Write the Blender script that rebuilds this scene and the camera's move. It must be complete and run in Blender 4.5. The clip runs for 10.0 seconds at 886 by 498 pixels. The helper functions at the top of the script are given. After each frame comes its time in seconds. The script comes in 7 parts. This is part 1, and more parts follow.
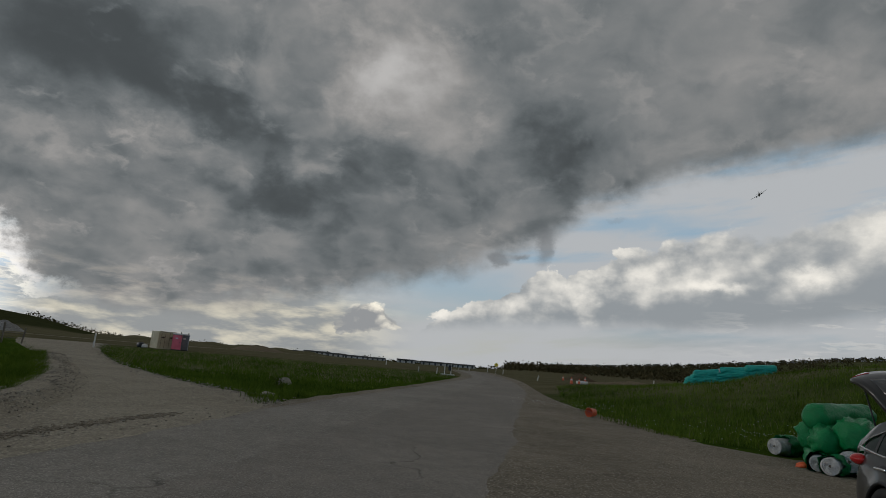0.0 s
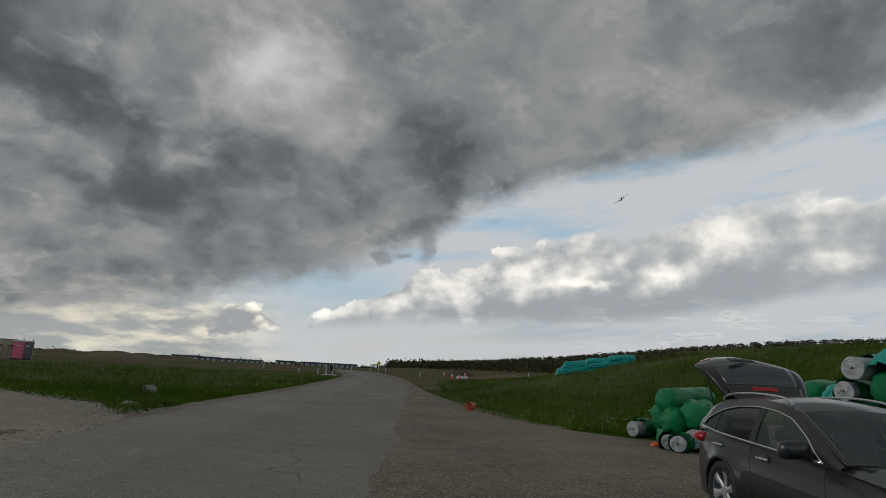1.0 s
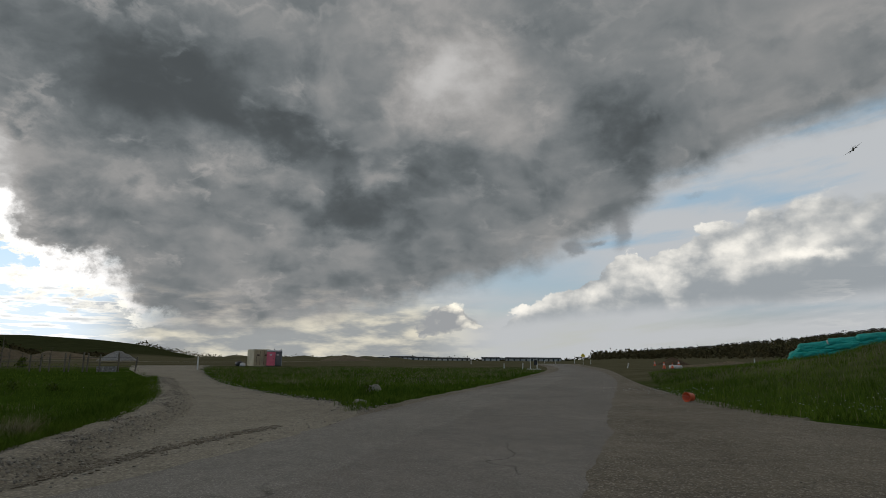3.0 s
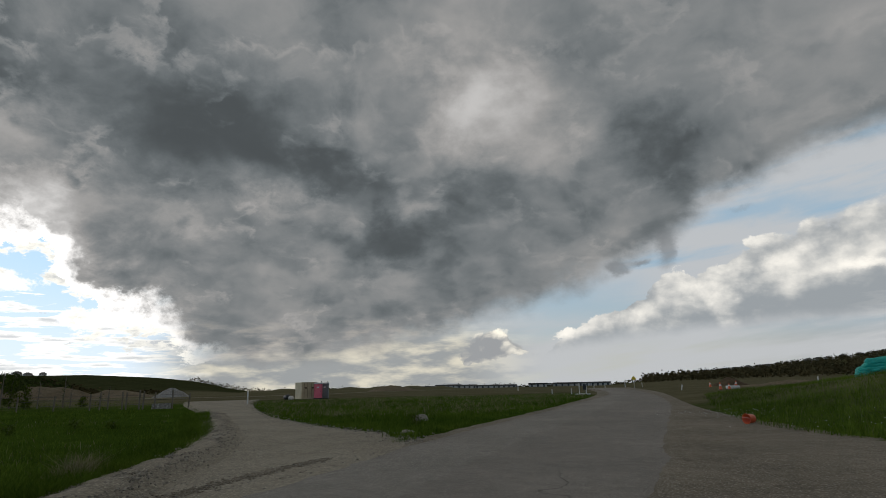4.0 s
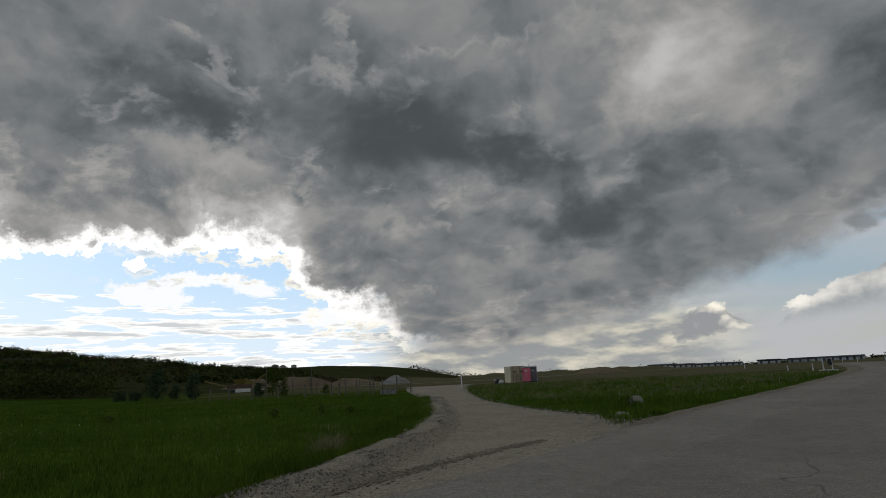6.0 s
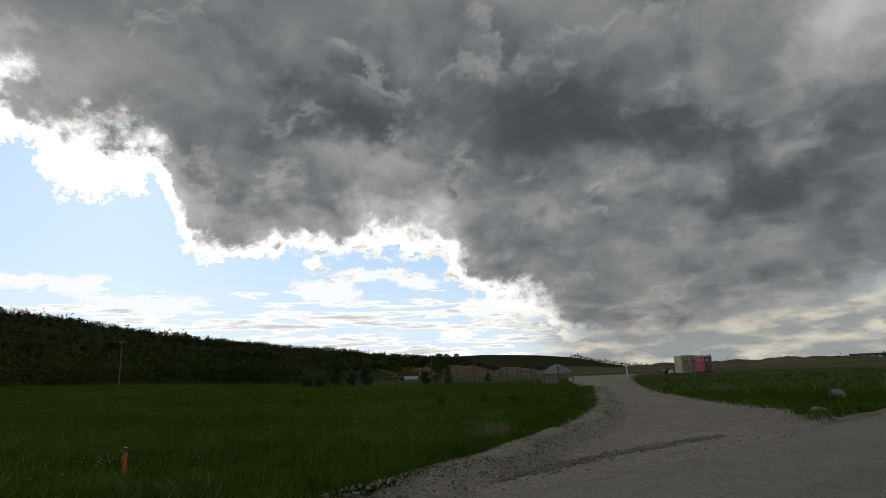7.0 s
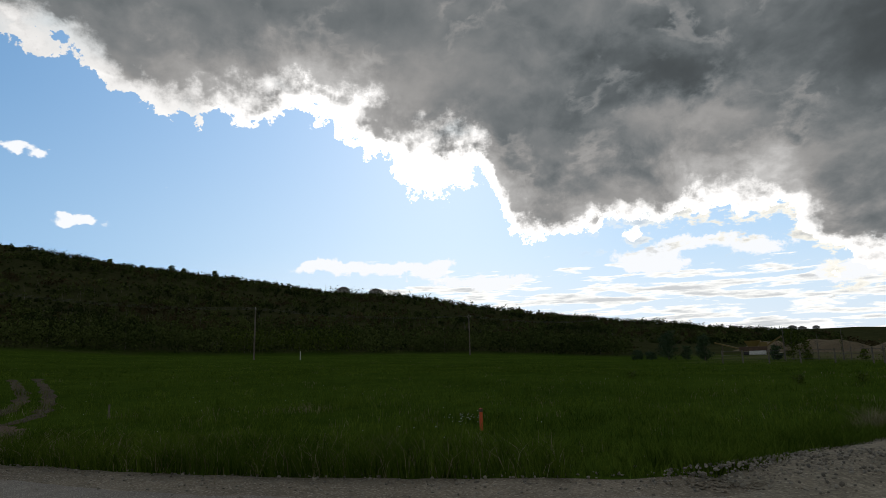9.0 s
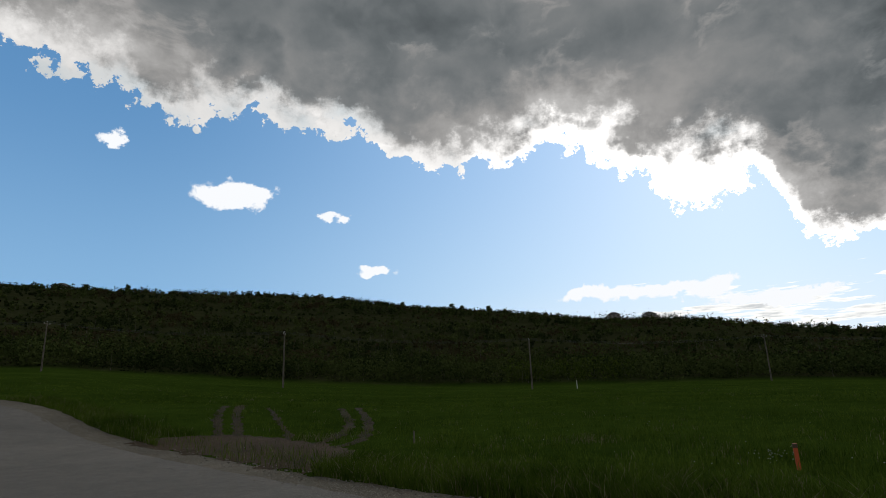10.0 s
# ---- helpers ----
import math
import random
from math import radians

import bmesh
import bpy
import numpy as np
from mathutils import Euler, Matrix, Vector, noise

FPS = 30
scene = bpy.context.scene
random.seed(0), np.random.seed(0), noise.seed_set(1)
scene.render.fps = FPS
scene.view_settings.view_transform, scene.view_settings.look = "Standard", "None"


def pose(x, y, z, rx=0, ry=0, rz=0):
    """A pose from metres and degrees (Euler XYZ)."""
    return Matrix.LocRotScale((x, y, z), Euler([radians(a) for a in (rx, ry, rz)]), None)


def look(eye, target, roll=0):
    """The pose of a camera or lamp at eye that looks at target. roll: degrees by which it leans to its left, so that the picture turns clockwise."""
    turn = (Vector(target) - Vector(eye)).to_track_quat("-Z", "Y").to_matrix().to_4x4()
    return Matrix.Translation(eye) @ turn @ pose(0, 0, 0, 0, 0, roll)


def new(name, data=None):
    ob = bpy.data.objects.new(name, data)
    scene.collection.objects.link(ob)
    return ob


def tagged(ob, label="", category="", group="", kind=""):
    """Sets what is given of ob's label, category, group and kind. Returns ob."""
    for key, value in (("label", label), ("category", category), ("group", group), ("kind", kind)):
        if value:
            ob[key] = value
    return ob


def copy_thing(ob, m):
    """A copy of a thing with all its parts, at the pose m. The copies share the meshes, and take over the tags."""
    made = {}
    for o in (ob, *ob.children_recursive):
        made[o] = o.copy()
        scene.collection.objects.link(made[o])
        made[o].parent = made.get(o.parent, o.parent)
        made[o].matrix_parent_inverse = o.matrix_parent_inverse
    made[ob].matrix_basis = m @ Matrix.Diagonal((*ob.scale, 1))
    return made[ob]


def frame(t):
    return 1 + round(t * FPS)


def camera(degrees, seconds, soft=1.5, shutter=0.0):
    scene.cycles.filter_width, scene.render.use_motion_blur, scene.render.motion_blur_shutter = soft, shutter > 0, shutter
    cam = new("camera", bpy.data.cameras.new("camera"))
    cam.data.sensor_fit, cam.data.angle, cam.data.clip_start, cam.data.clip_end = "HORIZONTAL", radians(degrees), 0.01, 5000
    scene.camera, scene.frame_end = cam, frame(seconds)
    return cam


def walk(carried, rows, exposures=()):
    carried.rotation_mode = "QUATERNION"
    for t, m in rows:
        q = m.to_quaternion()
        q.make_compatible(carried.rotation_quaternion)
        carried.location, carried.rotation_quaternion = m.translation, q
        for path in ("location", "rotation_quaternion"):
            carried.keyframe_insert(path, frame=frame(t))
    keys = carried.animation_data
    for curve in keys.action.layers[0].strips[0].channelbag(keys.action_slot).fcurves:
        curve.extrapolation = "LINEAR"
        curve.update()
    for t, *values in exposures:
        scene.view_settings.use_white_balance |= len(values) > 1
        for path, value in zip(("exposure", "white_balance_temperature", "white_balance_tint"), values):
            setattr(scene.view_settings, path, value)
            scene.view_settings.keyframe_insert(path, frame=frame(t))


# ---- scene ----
# camera: stands still on the road and turns to the left
EYE = (0.0, 0.0, 1.8)
cam = camera(75.2, 10.0, 0.8)
# seconds, heading to the left, pitch, roll (degrees)
PATH = [
    (0.0, 0.00, 11.06, -4.96),
    (0.5, -8.10, 11.60, -4.60),
    (1.0, -11.46, 11.69, -3.00),
    (1.5, -12.54, 11.50, -2.10),
    (2.0, -9.84, 11.08, -0.95),
    (2.5, -3.24, 11.15, -2.78),
    (3.0, 8.25, 10.52, -0.41),
    (3.2, 10.57, 11.84, -0.12),
    (4.3, 13.66, 13.40, 1.90),
    (4.5, 15.42, 13.39, 2.06),
    (5.0, 21.95, 12.01, 3.15),
    (5.2, 24.09, 11.31, 1.89),
    (6.3, 36.79, 12.79, 3.45),
    (6.5, 39.90, 12.57, 3.13),
    (7.0, 48.28, 12.02, 2.50),
    (7.5, 57.29, 12.00, 3.50),
    (8.0, 62.52, 10.70, 2.40),
    (8.5, 70.31, 10.31, 1.93),
    (9.0, 79.70, 10.49, 1.48),
    (9.5, 91.12, 11.65, 2.15),
    (10.0, 106.20, 14.11, 2.21),
]
walk(cam, [(t, pose(*EYE, 90 + p, r, a)) for t, a, p, r in PATH],
     [(0.0, -0.05), (1.0, 0.22), (2.5, 0.12), (4.5, 0.15), (6.5, 0.0), (10.0, 0.0)])

# ---- world: clouded evening sky ----
SUN_AZ, SUN_EL = 78.0, 26.0
world = bpy.data.worlds.new("world")
scene.world = world
world.use_nodes = True


class Nodes:
    """Short hand for building a node tree."""

    def __init__(self, tree):
        self.tree = tree
        tree.nodes.clear()

    def add(self, kind):
        return self.tree.nodes.new(kind)

    def link(self, a, socket):
        if isinstance(a, (int, float)):
            socket.default_value = a
        elif isinstance(a, (tuple, list)):
            socket.default_value = a
        else:
            self.tree.links.new(a, socket)

    def math(self, op, a, b=0.0, c=0.0, clamp=False):
        n = self.add("ShaderNodeMath")
        n.operation, n.use_clamp = op, clamp
        for s, v in zip(n.inputs, (a, b, c)):
            self.link(v, s)
        return n.outputs[0]

    def total(self, *vs):
        out = vs[0]
        for v in vs[1:]:
            out = self.math("ADD", out, v)
        return out

    def mul(self, a, b):
        return self.math("MULTIPLY", a, b)

    def sub(self, a, b):
        return self.math("SUBTRACT", a, b)

    def step(self, v, lo, hi, a=0.0, b=1.0):
        n = self.add("ShaderNodeMapRange")
        n.interpolation_type, n.clamp = "SMOOTHSTEP", True
        for s, x in zip(n.inputs, (v, lo, hi, a, b)):
            self.link(x, s)
        return n.outputs[0]

    def mix(self, f, a, b, blend="MIX"):
        n = self.add("ShaderNodeMix")
        n.data_type, n.blend_type, n.clamp_factor = "RGBA", blend, True
        self.link(f, n.inputs[0])
        for s, v in ((n.inputs[6], a), (n.inputs[7], b)):
            if isinstance(v, (tuple, list)) and len(v) == 3:
                v = (*v, 1.0)
            self.link(v, s)
        return n.outputs[2]

    def vec(self, x=0.0, y=0.0, z=0.0):
        n = self.add("ShaderNodeCombineXYZ")
        for s, v in zip(n.inputs, (x, y, z)):
            self.link(v, s)
        return n.outputs[0]

    def noise(self, v, scale, detail=5.0, rough=0.55, distort=0.0, kind="FBM"):
        n = self.add("ShaderNodeTexNoise")
        n.noise_dimensions, n.noise_type = "3D", kind
        self.link(v, n.inputs["Vector"])
        n.inputs["Scale"].default_value = scale
        n.inputs["Detail"].default_value = detail
        n.inputs["Roughness"].default_value = rough
        n.inputs["Distortion"].default_value = distort
        return n.outputs[0]

    def curve(self, v, points, x0, x1, y1):
        """A curve through points (x, y), x from x0 to x1, y from 0 to y1."""
        n = self.add("ShaderNodeFloatCurve")
        c = n.mapping.curves[0]
        pts = [((x - x0) / (x1 - x0), y / y1) for x, y in points]
        c.points[0].location, c.points[1].location = pts[0], pts[-1]
        for p in pts[1:-1]:
            c.points.new(*p)
        n.mapping.update()
        f = self.math("MULTIPLY_ADD", v, 1 / (x1 - x0), -x0 / (x1 - x0), clamp=True)
        self.link(f, n.inputs["Value"])
        return self.mul(n.outputs[0], y1)

    def blob(self, az, el, a, e, ra, re, amount):
        """A soft spot in the sky round heading a and height e."""
        u = self.math("MULTIPLY_ADD", az, 1 / ra, -a / ra)
        w = self.math("MULTIPLY_ADD", el, 1 / re, -e / re)
        d = self.math("MULTIPLY_ADD", w, w, self.mul(u, u))
        return self.mul(self.math("POWER", 2.718, self.mul(d, -1.0)), amount)


# lower rim of the dark cloud deck: heading, height above the horizon
DECK_RIM = [(-60, 25.5), (-54, 24.3), (-39, 20.5), (-28, 19.2), (-22, 18.8), (-17, 17), (-13, 15.6), (-9.6, 13.0), (-3, 9.8), (2, 8.0),
            (6.6, 6.5), (9, 6.2), (12, 5.2), (20, 3.0), (30, 2.4), (34, 3.0), (36.5, 3.8), (38.5, 5.7), (43, 6.5), (46, 8.8),
            (48, 10.9), (54, 12), (57, 12.3), (61, 11.4), (66, 11.4), (71, 11.3), (73, 13), (73.8, 15.5), (75.5, 17.6), (80, 16.4),
            (85, 18.7), (90, 21), (93, 23.2), (101, 22.4), (110, 22.4), (115, 25.6), (121, 25.9), (125, 27.2), (130, 25.5), (139, 27.5),
            (150, 28.7), (160, 30)]
# upper and lower rim of the white cumulus bank
BANK_TOP = [(-60, 18), (-52, 17.4), (-44, 16.6), (-38, 16.5), (-33, 15.2), (-26.7, 14.6), (-20, 13.3), (-16.5, 12.7), (-13.4, 10.8),
            (-9.6, 10.5), (-6.5, 8.7), (-1.9, 6.8), (0.6, 5.3), (3.6, 3.6), (5.5, 1.5), (8, 0)]
BANK_FOOT = [(-60, 9), (-52, 8.5), (-46, 7.9), (-38, 6.5), (-28, 5), (-22.6, 4.6), (-12, 4.4), (-4, 3.8), (3.6, 2.9), (8, 2.6)]


def build_sky():
    k = Nodes(world.node_tree)
    coord = k.add("ShaderNodeTexCoord").outputs["Generated"]
    xyz = k.add("ShaderNodeSeparateXYZ")
    k.link(coord, xyz.inputs[0])
    x, y, z = xyz.outputs
    deg = 180 / math.pi
    az = k.mul(k.math("ARCTAN2", k.mul(x, -1.0), y), deg)
    el = k.mul(k.math("ARCSINE", z), deg)

    # fine and coarse turbulence of the cloud rims, in degrees
    n1 = k.sub(k.noise(k.vec(k.mul(az, 0.1), k.mul(el, 0.13), 0.0), 2.2, 7.0, 0.62), 0.5)
    n2 = k.sub(k.noise(k.vec(k.mul(az, 0.1), k.mul(el, 0.13), 7.3), 2.2, 7.0, 0.62), 0.5)
    azw = k.math("MULTIPLY_ADD", n1, 5.0, az)
    elw = k.math("MULTIPLY_ADD", n2, 3.4, el)

    # slow and quick structure of the deck, lumps lit from the sun's side
    warp = k.add("ShaderNodeVectorMath")
    warp.operation = "MULTIPLY_ADD"
    swirl = k.add("ShaderNodeTexNoise")
    swirl.inputs["Scale"].default_value, swirl.inputs["Detail"].default_value = 6.0, 5.0
    k.link(coord, swirl.inputs["Vector"])
    k.link(swirl.outputs[1], warp.inputs[0])
    warp.inputs[1].default_value = (0.13, 0.13, 0.10)
    reach = k.math("DIVIDE", 1.0, k.math("ADD", k.math("MAXIMUM", z, 0.0), 0.48))
    k.link(k.vec(k.mul(x, reach), k.mul(y, reach), k.mul(z, 0.5)), warp.inputs[2])
    ball = warp.outputs[0]
    shift = k.add("ShaderNodeVectorMath")
    k.link(ball, shift.inputs[0])
    shift.inputs[1].default_value = (-math.sin(radians(SUN_AZ)) * 0.055, math.cos(radians(SUN_AZ)) * 0.055, 0.0)

    def lumps(v, scale):
        n = k.add("ShaderNodeTexVoronoi")
        n.feature = "SMOOTH_F1"
        n.inputs["Scale"].default_value, n.inputs["Detail"].default_value = scale, 3.0
        n.inputs["Roughness"].default_value, n.inputs["Smoothness"].default_value = 0.5, 0.9
        k.link(v, n.inputs["Vector"])
        return n.outputs["Distance"]

    big = k.noise(ball, 1.9, 3.0, 0.45)
    mid = k.noise(ball, 5.0, 9.0, 0.54)
    mid_s = k.noise(shift.outputs[0], 5.0, 9.0, 0.54)
    heap = k.noise(ball, 8.5, 9.0, 0.56)
    heap_s = k.noise(shift.outputs[0], 8.5, 9.0, 0.56)
    fine = k.sub(k.noise(coord, 30.0, 8.0, 0.64), 0.5)
    relief = k.sub(mid, mid_s)
    bulge = k.sub(lumps(shift.outputs[0], 4.2), lumps(ball, 4.2))
    # overlapping masses with a defined edge, lit along it
    mass = k.step(mid, 0.45, 0.57)
    clump = k.mul(k.step(heap, 0.50, 0.57), k.step(heap, 0.74, 0.58))
    lit_side = k.step(k.sub(heap_s, heap), -0.06, 0.10)

    # clear sky
    sky = k.add("ShaderNodeTexSky")
    sky.sky_type, sky.sun_disc = "NISHITA", False
    sky.sun_elevation, sky.sun_rotation = radians(SUN_EL), radians(-SUN_AZ)
    sky.air_density, sky.dust_density, sky.ozone_density = 1.0, 1.2, 1.6
    deep = k.mix(k.step(el, 4.0, 30.0), (0.25, 0.485, 0.77), (0.108, 0.285, 0.555))
    pale = k.mix(k.step(el, 4.0, 26.0), (0.52, 0.74, 0.97), (0.36, 0.60, 0.93))
    pale = k.mix(k.step(az, 30.0, 10.0), pale, (0.30, 0.43, 0.54))
    south = k.step(az, 84.0, 138.0)
    clear = k.mix(south, pale, deep)
    clear = k.mix(0.12, clear, k.mix(1.0, sky.outputs[0], (0.10, 0.10, 0.10), "MULTIPLY"))
    low = k.step(el, -1.0, k.math("MULTIPLY_ADD", south, -6.0, 12.0), 1.0, 0.0)
    west = k.step(az, -5.0, 50.0)
    haze = k.mix(west, k.mix(k.step(az, -6.0, -26.0), (0.46, 0.47, 0.43), (0.36, 0.38, 0.385)), (0.80, 0.88, 0.96))
    clear = k.mix(k.mul(low, k.math("MULTIPLY_ADD", south, -0.5, 0.8)), clear, haze)
    clear = k.mix(k.mul(k.step(az, 26.0, 14.0), k.step(el, 5.0, 2.2)), clear, haze)

    # thin veil between the deck and the bank, over the east
    veil_n = k.noise(k.vec(k.mul(az, 0.05), k.mul(k.math("MULTIPLY_ADD", az, 0.12, el), 0.3), 3.0), 1.6, 5.0, 0.55)
    east = k.step(az, 22.0, 2.0)
    veil = k.mul(k.step(veil_n, 0.25, 0.55), east)
    veil = k.mul(veil, k.sub(1.0, k.math("MINIMUM", k.total(k.blob(azw, elw, 0.0, 7.4, 7.0, 2.2, 0.95), k.blob(azw, elw, -19.0, 14.3, 6.0, 0.8, 0.7)), 1.0)))
    clear = k.mix(k.mul(veil, 0.95), clear, (0.47, 0.485, 0.50))

    # streaks and small fair-weather clouds low in the west
    streak = k.noise(k.vec(k.mul(az, 0.07), k.mul(el, 0.55), 1.7), 2.4, 6.0, 0.6)
    band = k.mul(k.step(el, 10.5, 6.0), k.step(az, 100.0, 78.0))
    edge_n = k.sub(streak, k.math("MULTIPLY_ADD", band, -0.26, 0.72))
    small = k.step(edge_n, 0.0, 0.06)
    core = k.step(edge_n, 0.05, 0.20)
    small_col = k.mix(core, (1.05, 1.05, 1.02), (0.62, 0.64, 0.66))
    clear = k.mix(k.mul(small, k.step(az, 30.0, 40.0)), clear, small_col)

    # single small clouds
    spots = k.total(k.blob(azw, elw, 126.5, 19.2, 4.2, 1.7, 1.0), k.blob(azw, elw, 112.4, 11.9, 2.4, 0.6, 0.9),
                    k.blob(azw, elw, 117.5, 17.4, 1.6, 0.6, 0.7), k.blob(azw, elw, 137.0, 23.0, 2.0, 0.9, 0.8),
                    k.blob(azw, elw, 91.2, 8.8, 3.6, 0.75, 1.0), k.blob(azw, elw, 83.0, 8.6, 5.0, 0.9, 0.9),
                    k.blob(azw, elw, 75.0, 7.0, 7.0, 0.8, 0.8), k.blob(azw, elw, 60.0, 8.6, 4.0, 1.0, 0.8),
                    k.blob(azw, elw, 148.0, 17.0, 2.5, 1.4, 0.8), k.blob(azw, elw, 55.0, 9.8, 4.0, 0.8, 0.9),
                    k.blob(azw, elw, 49.5, 8.6, 3.0, 1.0, 0.9), k.blob(azw, elw, 44.0, 6.2, 3.4, 0.8, 0.9), k.blob(azw, elw, 58.5, 7.4, 3.6, 0.6, 0.8))
    clear = k.mix(k.step(k.total(k.mul(n1, 0.9), k.mul(fine, 1.1), spots), 0.42, 0.62), clear, (0.95, 0.97, 1.0))

    # cumulus bank in the east
    puff = k.noise(k.vec(k.mul(az, 0.2), k.mul(el, 0.26), 5.0), 0.95, 8.0, 0.52, 0.0)
    puff_s = k.noise(k.vec(k.math("MULTIPLY_ADD", az, 0.2, 0.20), k.math("MULTIPLY_ADD", el, 0.26, 0.14), 5.0), 0.95, 8.0, 0.52, 0.0)
    bumps = k.add("ShaderNodeTexVoronoi")
    bumps.feature = "SMOOTH_F1"
    bumps.inputs["Scale"].default_value, bumps.inputs["Detail"].default_value = 2.3, 3.0
    bumps.inputs["Roughness"].default_value, bumps.inputs["Smoothness"].default_value = 0.45, 0.45
    k.link(k.vec(k.mul(azw, 0.15), k.mul(elw, 0.2), 0.0), bumps.inputs["Vector"])
    dome = k.sub(0.45, bumps.outputs["Distance"])
    top = k.curve(az, BANK_TOP, -60, 8, 20)
    foot = k.curve(az, BANK_FOOT, -60, 8, 20)
    above = k.total(top, k.mul(dome, 2.0), k.mul(n2, 2.2), k.mul(fine, 0.9), k.mul(el, -1.0))
    below = k.total(el, k.mul(foot, -1.0), k.mul(n1, 1.4))
    near = k.step(az, -34.0, -14.0)
    crisp = k.math("MULTIPLY_ADD", near, -1.1, 1.4)
    bank = k.mul(k.step(k.math("DIVIDE", above, crisp), -0.1, 1.0), k.step(below, -0.7, 1.1))
    bank = k.mul(bank, k.step(az, 7.5, 5.0))
    thick = k.math("DIVIDE", below, k.math("MAXIMUM", k.sub(top, foot), 0.5))
    lit_e = k.total(k.step(thick, 0.05, 0.9, 0.11, 0.40), k.mul(k.sub(puff_s, puff), 1.4), k.mul(k.sub(puff, 0.5), 0.5))
    lit_n = k.total(k.step(thick, 0.0, 0.55, 0.30, 0.70), k.mul(k.sub(puff_s, puff), 1.5), k.mul(dome, 0.35))
    light = k.math("MULTIPLY_ADD", near, k.sub(lit_n, lit_e), lit_e)
    light = k.total(light, k.blob(azw, elw, -37.5, 12.8, 2.2, 2.0, 0.34), k.blob(azw, elw, -32.0, 9.8, 2.4, 0.8, 0.5), k.blob(azw, elw, -25.5, 8.6, 3.0, 0.5, 0.42),
                    k.blob(azw, elw, -46.0, 10.2, 4.0, 0.9, 0.3), k.blob(azw, elw, -45.0, 15.5, 4.0, 1.0, 0.25), k.blob(azw, elw, -29.5, 14.2, 3.5, 0.7, 0.3), k.blob(azw, elw, -24.0, 6.2, 9.0, 1.2, -0.22))
    bank_col = k.mix(k.step(light, 0.08, 1.0), (0.29, 0.315, 0.335), (0.95, 0.91, 0.83))
    clear = k.mix(bank, clear, bank_col)
    # ragged low clouds under the bank
    low_n = k.noise(k.vec(k.mul(az, 0.08), k.mul(el, 0.45), 9.0), 2.2, 6.0, 0.58)
    low_m = k.mul(k.mul(k.step(low_n, 0.52, 0.62), k.step(az, -20.0, -34.0)), k.mul(k.step(el, 8.0, 5.5), k.step(el, 1.5, 3.0)))
    clear = k.mix(k.mul(low_m, 0.6), clear, k.mix(k.step(low_n, 0.56, 0.68), (0.66, 0.65, 0.62), (0.34, 0.36, 0.38)))
    # pale bands low in the north
    band_n = k.noise(k.vec(k.mul(az, 0.10), k.mul(el, 0.36), 14.0), 2.1, 6.0, 0.55)
    north = k.mul(k.mul(k.step(az, 2.0, 12.0), k.step(az, 42.0, 34.0)), k.step(el, 6.5, 3.5))
    clear = k.mix(north, clear, k.mix(k.step(band_n, 0.40, 0.66), (0.30, 0.315, 0.32), (0.66, 0.62, 0.51)))

    # dark deck
    rim = k.curve(az, DECK_RIM, -60, 160, 40)
    ragged = k.step(az, 26.0, 42.0, 3.4, 7.0)
    rim_d = k.total(el, k.mul(rim, -1.0), k.mul(n2, ragged), k.mul(k.sub(mid, 0.5), 3.0), k.mul(fine, k.step(az, 26.0, 42.0, 1.2, 7.0)))
    soft = k.step(az, 30.0, 40.0, 2.4, 0.22)
    deck = k.step(k.math("DIVIDE", rim_d, soft), -0.6, 0.8)
    torn_n = k.noise(k.vec(k.mul(az, 0.13), k.mul(el, 0.30), 21.0), 2.0, 8.0, 0.62)
    torn = k.math("MULTIPLY_ADD", rim_d, 0.045, torn_n)
    torn = k.mul(k.mul(k.step(torn, 0.44, 0.52), k.step(rim_d, -7.0, -3.0)), k.mul(k.step(az, 33.0, 38.0), k.step(az, 68.0, 54.0)))
    clear = k.mix(torn, clear, k.mix(k.step(torn_n, 0.52, 0.70), (1.0, 0.97, 0.88), (0.56, 0.57, 0.57)))
    lumpy = k.step(az, 12.0, 46.0, 0.45, 1.0)
    tone = k.total(0.178, k.mul(k.sub(big, 0.5), 0.16), k.mul(k.sub(mass, 0.5), -0.055), k.mul(k.mul(k.mul(clump, lit_side), lumpy), 0.10),
                   k.mul(relief, 0.16), k.mul(bulge, 0.14), k.mul(k.sub(heap, 0.5), 0.07), k.mul(fine, 0.03))
    # thinner, lighter cloud behind the western rim
    glow = k.mul(k.step(rim_d, 9.0, 0.5), k.step(az, 33.0, 46.0))
    tone = k.total(tone, k.mul(k.mul(glow, k.step(heap, 0.34, 0.60, 0.4, 1.0)), k.step(az, 92.0, 112.0, 0.32, 0.13)))
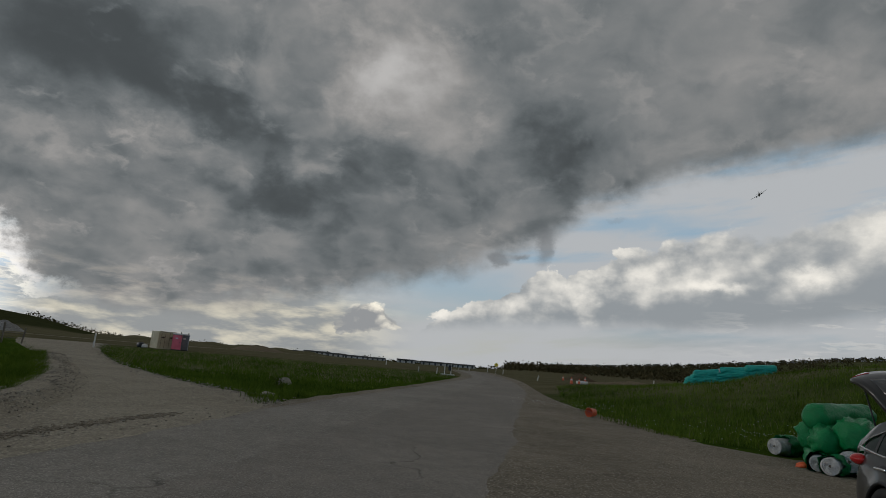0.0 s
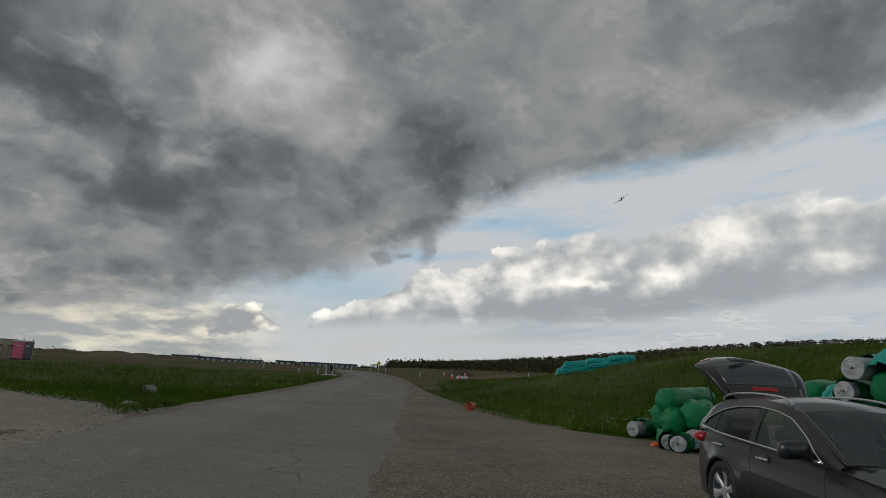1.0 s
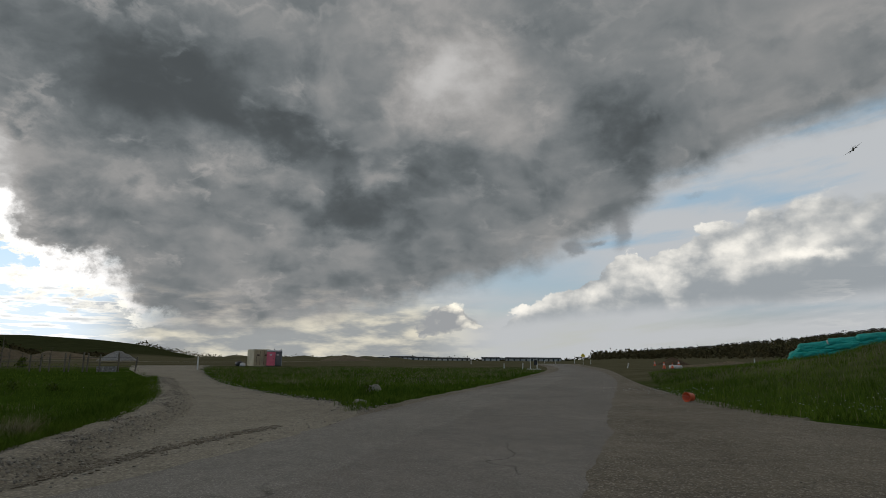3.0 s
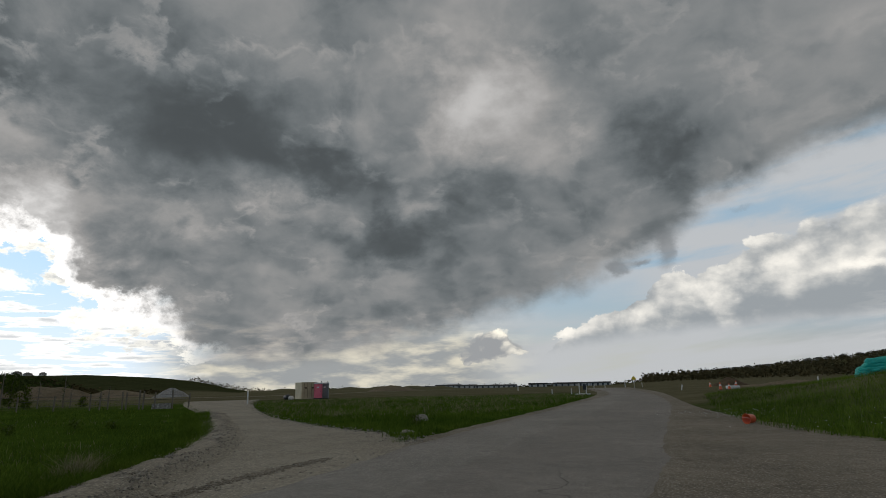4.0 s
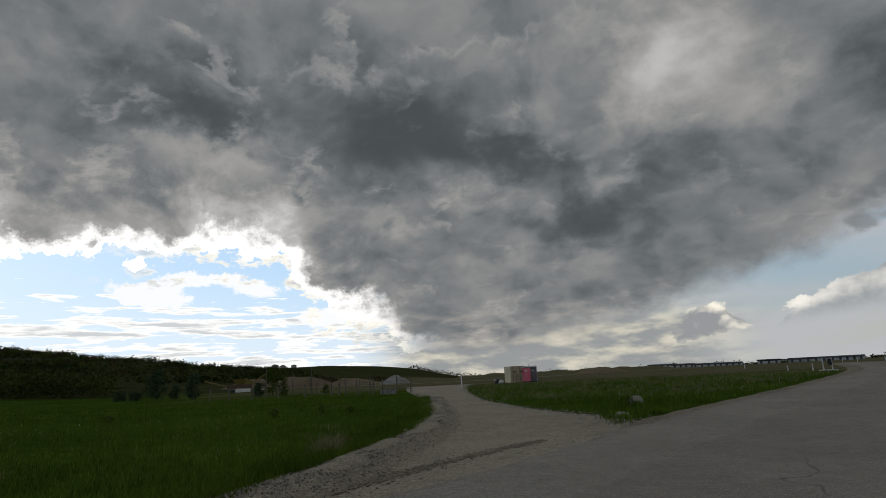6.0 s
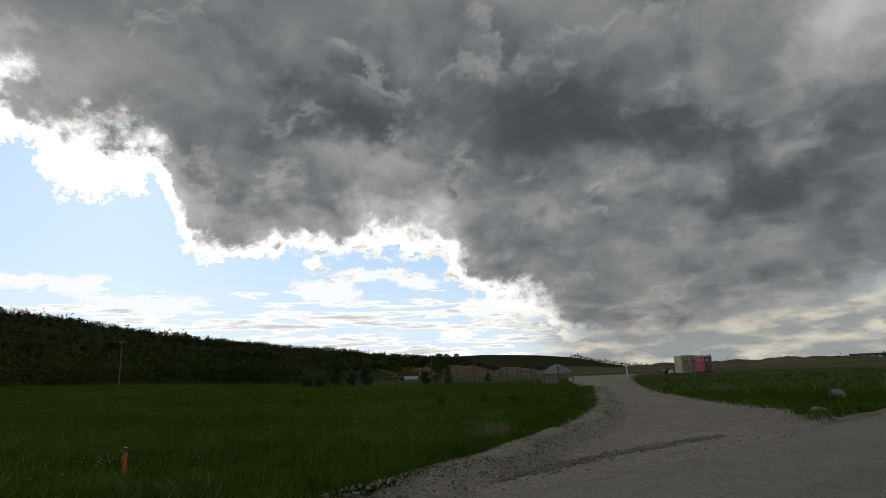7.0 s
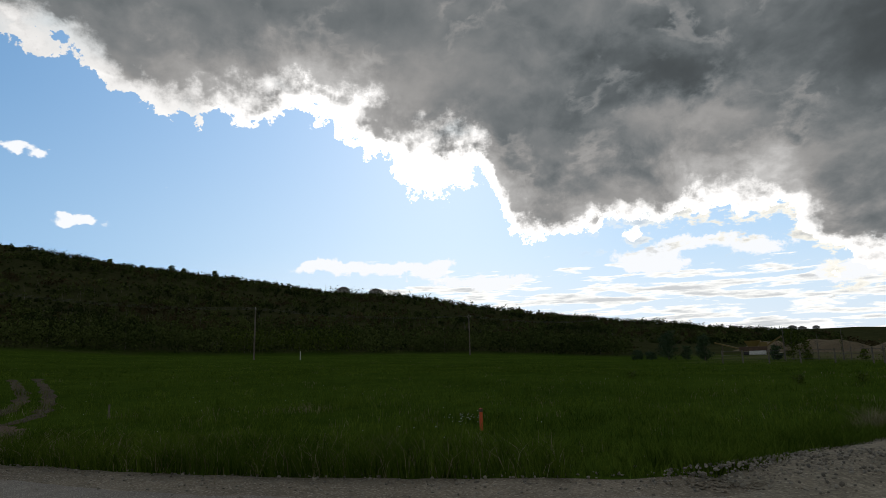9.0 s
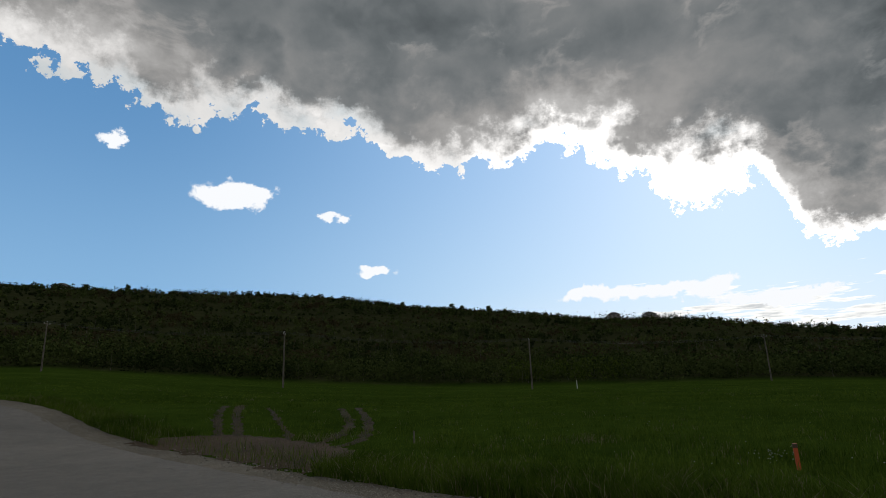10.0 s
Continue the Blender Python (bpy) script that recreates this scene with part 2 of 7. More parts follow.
    marks = [(8.0, 27.2, 5.6, 4.8, 0.26), (22.0, 23.0, 3.6, 2.6, 0.08), (34.0, 24.5, 10.0, 5.6, -0.16), (20.0, 14.0, 7.0, 2.5, -0.10),
             (-10.5, 20.8, 3.8, 4.2, -0.12), (1.0, 24.0, 5.0, 5.0, 0.07), (-33.0, 25.0, 9.0, 4.0, 0.08), (53.5, 20.8, 6.0, 2.6, 0.15),
             (45.0, 16.0, 6.0, 2.2, 0.10), (36.5, 15.3, 2.6, 1.2, 0.08), (28.5, 17.0, 2.5, 1.3, 0.08), (17.0, 18.6, 2.5, 1.3, 0.07),
             (58.0, 26.0, 10.0, 3.6, -0.12), (27.0, 20.5, 5.0, 2.6, -0.06), (68.5, 15.6, 4.0, 2.0, -0.02), (86.0, 26.5, 10.0, 3.0, 0.12),
             (110.0, 32.8, 14.0, 3.4, -0.03), (66.0, 23.5, 6.0, 2.6, -0.06), (140.0, 30.5, 7.0, 2.4, 0.24)]
    azq = k.total(az, k.mul(n1, 9.0), k.mul(k.sub(mid, 0.5), 14.0))
    elq = k.total(el, k.mul(n2, 7.0), k.mul(k.sub(heap, 0.5), 9.0))
    tone = k.total(tone, *[k.blob(azq, elq, *m) for m in marks])
    # the deck thins out towards the northern horizon, in lit streaks
    streak_n = k.noise(k.vec(k.mul(az, 0.11), k.mul(el, 0.42), 11.0), 2.0, 6.0, 0.58)
    thin = k.mul(k.step(el, 8.5, 1.0), k.step(az, 46.0, 34.0))
    tone = k.total(tone, k.mul(thin, k.math("MULTIPLY_ADD", k.step(streak_n, 0.45, 0.72), 0.24, 0.06)))
    # sunlit lining above the rim: width in degrees by heading
    width = k.curve(az, [(30, 0.3), (42, 1.6), (50, 1.8), (60, 1.3), (70, 1.2), (73, 1.6), (76, 2.7), (84, 3.2), (90, 2.5), (96, 1.8), (110, 1.9), (125, 2.0), (160, 2.0)], 30, 160, 6)
    ratio = k.math("DIVIDE", k.total(rim_d, k.mul(n1, 2.0), k.mul(fine, -1.4)), k.math("MAXIMUM", k.mul(width, k.math("MULTIPLY_ADD", n1, 3.4, 1.0)), 0.15))
    lining = k.mul(k.mul(k.step(ratio, 1.9, 0.3), k.step(az, 30.0, 40.0)), k.step(k.math("MULTIPLY_ADD", width, 0.2, k.math("ADD", mid, fine)), 0.42, 0.66, 0.25, 1.0))
    bright = k.curve(az, [(30, 0.5), (45, 0.8), (60, 0.9), (72, 1.1), (80, 1.4), (90, 1.3), (100, 0.65), (120, 0.5), (160, 0.42)], 30, 160, 1.5)
    tone = k.math("SMOOTH_MAX", tone, 0.075, 0.10)
    cool = k.mix(k.step(tone, 0.09, 0.32), (0.88, 1.0, 1.06), (1.02, 1.0, 0.98))
    tint = k.add("ShaderNodeVectorMath")
    tint.operation = "SCALE"
    k.link(cool, tint.inputs[0])
    k.link(k.total(tone, k.mul(lining, bright)), tint.inputs["Scale"])
    warm = k.mix(k.mul(k.mul(thin, k.step(streak_n, 0.5, 0.68)), 0.8), tint.outputs[0], k.mix(1.0, tint.outputs[0], (1.06, 1.0, 0.86), "MULTIPLY"))
    out = k.mix(deck, clear, warm)
    # lower cumulus at the deck's end
    lump = k.total(k.blob(azw, elw, 8.3, 3.5, 4.6, 2.0, 1.0), k.mul(dome, 0.5))
    lump_col = k.mix(k.step(k.total(k.mul(k.sub(el, 1.2), 0.22), k.mul(k.sub(puff_s, puff), 0.7), dome), 0.0, 0.70), (0.30, 0.31, 0.32), (1.0, 0.94, 0.80))
    out = k.mix(k.step(lump, 0.40, 0.52), out, lump_col)

    # wisps of grey cloud hanging under the deck
    rags = k.total(k.blob(azw, elw, -9.2, 12.0, 1.5, 2.4, 1.0), k.blob(azw, elw, -4.6, 10.4, 1.3, 0.9, 0.95), k.blob(azw, elw, -6.6, 10.8, 0.8, 0.5, 0.8), k.blob(azw, elw, -16.5, 14.6, 2.2, 0.35, 0.55))
    out = k.mix(k.step(rags, 0.35, 0.9, 0.0, 0.65), out, (0.17, 0.18, 0.19))
    back = k.add("ShaderNodeBackground")
    k.link(out, back.inputs[0])
    back.inputs[1].default_value = 1.0
    k.link(back.outputs[0], k.add("ShaderNodeOutputWorld").inputs[0])


build_sky()

# sun behind the cloud: wide and weak
sun = new("sun", bpy.data.lights.new("sun", "SUN"))
sun.data.energy, sun.data.angle, sun.data.color = 0.5, radians(14), (1.0, 0.95, 0.86)
sun.matrix_world = look((0, 0, 60), (math.sin(radians(SUN_AZ)), -math.cos(radians(SUN_AZ)), 60 - math.tan(radians(SUN_EL))))


# ---- materials ----
def material(name):
    m = bpy.data.materials.new(name)
    m.use_nodes = True
    k = Nodes(m.node_tree)
    shader = k.add("ShaderNodeBsdfPrincipled")
    k.link(shader.outputs[0], k.add("ShaderNodeOutputMaterial").inputs[0])
    return m, k, shader


def mottled(name, dark, light, scale=3.0, fine=40.0, rough=0.8, bump=0.0, metal=0.0, spec=0.4, per_object=0.0, per_island=0.0):
    """A surface whose colour wanders between two tones at a coarse and a fine scale."""
    m, k, s = material(name)
    pos = k.add("ShaderNodeNewGeometry")
    p = pos.outputs["Position"]
    a, b = k.noise(p, scale, 4.0, 0.6), k.noise(p, fine, 3.0, 0.6)
    f = k.total(k.mul(a, 0.9), k.mul(b, 0.5), -0.2)
    if per_object:
        f = k.total(f, k.mul(k.sub(k.add("ShaderNodeObjectInfo").outputs["Random"], 0.5), per_object))
    if per_island:
        f = k.total(f, k.mul(k.sub(pos.outputs["Random Per Island"], 0.5), per_island))
    k.link(k.mix(k.step(f, 0.15, 0.85), dark, light), s.inputs["Base Color"])
    s.inputs["Roughness"].default_value, s.inputs["Metallic"].default_value = rough, metal
    s.inputs["Specular IOR Level"].default_value = spec
    if bump:
        n = k.add("ShaderNodeBump")
        n.inputs["Strength"].default_value, n.inputs["Distance"].default_value = 0.6, bump
        k.link(k.total(b, k.mul(a, 0.6)), n.inputs["Height"])
        k.link(n.outputs[0], s.inputs["Normal"])
    return m


def plain(name, colour, rough=0.5, metal=0.0, spec=0.5):
    m, k, s = material(name)
    p = k.add("ShaderNodeNewGeometry").outputs["Position"]
    a = k.noise(p, 9.0, 3.0, 0.6)
    k.link(k.mix(a, tuple(c * 0.82 for c in colour), tuple(min(1, c * 1.12) for c in colour)), s.inputs["Base Color"])
    k.link(k.math("MULTIPLY_ADD", a, 0.2, rough - 0.1), s.inputs["Roughness"])
    s.inputs["Metallic"].default_value, s.inputs["Specular IOR Level"].default_value = metal, spec
    return m


def ground_material():
    """Green meadow near by, dry brown building land to the north and east."""
    m, k, s = material("meadow_and_dry_land")
    p = k.add("ShaderNodeNewGeometry").outputs["Position"]
    xyz = k.add("ShaderNodeSeparateXYZ")
    k.link(p, xyz.inputs[0])
    x, y, z = xyz.outputs
    a, b, c = k.noise(p, 0.09, 5.0, 0.6), k.noise(p, 0.9, 5.0, 0.65), k.noise(p, 14.0, 3.0, 0.6)
    f = k.total(k.mul(a, 0.5), k.mul(b, 0.45), k.mul(c, 0.35), -0.15)
    green = k.mix(k.step(f, 0.25, 0.8), (0.0216, 0.0432, 0.0054), (0.0648, 0.1053, 0.01485))
    brown = k.mix(k.step(f, 0.25, 0.8), (0.075, 0.072, 0.038), (0.17, 0.150, 0.095))
    r = k.math("SQRT", k.math("MULTIPLY_ADD", x, x, k.mul(y, y)))
    ahead = k.math("DIVIDE", y, k.math("MAXIMUM", r, 1.0))
    beyond = k.total(r, k.mul(a, 60.0), k.mul(k.step(x, 0.0, 8.0), 52.0))
    dry = k.mul(k.step(beyond, 100.0, 138.0), k.step(k.math("MULTIPLY_ADD", a, 0.2, ahead), 0.60, 0.84))
    dry = k.mul(dry, k.step(r, 900.0, 600.0, 0.6, 1.0))
    moor = k.mix(k.step(f, 0.25, 0.8), (0.022, 0.028, 0.011), (0.063, 0.066, 0.029))
    hill = k.mul(k.step(k.math("MULTIPLY_ADD", a, 30.0, r), 178.0, 200.0), k.step(ahead, 0.74, 0.66))
    hill = k.math("MAXIMUM", hill, k.mul(k.step(r, 440.0, 560.0), k.mul(k.step(ahead, 0.88, 0.85), k.step(x, 0.0, -50.0))))
    k.link(k.mix(hill, k.mix(dry, green, brown), moor), s.inputs["Base Color"])
    s.inputs["Roughness"].default_value, s.inputs["Specular IOR Level"].default_value = 1.0, 0.0
    n = k.add("ShaderNodeBump")
    n.inputs["Strength"].default_value, n.inputs["Distance"].default_value = 0.7, 0.06
    k.link(k.total(k.mul(b, 2.0), c), n.inputs["Height"])
    k.link(n.outputs[0], s.inputs["Normal"])
    return m


def gravelly(name, dark, light, stone, coarse=0.25, fine=28.0, bump=0.012, cracks=0.0):
    """Asphalt, dirt or gravel: patches, grit of two sizes, and cracks on request."""
    m, k, s = material(name)
    p = k.add("ShaderNodeNewGeometry").outputs["Position"]
    a, b = k.noise(p, coarse, 5.0, 0.65), k.noise(p, 2.3, 4.0, 0.6)
    v = k.add("ShaderNodeTexVoronoi")
    v.inputs["Scale"].default_value = fine
    k.link(p, v.inputs["Vector"])
    grit = k.noise(p, 90.0, 2.0, 0.7)
    f = k.total(k.mul(a, 0.75), k.mul(b, 0.4), k.mul(grit, 0.35), -0.25)
    col = k.mix(k.step(f, 0.2, 0.8), dark, light)
    spread = k.add("ShaderNodeSeparateColor")
    k.link(v.outputs["Color"], spread.inputs[0])
    col = k.mix(k.mul(k.step(spread.outputs[0], 0.72, 0.95), 0.75), col, stone)
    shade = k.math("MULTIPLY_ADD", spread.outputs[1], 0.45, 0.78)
    col = k.mix(1.0, col, k.vec(shade, shade, shade), "MULTIPLY")
    if cracks:
        w = k.add("ShaderNodeTexVoronoi")
        w.feature = "DISTANCE_TO_EDGE"
        w.inputs["Scale"].default_value = 0.22
        bent = k.add("ShaderNodeVectorMath")
        n0 = k.add("ShaderNodeTexNoise")
        n0.inputs["Scale"].default_value, n0.inputs["Detail"].default_value = 0.9, 5.0
        k.link(p, n0.inputs["Vector"])
        k.link(p, bent.inputs[0])
        k.link(n0.outputs[1], bent.inputs[1])
        k.link(bent.outputs[0], w.inputs["Vector"])
        line = k.mul(k.step(w.outputs["Distance"], 0.007, 0.0), k.step(a, 0.45, 0.62))
        col = k.mix(k.mul(line, cracks), col, tuple(c * 0.35 for c in dark))
    k.link(col, s.inputs["Base Color"])
    s.inputs["Roughness"].default_value, s.inputs["Specular IOR Level"].default_value = 0.95, 0.08
    n = k.add("ShaderNodeBump")
    n.inputs["Strength"].default_value, n.inputs["Distance"].default_value = 0.8, bump
    k.link(k.total(k.mul(v.outputs["Distance"], 0.8), k.mul(grit, 0.6), b), n.inputs["Height"])
    k.link(n.outputs[0], s.inputs["Normal"])
    return m


M_GROUND = ground_material()
M_ASPHALT = gravelly("worn_asphalt", (0.148, 0.134, 0.118), (0.265, 0.240, 0.208), (0.31, 0.29, 0.265), 0.16, 60.0, 0.006, 0.8)
M_DIRT = gravelly("packed_gravel_dirt", (0.105, 0.089, 0.066), (0.245, 0.212, 0.165), (0.34, 0.302, 0.245), 0.22, 38.0, 0.012)
M_GRAVEL = gravelly("pale_crushed_gravel", (0.165, 0.145, 0.112), (0.305, 0.272, 0.214), (0.38, 0.345, 0.275), 0.25, 30.0, 0.012)
M_TRACK = gravelly("bare_soil", (0.052, 0.036, 0.021), (0.112, 0.080, 0.050), (0.14, 0.105, 0.070), 0.4, 22.0, 0.02)
M_RUT = gravelly("trodden_soil", (0.034, 0.027, 0.012), (0.080, 0.060, 0.030), (0.10, 0.08, 0.05), 0.4, 22.0, 0.02)
M_STONE = mottled("pale_field_stone", (0.125, 0.113, 0.094), (0.31, 0.28, 0.23), 5.0, 40.0, 0.9, 0.02, per_island=0.7)
M_BLADE = mottled("green_grass_blades", (0.024, 0.052, 0.004), (0.136, 0.196, 0.028), 0.16, 1.4, 1.0, spec=0.0, per_island=0.34)
M_STRAW = mottled("dry_grass_straw", (0.14, 0.12, 0.06), (0.30, 0.26, 0.15), 1.0, 6.0, 0.8, per_island=0.7)
M_LEAF = mottled("bush_foliage", (0.0238, 0.0374, 0.0102), (0.102, 0.1258, 0.0374), 0.035, 0.35, 1.0, spec=0.0, per_island=0.12)
# brown scrub leaves; on the far woods this colour stands in for haze
M_LEAF_BROWN = mottled("brown_scrub_and_hazy_woods", (0.030, 0.026, 0.013), (0.092, 0.076, 0.036), 0.05, 0.35, 1.0, spec=0.0, per_island=0.12)
M_LEAF_DEEP = mottled("deep_green_foliage", (0.012, 0.021, 0.007), (0.042, 0.058, 0.018), 0.05, 0.35, 1.0, spec=0.0, per_island=0.12)
M_LEAF_LIGHT = mottled("young_poplar_foliage", (0.035, 0.055, 0.008), (0.085, 0.115, 0.020), 0.2, 2.0, 1.0, spec=0.0, per_island=0.5)
M_BARK = mottled("grey_bark", (0.07, 0.06, 0.05), (0.18, 0.16, 0.13), 3.0, 20.0, 0.9)


# ---- building helpers ----
def mesh_of(name, verts, faces, mat, parent=None, label="", smooth=False):
    me = bpy.data.meshes.new(name)
    me.from_pydata([tuple(v) for v in verts], [], [tuple(f) for f in faces])
    me.materials.append(mat)
    if smooth:
        me.polygons.foreach_set("use_smooth", [True] * len(me.polygons))
    ob = new(name, me)
    if parent is not None:
        ob.parent = parent
    if label:
        tagged(ob, label)
    return ob


def part(name, bm, mat, parent=None, label="", smooth=False):
    """Links a bmesh as one mesh object, under a thing or part if one is given."""
    me = bpy.data.meshes.new(name)
    bmesh.ops.recalc_face_normals(bm, faces=bm.faces)
    bm.to_mesh(me)
    bm.free()
    for q in me.polygons:
        q.use_smooth = smooth
    me.materials.append(mat)
    ob = new(name, me)
    if parent is not None:
        ob.parent = parent
    if label:
        tagged(ob, label)
    return ob


def box(bm, size, at=(0, 0, 0), bevel=0.0, turn=None):
    m = Matrix.Translation(at) @ (turn or Matrix()) @ Matrix.Diagonal((*size, 1))
    v = bmesh.ops.create_cube(bm, size=1.0, matrix=m)["verts"]
    if bevel:
        es = list({e for q in v for e in q.link_edges})
        bmesh.ops.bevel(bm, geom=es, offset=bevel, segments=2, affect="EDGES", profile=0.6)
    return bm


def tube(bm, a, b, r0, r1=None, n=10, caps=True):
    a, b = Vector(a), Vector(b)
    d = b - a
    m = Matrix.Translation((a + b) / 2) @ d.to_track_quat("Z", "Y").to_matrix().to_4x4()
    bmesh.ops.create_cone(bm, cap_ends=caps, segments=n, radius1=r0, radius2=r0 if r1 is None else r1, depth=d.length, matrix=m)
    return bm


def polar(a, r):
    """The place at heading a (degrees to the left of straight ahead) and distance r."""
    return -math.sin(radians(a)) * r, math.cos(radians(a)) * r


def table(a, pts):
    xs, ys = [p[0] for p in pts], [p[1] for p in pts]
    return np.interp(a, xs, ys)


def ease(v, lo, hi):
    t = np.clip((v - lo) / (hi - lo), 0.0, 1.0)
    return t * t * (3 - 2 * t)


def ripple(x, y):
    return (np.sin(x * 0.13 + 1.3 * np.sin(y * 0.07)) + np.sin(y * 0.17 + 1.7 * np.sin(x * 0.09 + 1.0))
            + 0.5 * np.sin(x * 0.41 + y * 0.33) + 0.4 * np.sin(y * 0.53 - x * 0.29)) / 2.9


# ---- lie of the land ----
SLOPE = [(-180, 0.03), (-120, 0.0), (0, 0.0), (8, -0.009), (18, -0.030), (27, -0.036), (36, -0.012), (50, -0.002), (62, 0.0), (77, 0.0135), (97.6, 0.0195),
         (108, 0.025), (121, 0.041), (140, 0.073), (150, 0.075), (165, 0.05), (180, 0.03)]
WOOD_CREST = [(40, 0.0), (46, 0.9), (53, 1.6), (61.5, 2.45), (69, 3.6), (77, 4.5), (84, 5.8), (90, 6.3), (97, 7.1), (105, 8.0), (115, 9.2),
              (126, 9.5), (137, 9.6), (147, 9.6), (165, 7.5), (180, 4.0)]
BARE_CREST = [(28, 0.0), (31, 0.05), (32.7, 0.25), (35.6, 0.75), (38.8, 1.1), (43.9, 1.38), (47, 1.35), (50, 1.4), (55, 1.6), (62, 2.0)]
FAR_CREST = [(-75, 3.6), (-55, 3.8), (-45, 3.5), (-38, 3.0), (-33, 2.5), (-29, 2.0), (-22.6, 1.3), (-18, 0.85), (-12.2, 0.35), (-8, 0.0), (-4, -0.1), (0, -0.1)]
TOE = [(-80, 9.5), (-60, 11.5), (-45, 14), (-36, 17), (-29, 20.5), (-23, 20.5), (-18, 22.5), (-14, 27), (-10.5, 38), (-6, 44)]
MOUND = [(-110, 0.0), (-80, 4.4), (-60, 4.3), (-51, 4.0), (-43, 3.75), (-33, 3.25), (-28.4, 2.7), (-25.5, 2.0), (-21.7, 1.55), (-18, 1.1), (-14, 0.75), (-10.5, 0.2), (-8, 0.0)]


def land(x, y):
    """Height of the ground."""
    x, y = np.asarray(x, float), np.asarray(y, float)
    r = np.hypot(x, y)
    a = np.degrees(np.arctan2(-x, y))
    z = table(a, SLOPE) * np.clip(r - 15, 0, 150) * ease(r, 10, 40)
    z = z + ripple(x, y) * 0.10 * ease(r, 22, 60) * ease(a, 30, 50)
    # wooded valley side
    crest = 1.8 + 520 * np.tan(np.radians(table(a, WOOD_CREST)))
    up = np.clip((r - 165) / 355, 0, 1)
    z = np.where(a > 40, z + (crest - z) * (0.55 * up + 0.45 * up * up * (3 - 2 * up)) * ease(a, 40, 47), z)
    z = z + ripple(x * 0.22, y * 0.22) * 3.0 * ease(r, 190, 330) * ease(a, 46, 60)
    keep = 1 - ease(a, 64, 74)
    z = np.where((r > 520) & (a > 40), z + (r - 520) * np.tan(np.radians(table(a, WOOD_CREST))) * keep * ease(a, 44, 48) * (1 - ease(r, 900, 1500)), z)
    z = np.where(r > 520, z * (1 - 0.25 * ease(r, 540, 1500) * (1 - keep)), z)
    # bare rounded hill
    bare = (1.8 + 900 * np.tan(np.radians(table(a, BARE_CREST)))) * ease(r, 420, 900) * ease(a, 28, 31) * (1 - ease(a, 56, 62)) * (1 - 0.3 * ease(r, 1000, 1600))
    z = np.maximum(z, bare)
    # the plain falls away to the north
    z = z - 0.0070 * np.clip(r - 150, 0, 4300) * ease(a, -9, -2) * (1 - ease(a, 29, 36))
    # low spoil ridge behind the container
    z = z + 2.2 * ease(a, 8, 15) * (1 - ease(a, 29, 33)) * np.exp(-((r - 320) / 45) ** 2) * (1 + 0.25 * np.sin(a * 2.1))
    # far ridge in the east
    z = z + (1.8 + 1300 * np.tan(np.radians(table(a, FAR_CREST)))) * ease(r, 420, 1300) * ease(-a, 2.5, 7) * (1 - ease(-a, 75, 110))
    # grass mound beside the car
    toe = table(a, TOE)
    on = (r - toe) / 21.0
    rise = np.clip(on, 0, 1)
    rise = 0.6 * rise + 0.4 * rise * rise * (3 - 2 * rise)
    z = z + table(a, MOUND) * rise * (1 - ease(r, toe + 26, toe + 85)) * (1 + 0.03 * ripple(x * 2, y * 2))
    return z


def ground():
    angles = np.radians(np.arange(-180, 180, 0.8))
    rings = np.concatenate([np.arange(0.6, 60, 1.2), 60 * np.power(1.035, np.arange(0, 127))])
    rings = rings[rings < 4400]
    A, R = np.meshgrid(angles, rings)
    X, Y = -np.sin(A) * R, np.cos(A) * R
    Z = land(X, Y)
    n, m = A.shape
    verts = np.stack([X, Y, Z], -1).reshape(-1, 3).tolist() + [(0, 0, 0)]
    faces = []
    for i in range(n - 1):
        for j in range(m):
            k = (j + 1) % m
            faces.append((i * m + j, i * m + k, (i + 1) * m + k, (i + 1) * m + j))
    c = n * m
    faces += [(c, (j + 1) % m, j) for j in range(m)]
    ob = mesh_of("ground", verts, [f[::-1] for f in faces], M_GROUND, smooth=True)
    return tagged(ob, "rough green meadow running out to dry hills", "ground", kind="structure")


ground()


def smooth_line(points, n=24):
    """A rounded line through points."""
    out = []
    for i in range(len(points) - 1):
        p0, p1, p2, p3 = (Vector(points[min(max(i + d, 0), len(points) - 1)]) for d in (-1, 0, 1, 2))
        for s in range(n):
            t = s / n
            out.append(0.5 * ((2 * p1) + (p2 - p0) * t + (2 * p0 - 5 * p1 + 4 * p2 - p3) * t * t + (3 * p1 - p0 - 3 * p2 + p3) * t ** 3))
    return out + [Vector(points[-1])]


def ribbon(name, left, right, mat, lift, across=8, n=24, ragged=0.0, label="", dip=0.013):
    """A strip of paving between two lines, laid on the land."""
    a, b = smooth_line(left, n), smooth_line(right, n)
    verts, faces = [], []
    for i, (p, q) in enumerate(zip(a, b)):
        for j in range(across + 1):
            f = j / across
            v = p.lerp(q, f)
            if ragged and j in (0, across):
                w = noise.noise((v.x * 0.9, v.y * 0.9, 3)) + 0.6 * noise.noise((v.x * 3.1, v.y * 3.1, 5))
                v = v + (p - q).normalized() * w * ragged * (1 if j == 0 else -1)
            verts.append((v.x, v.y, float(land(v.x, v.y)) + lift - (dip if j in (0, across) else 0.0)))
    w = across + 1
    for i in range(len(a) - 1):
        for j in range(across):
            faces.append((i * w + j, i * w + j + 1, (i + 1) * w + j + 1, (i + 1) * w + j))
    ob = mesh_of(name, verts, faces, mat, smooth=True)
    return tagged(ob, label, name.split("_")[-1], kind="structure")


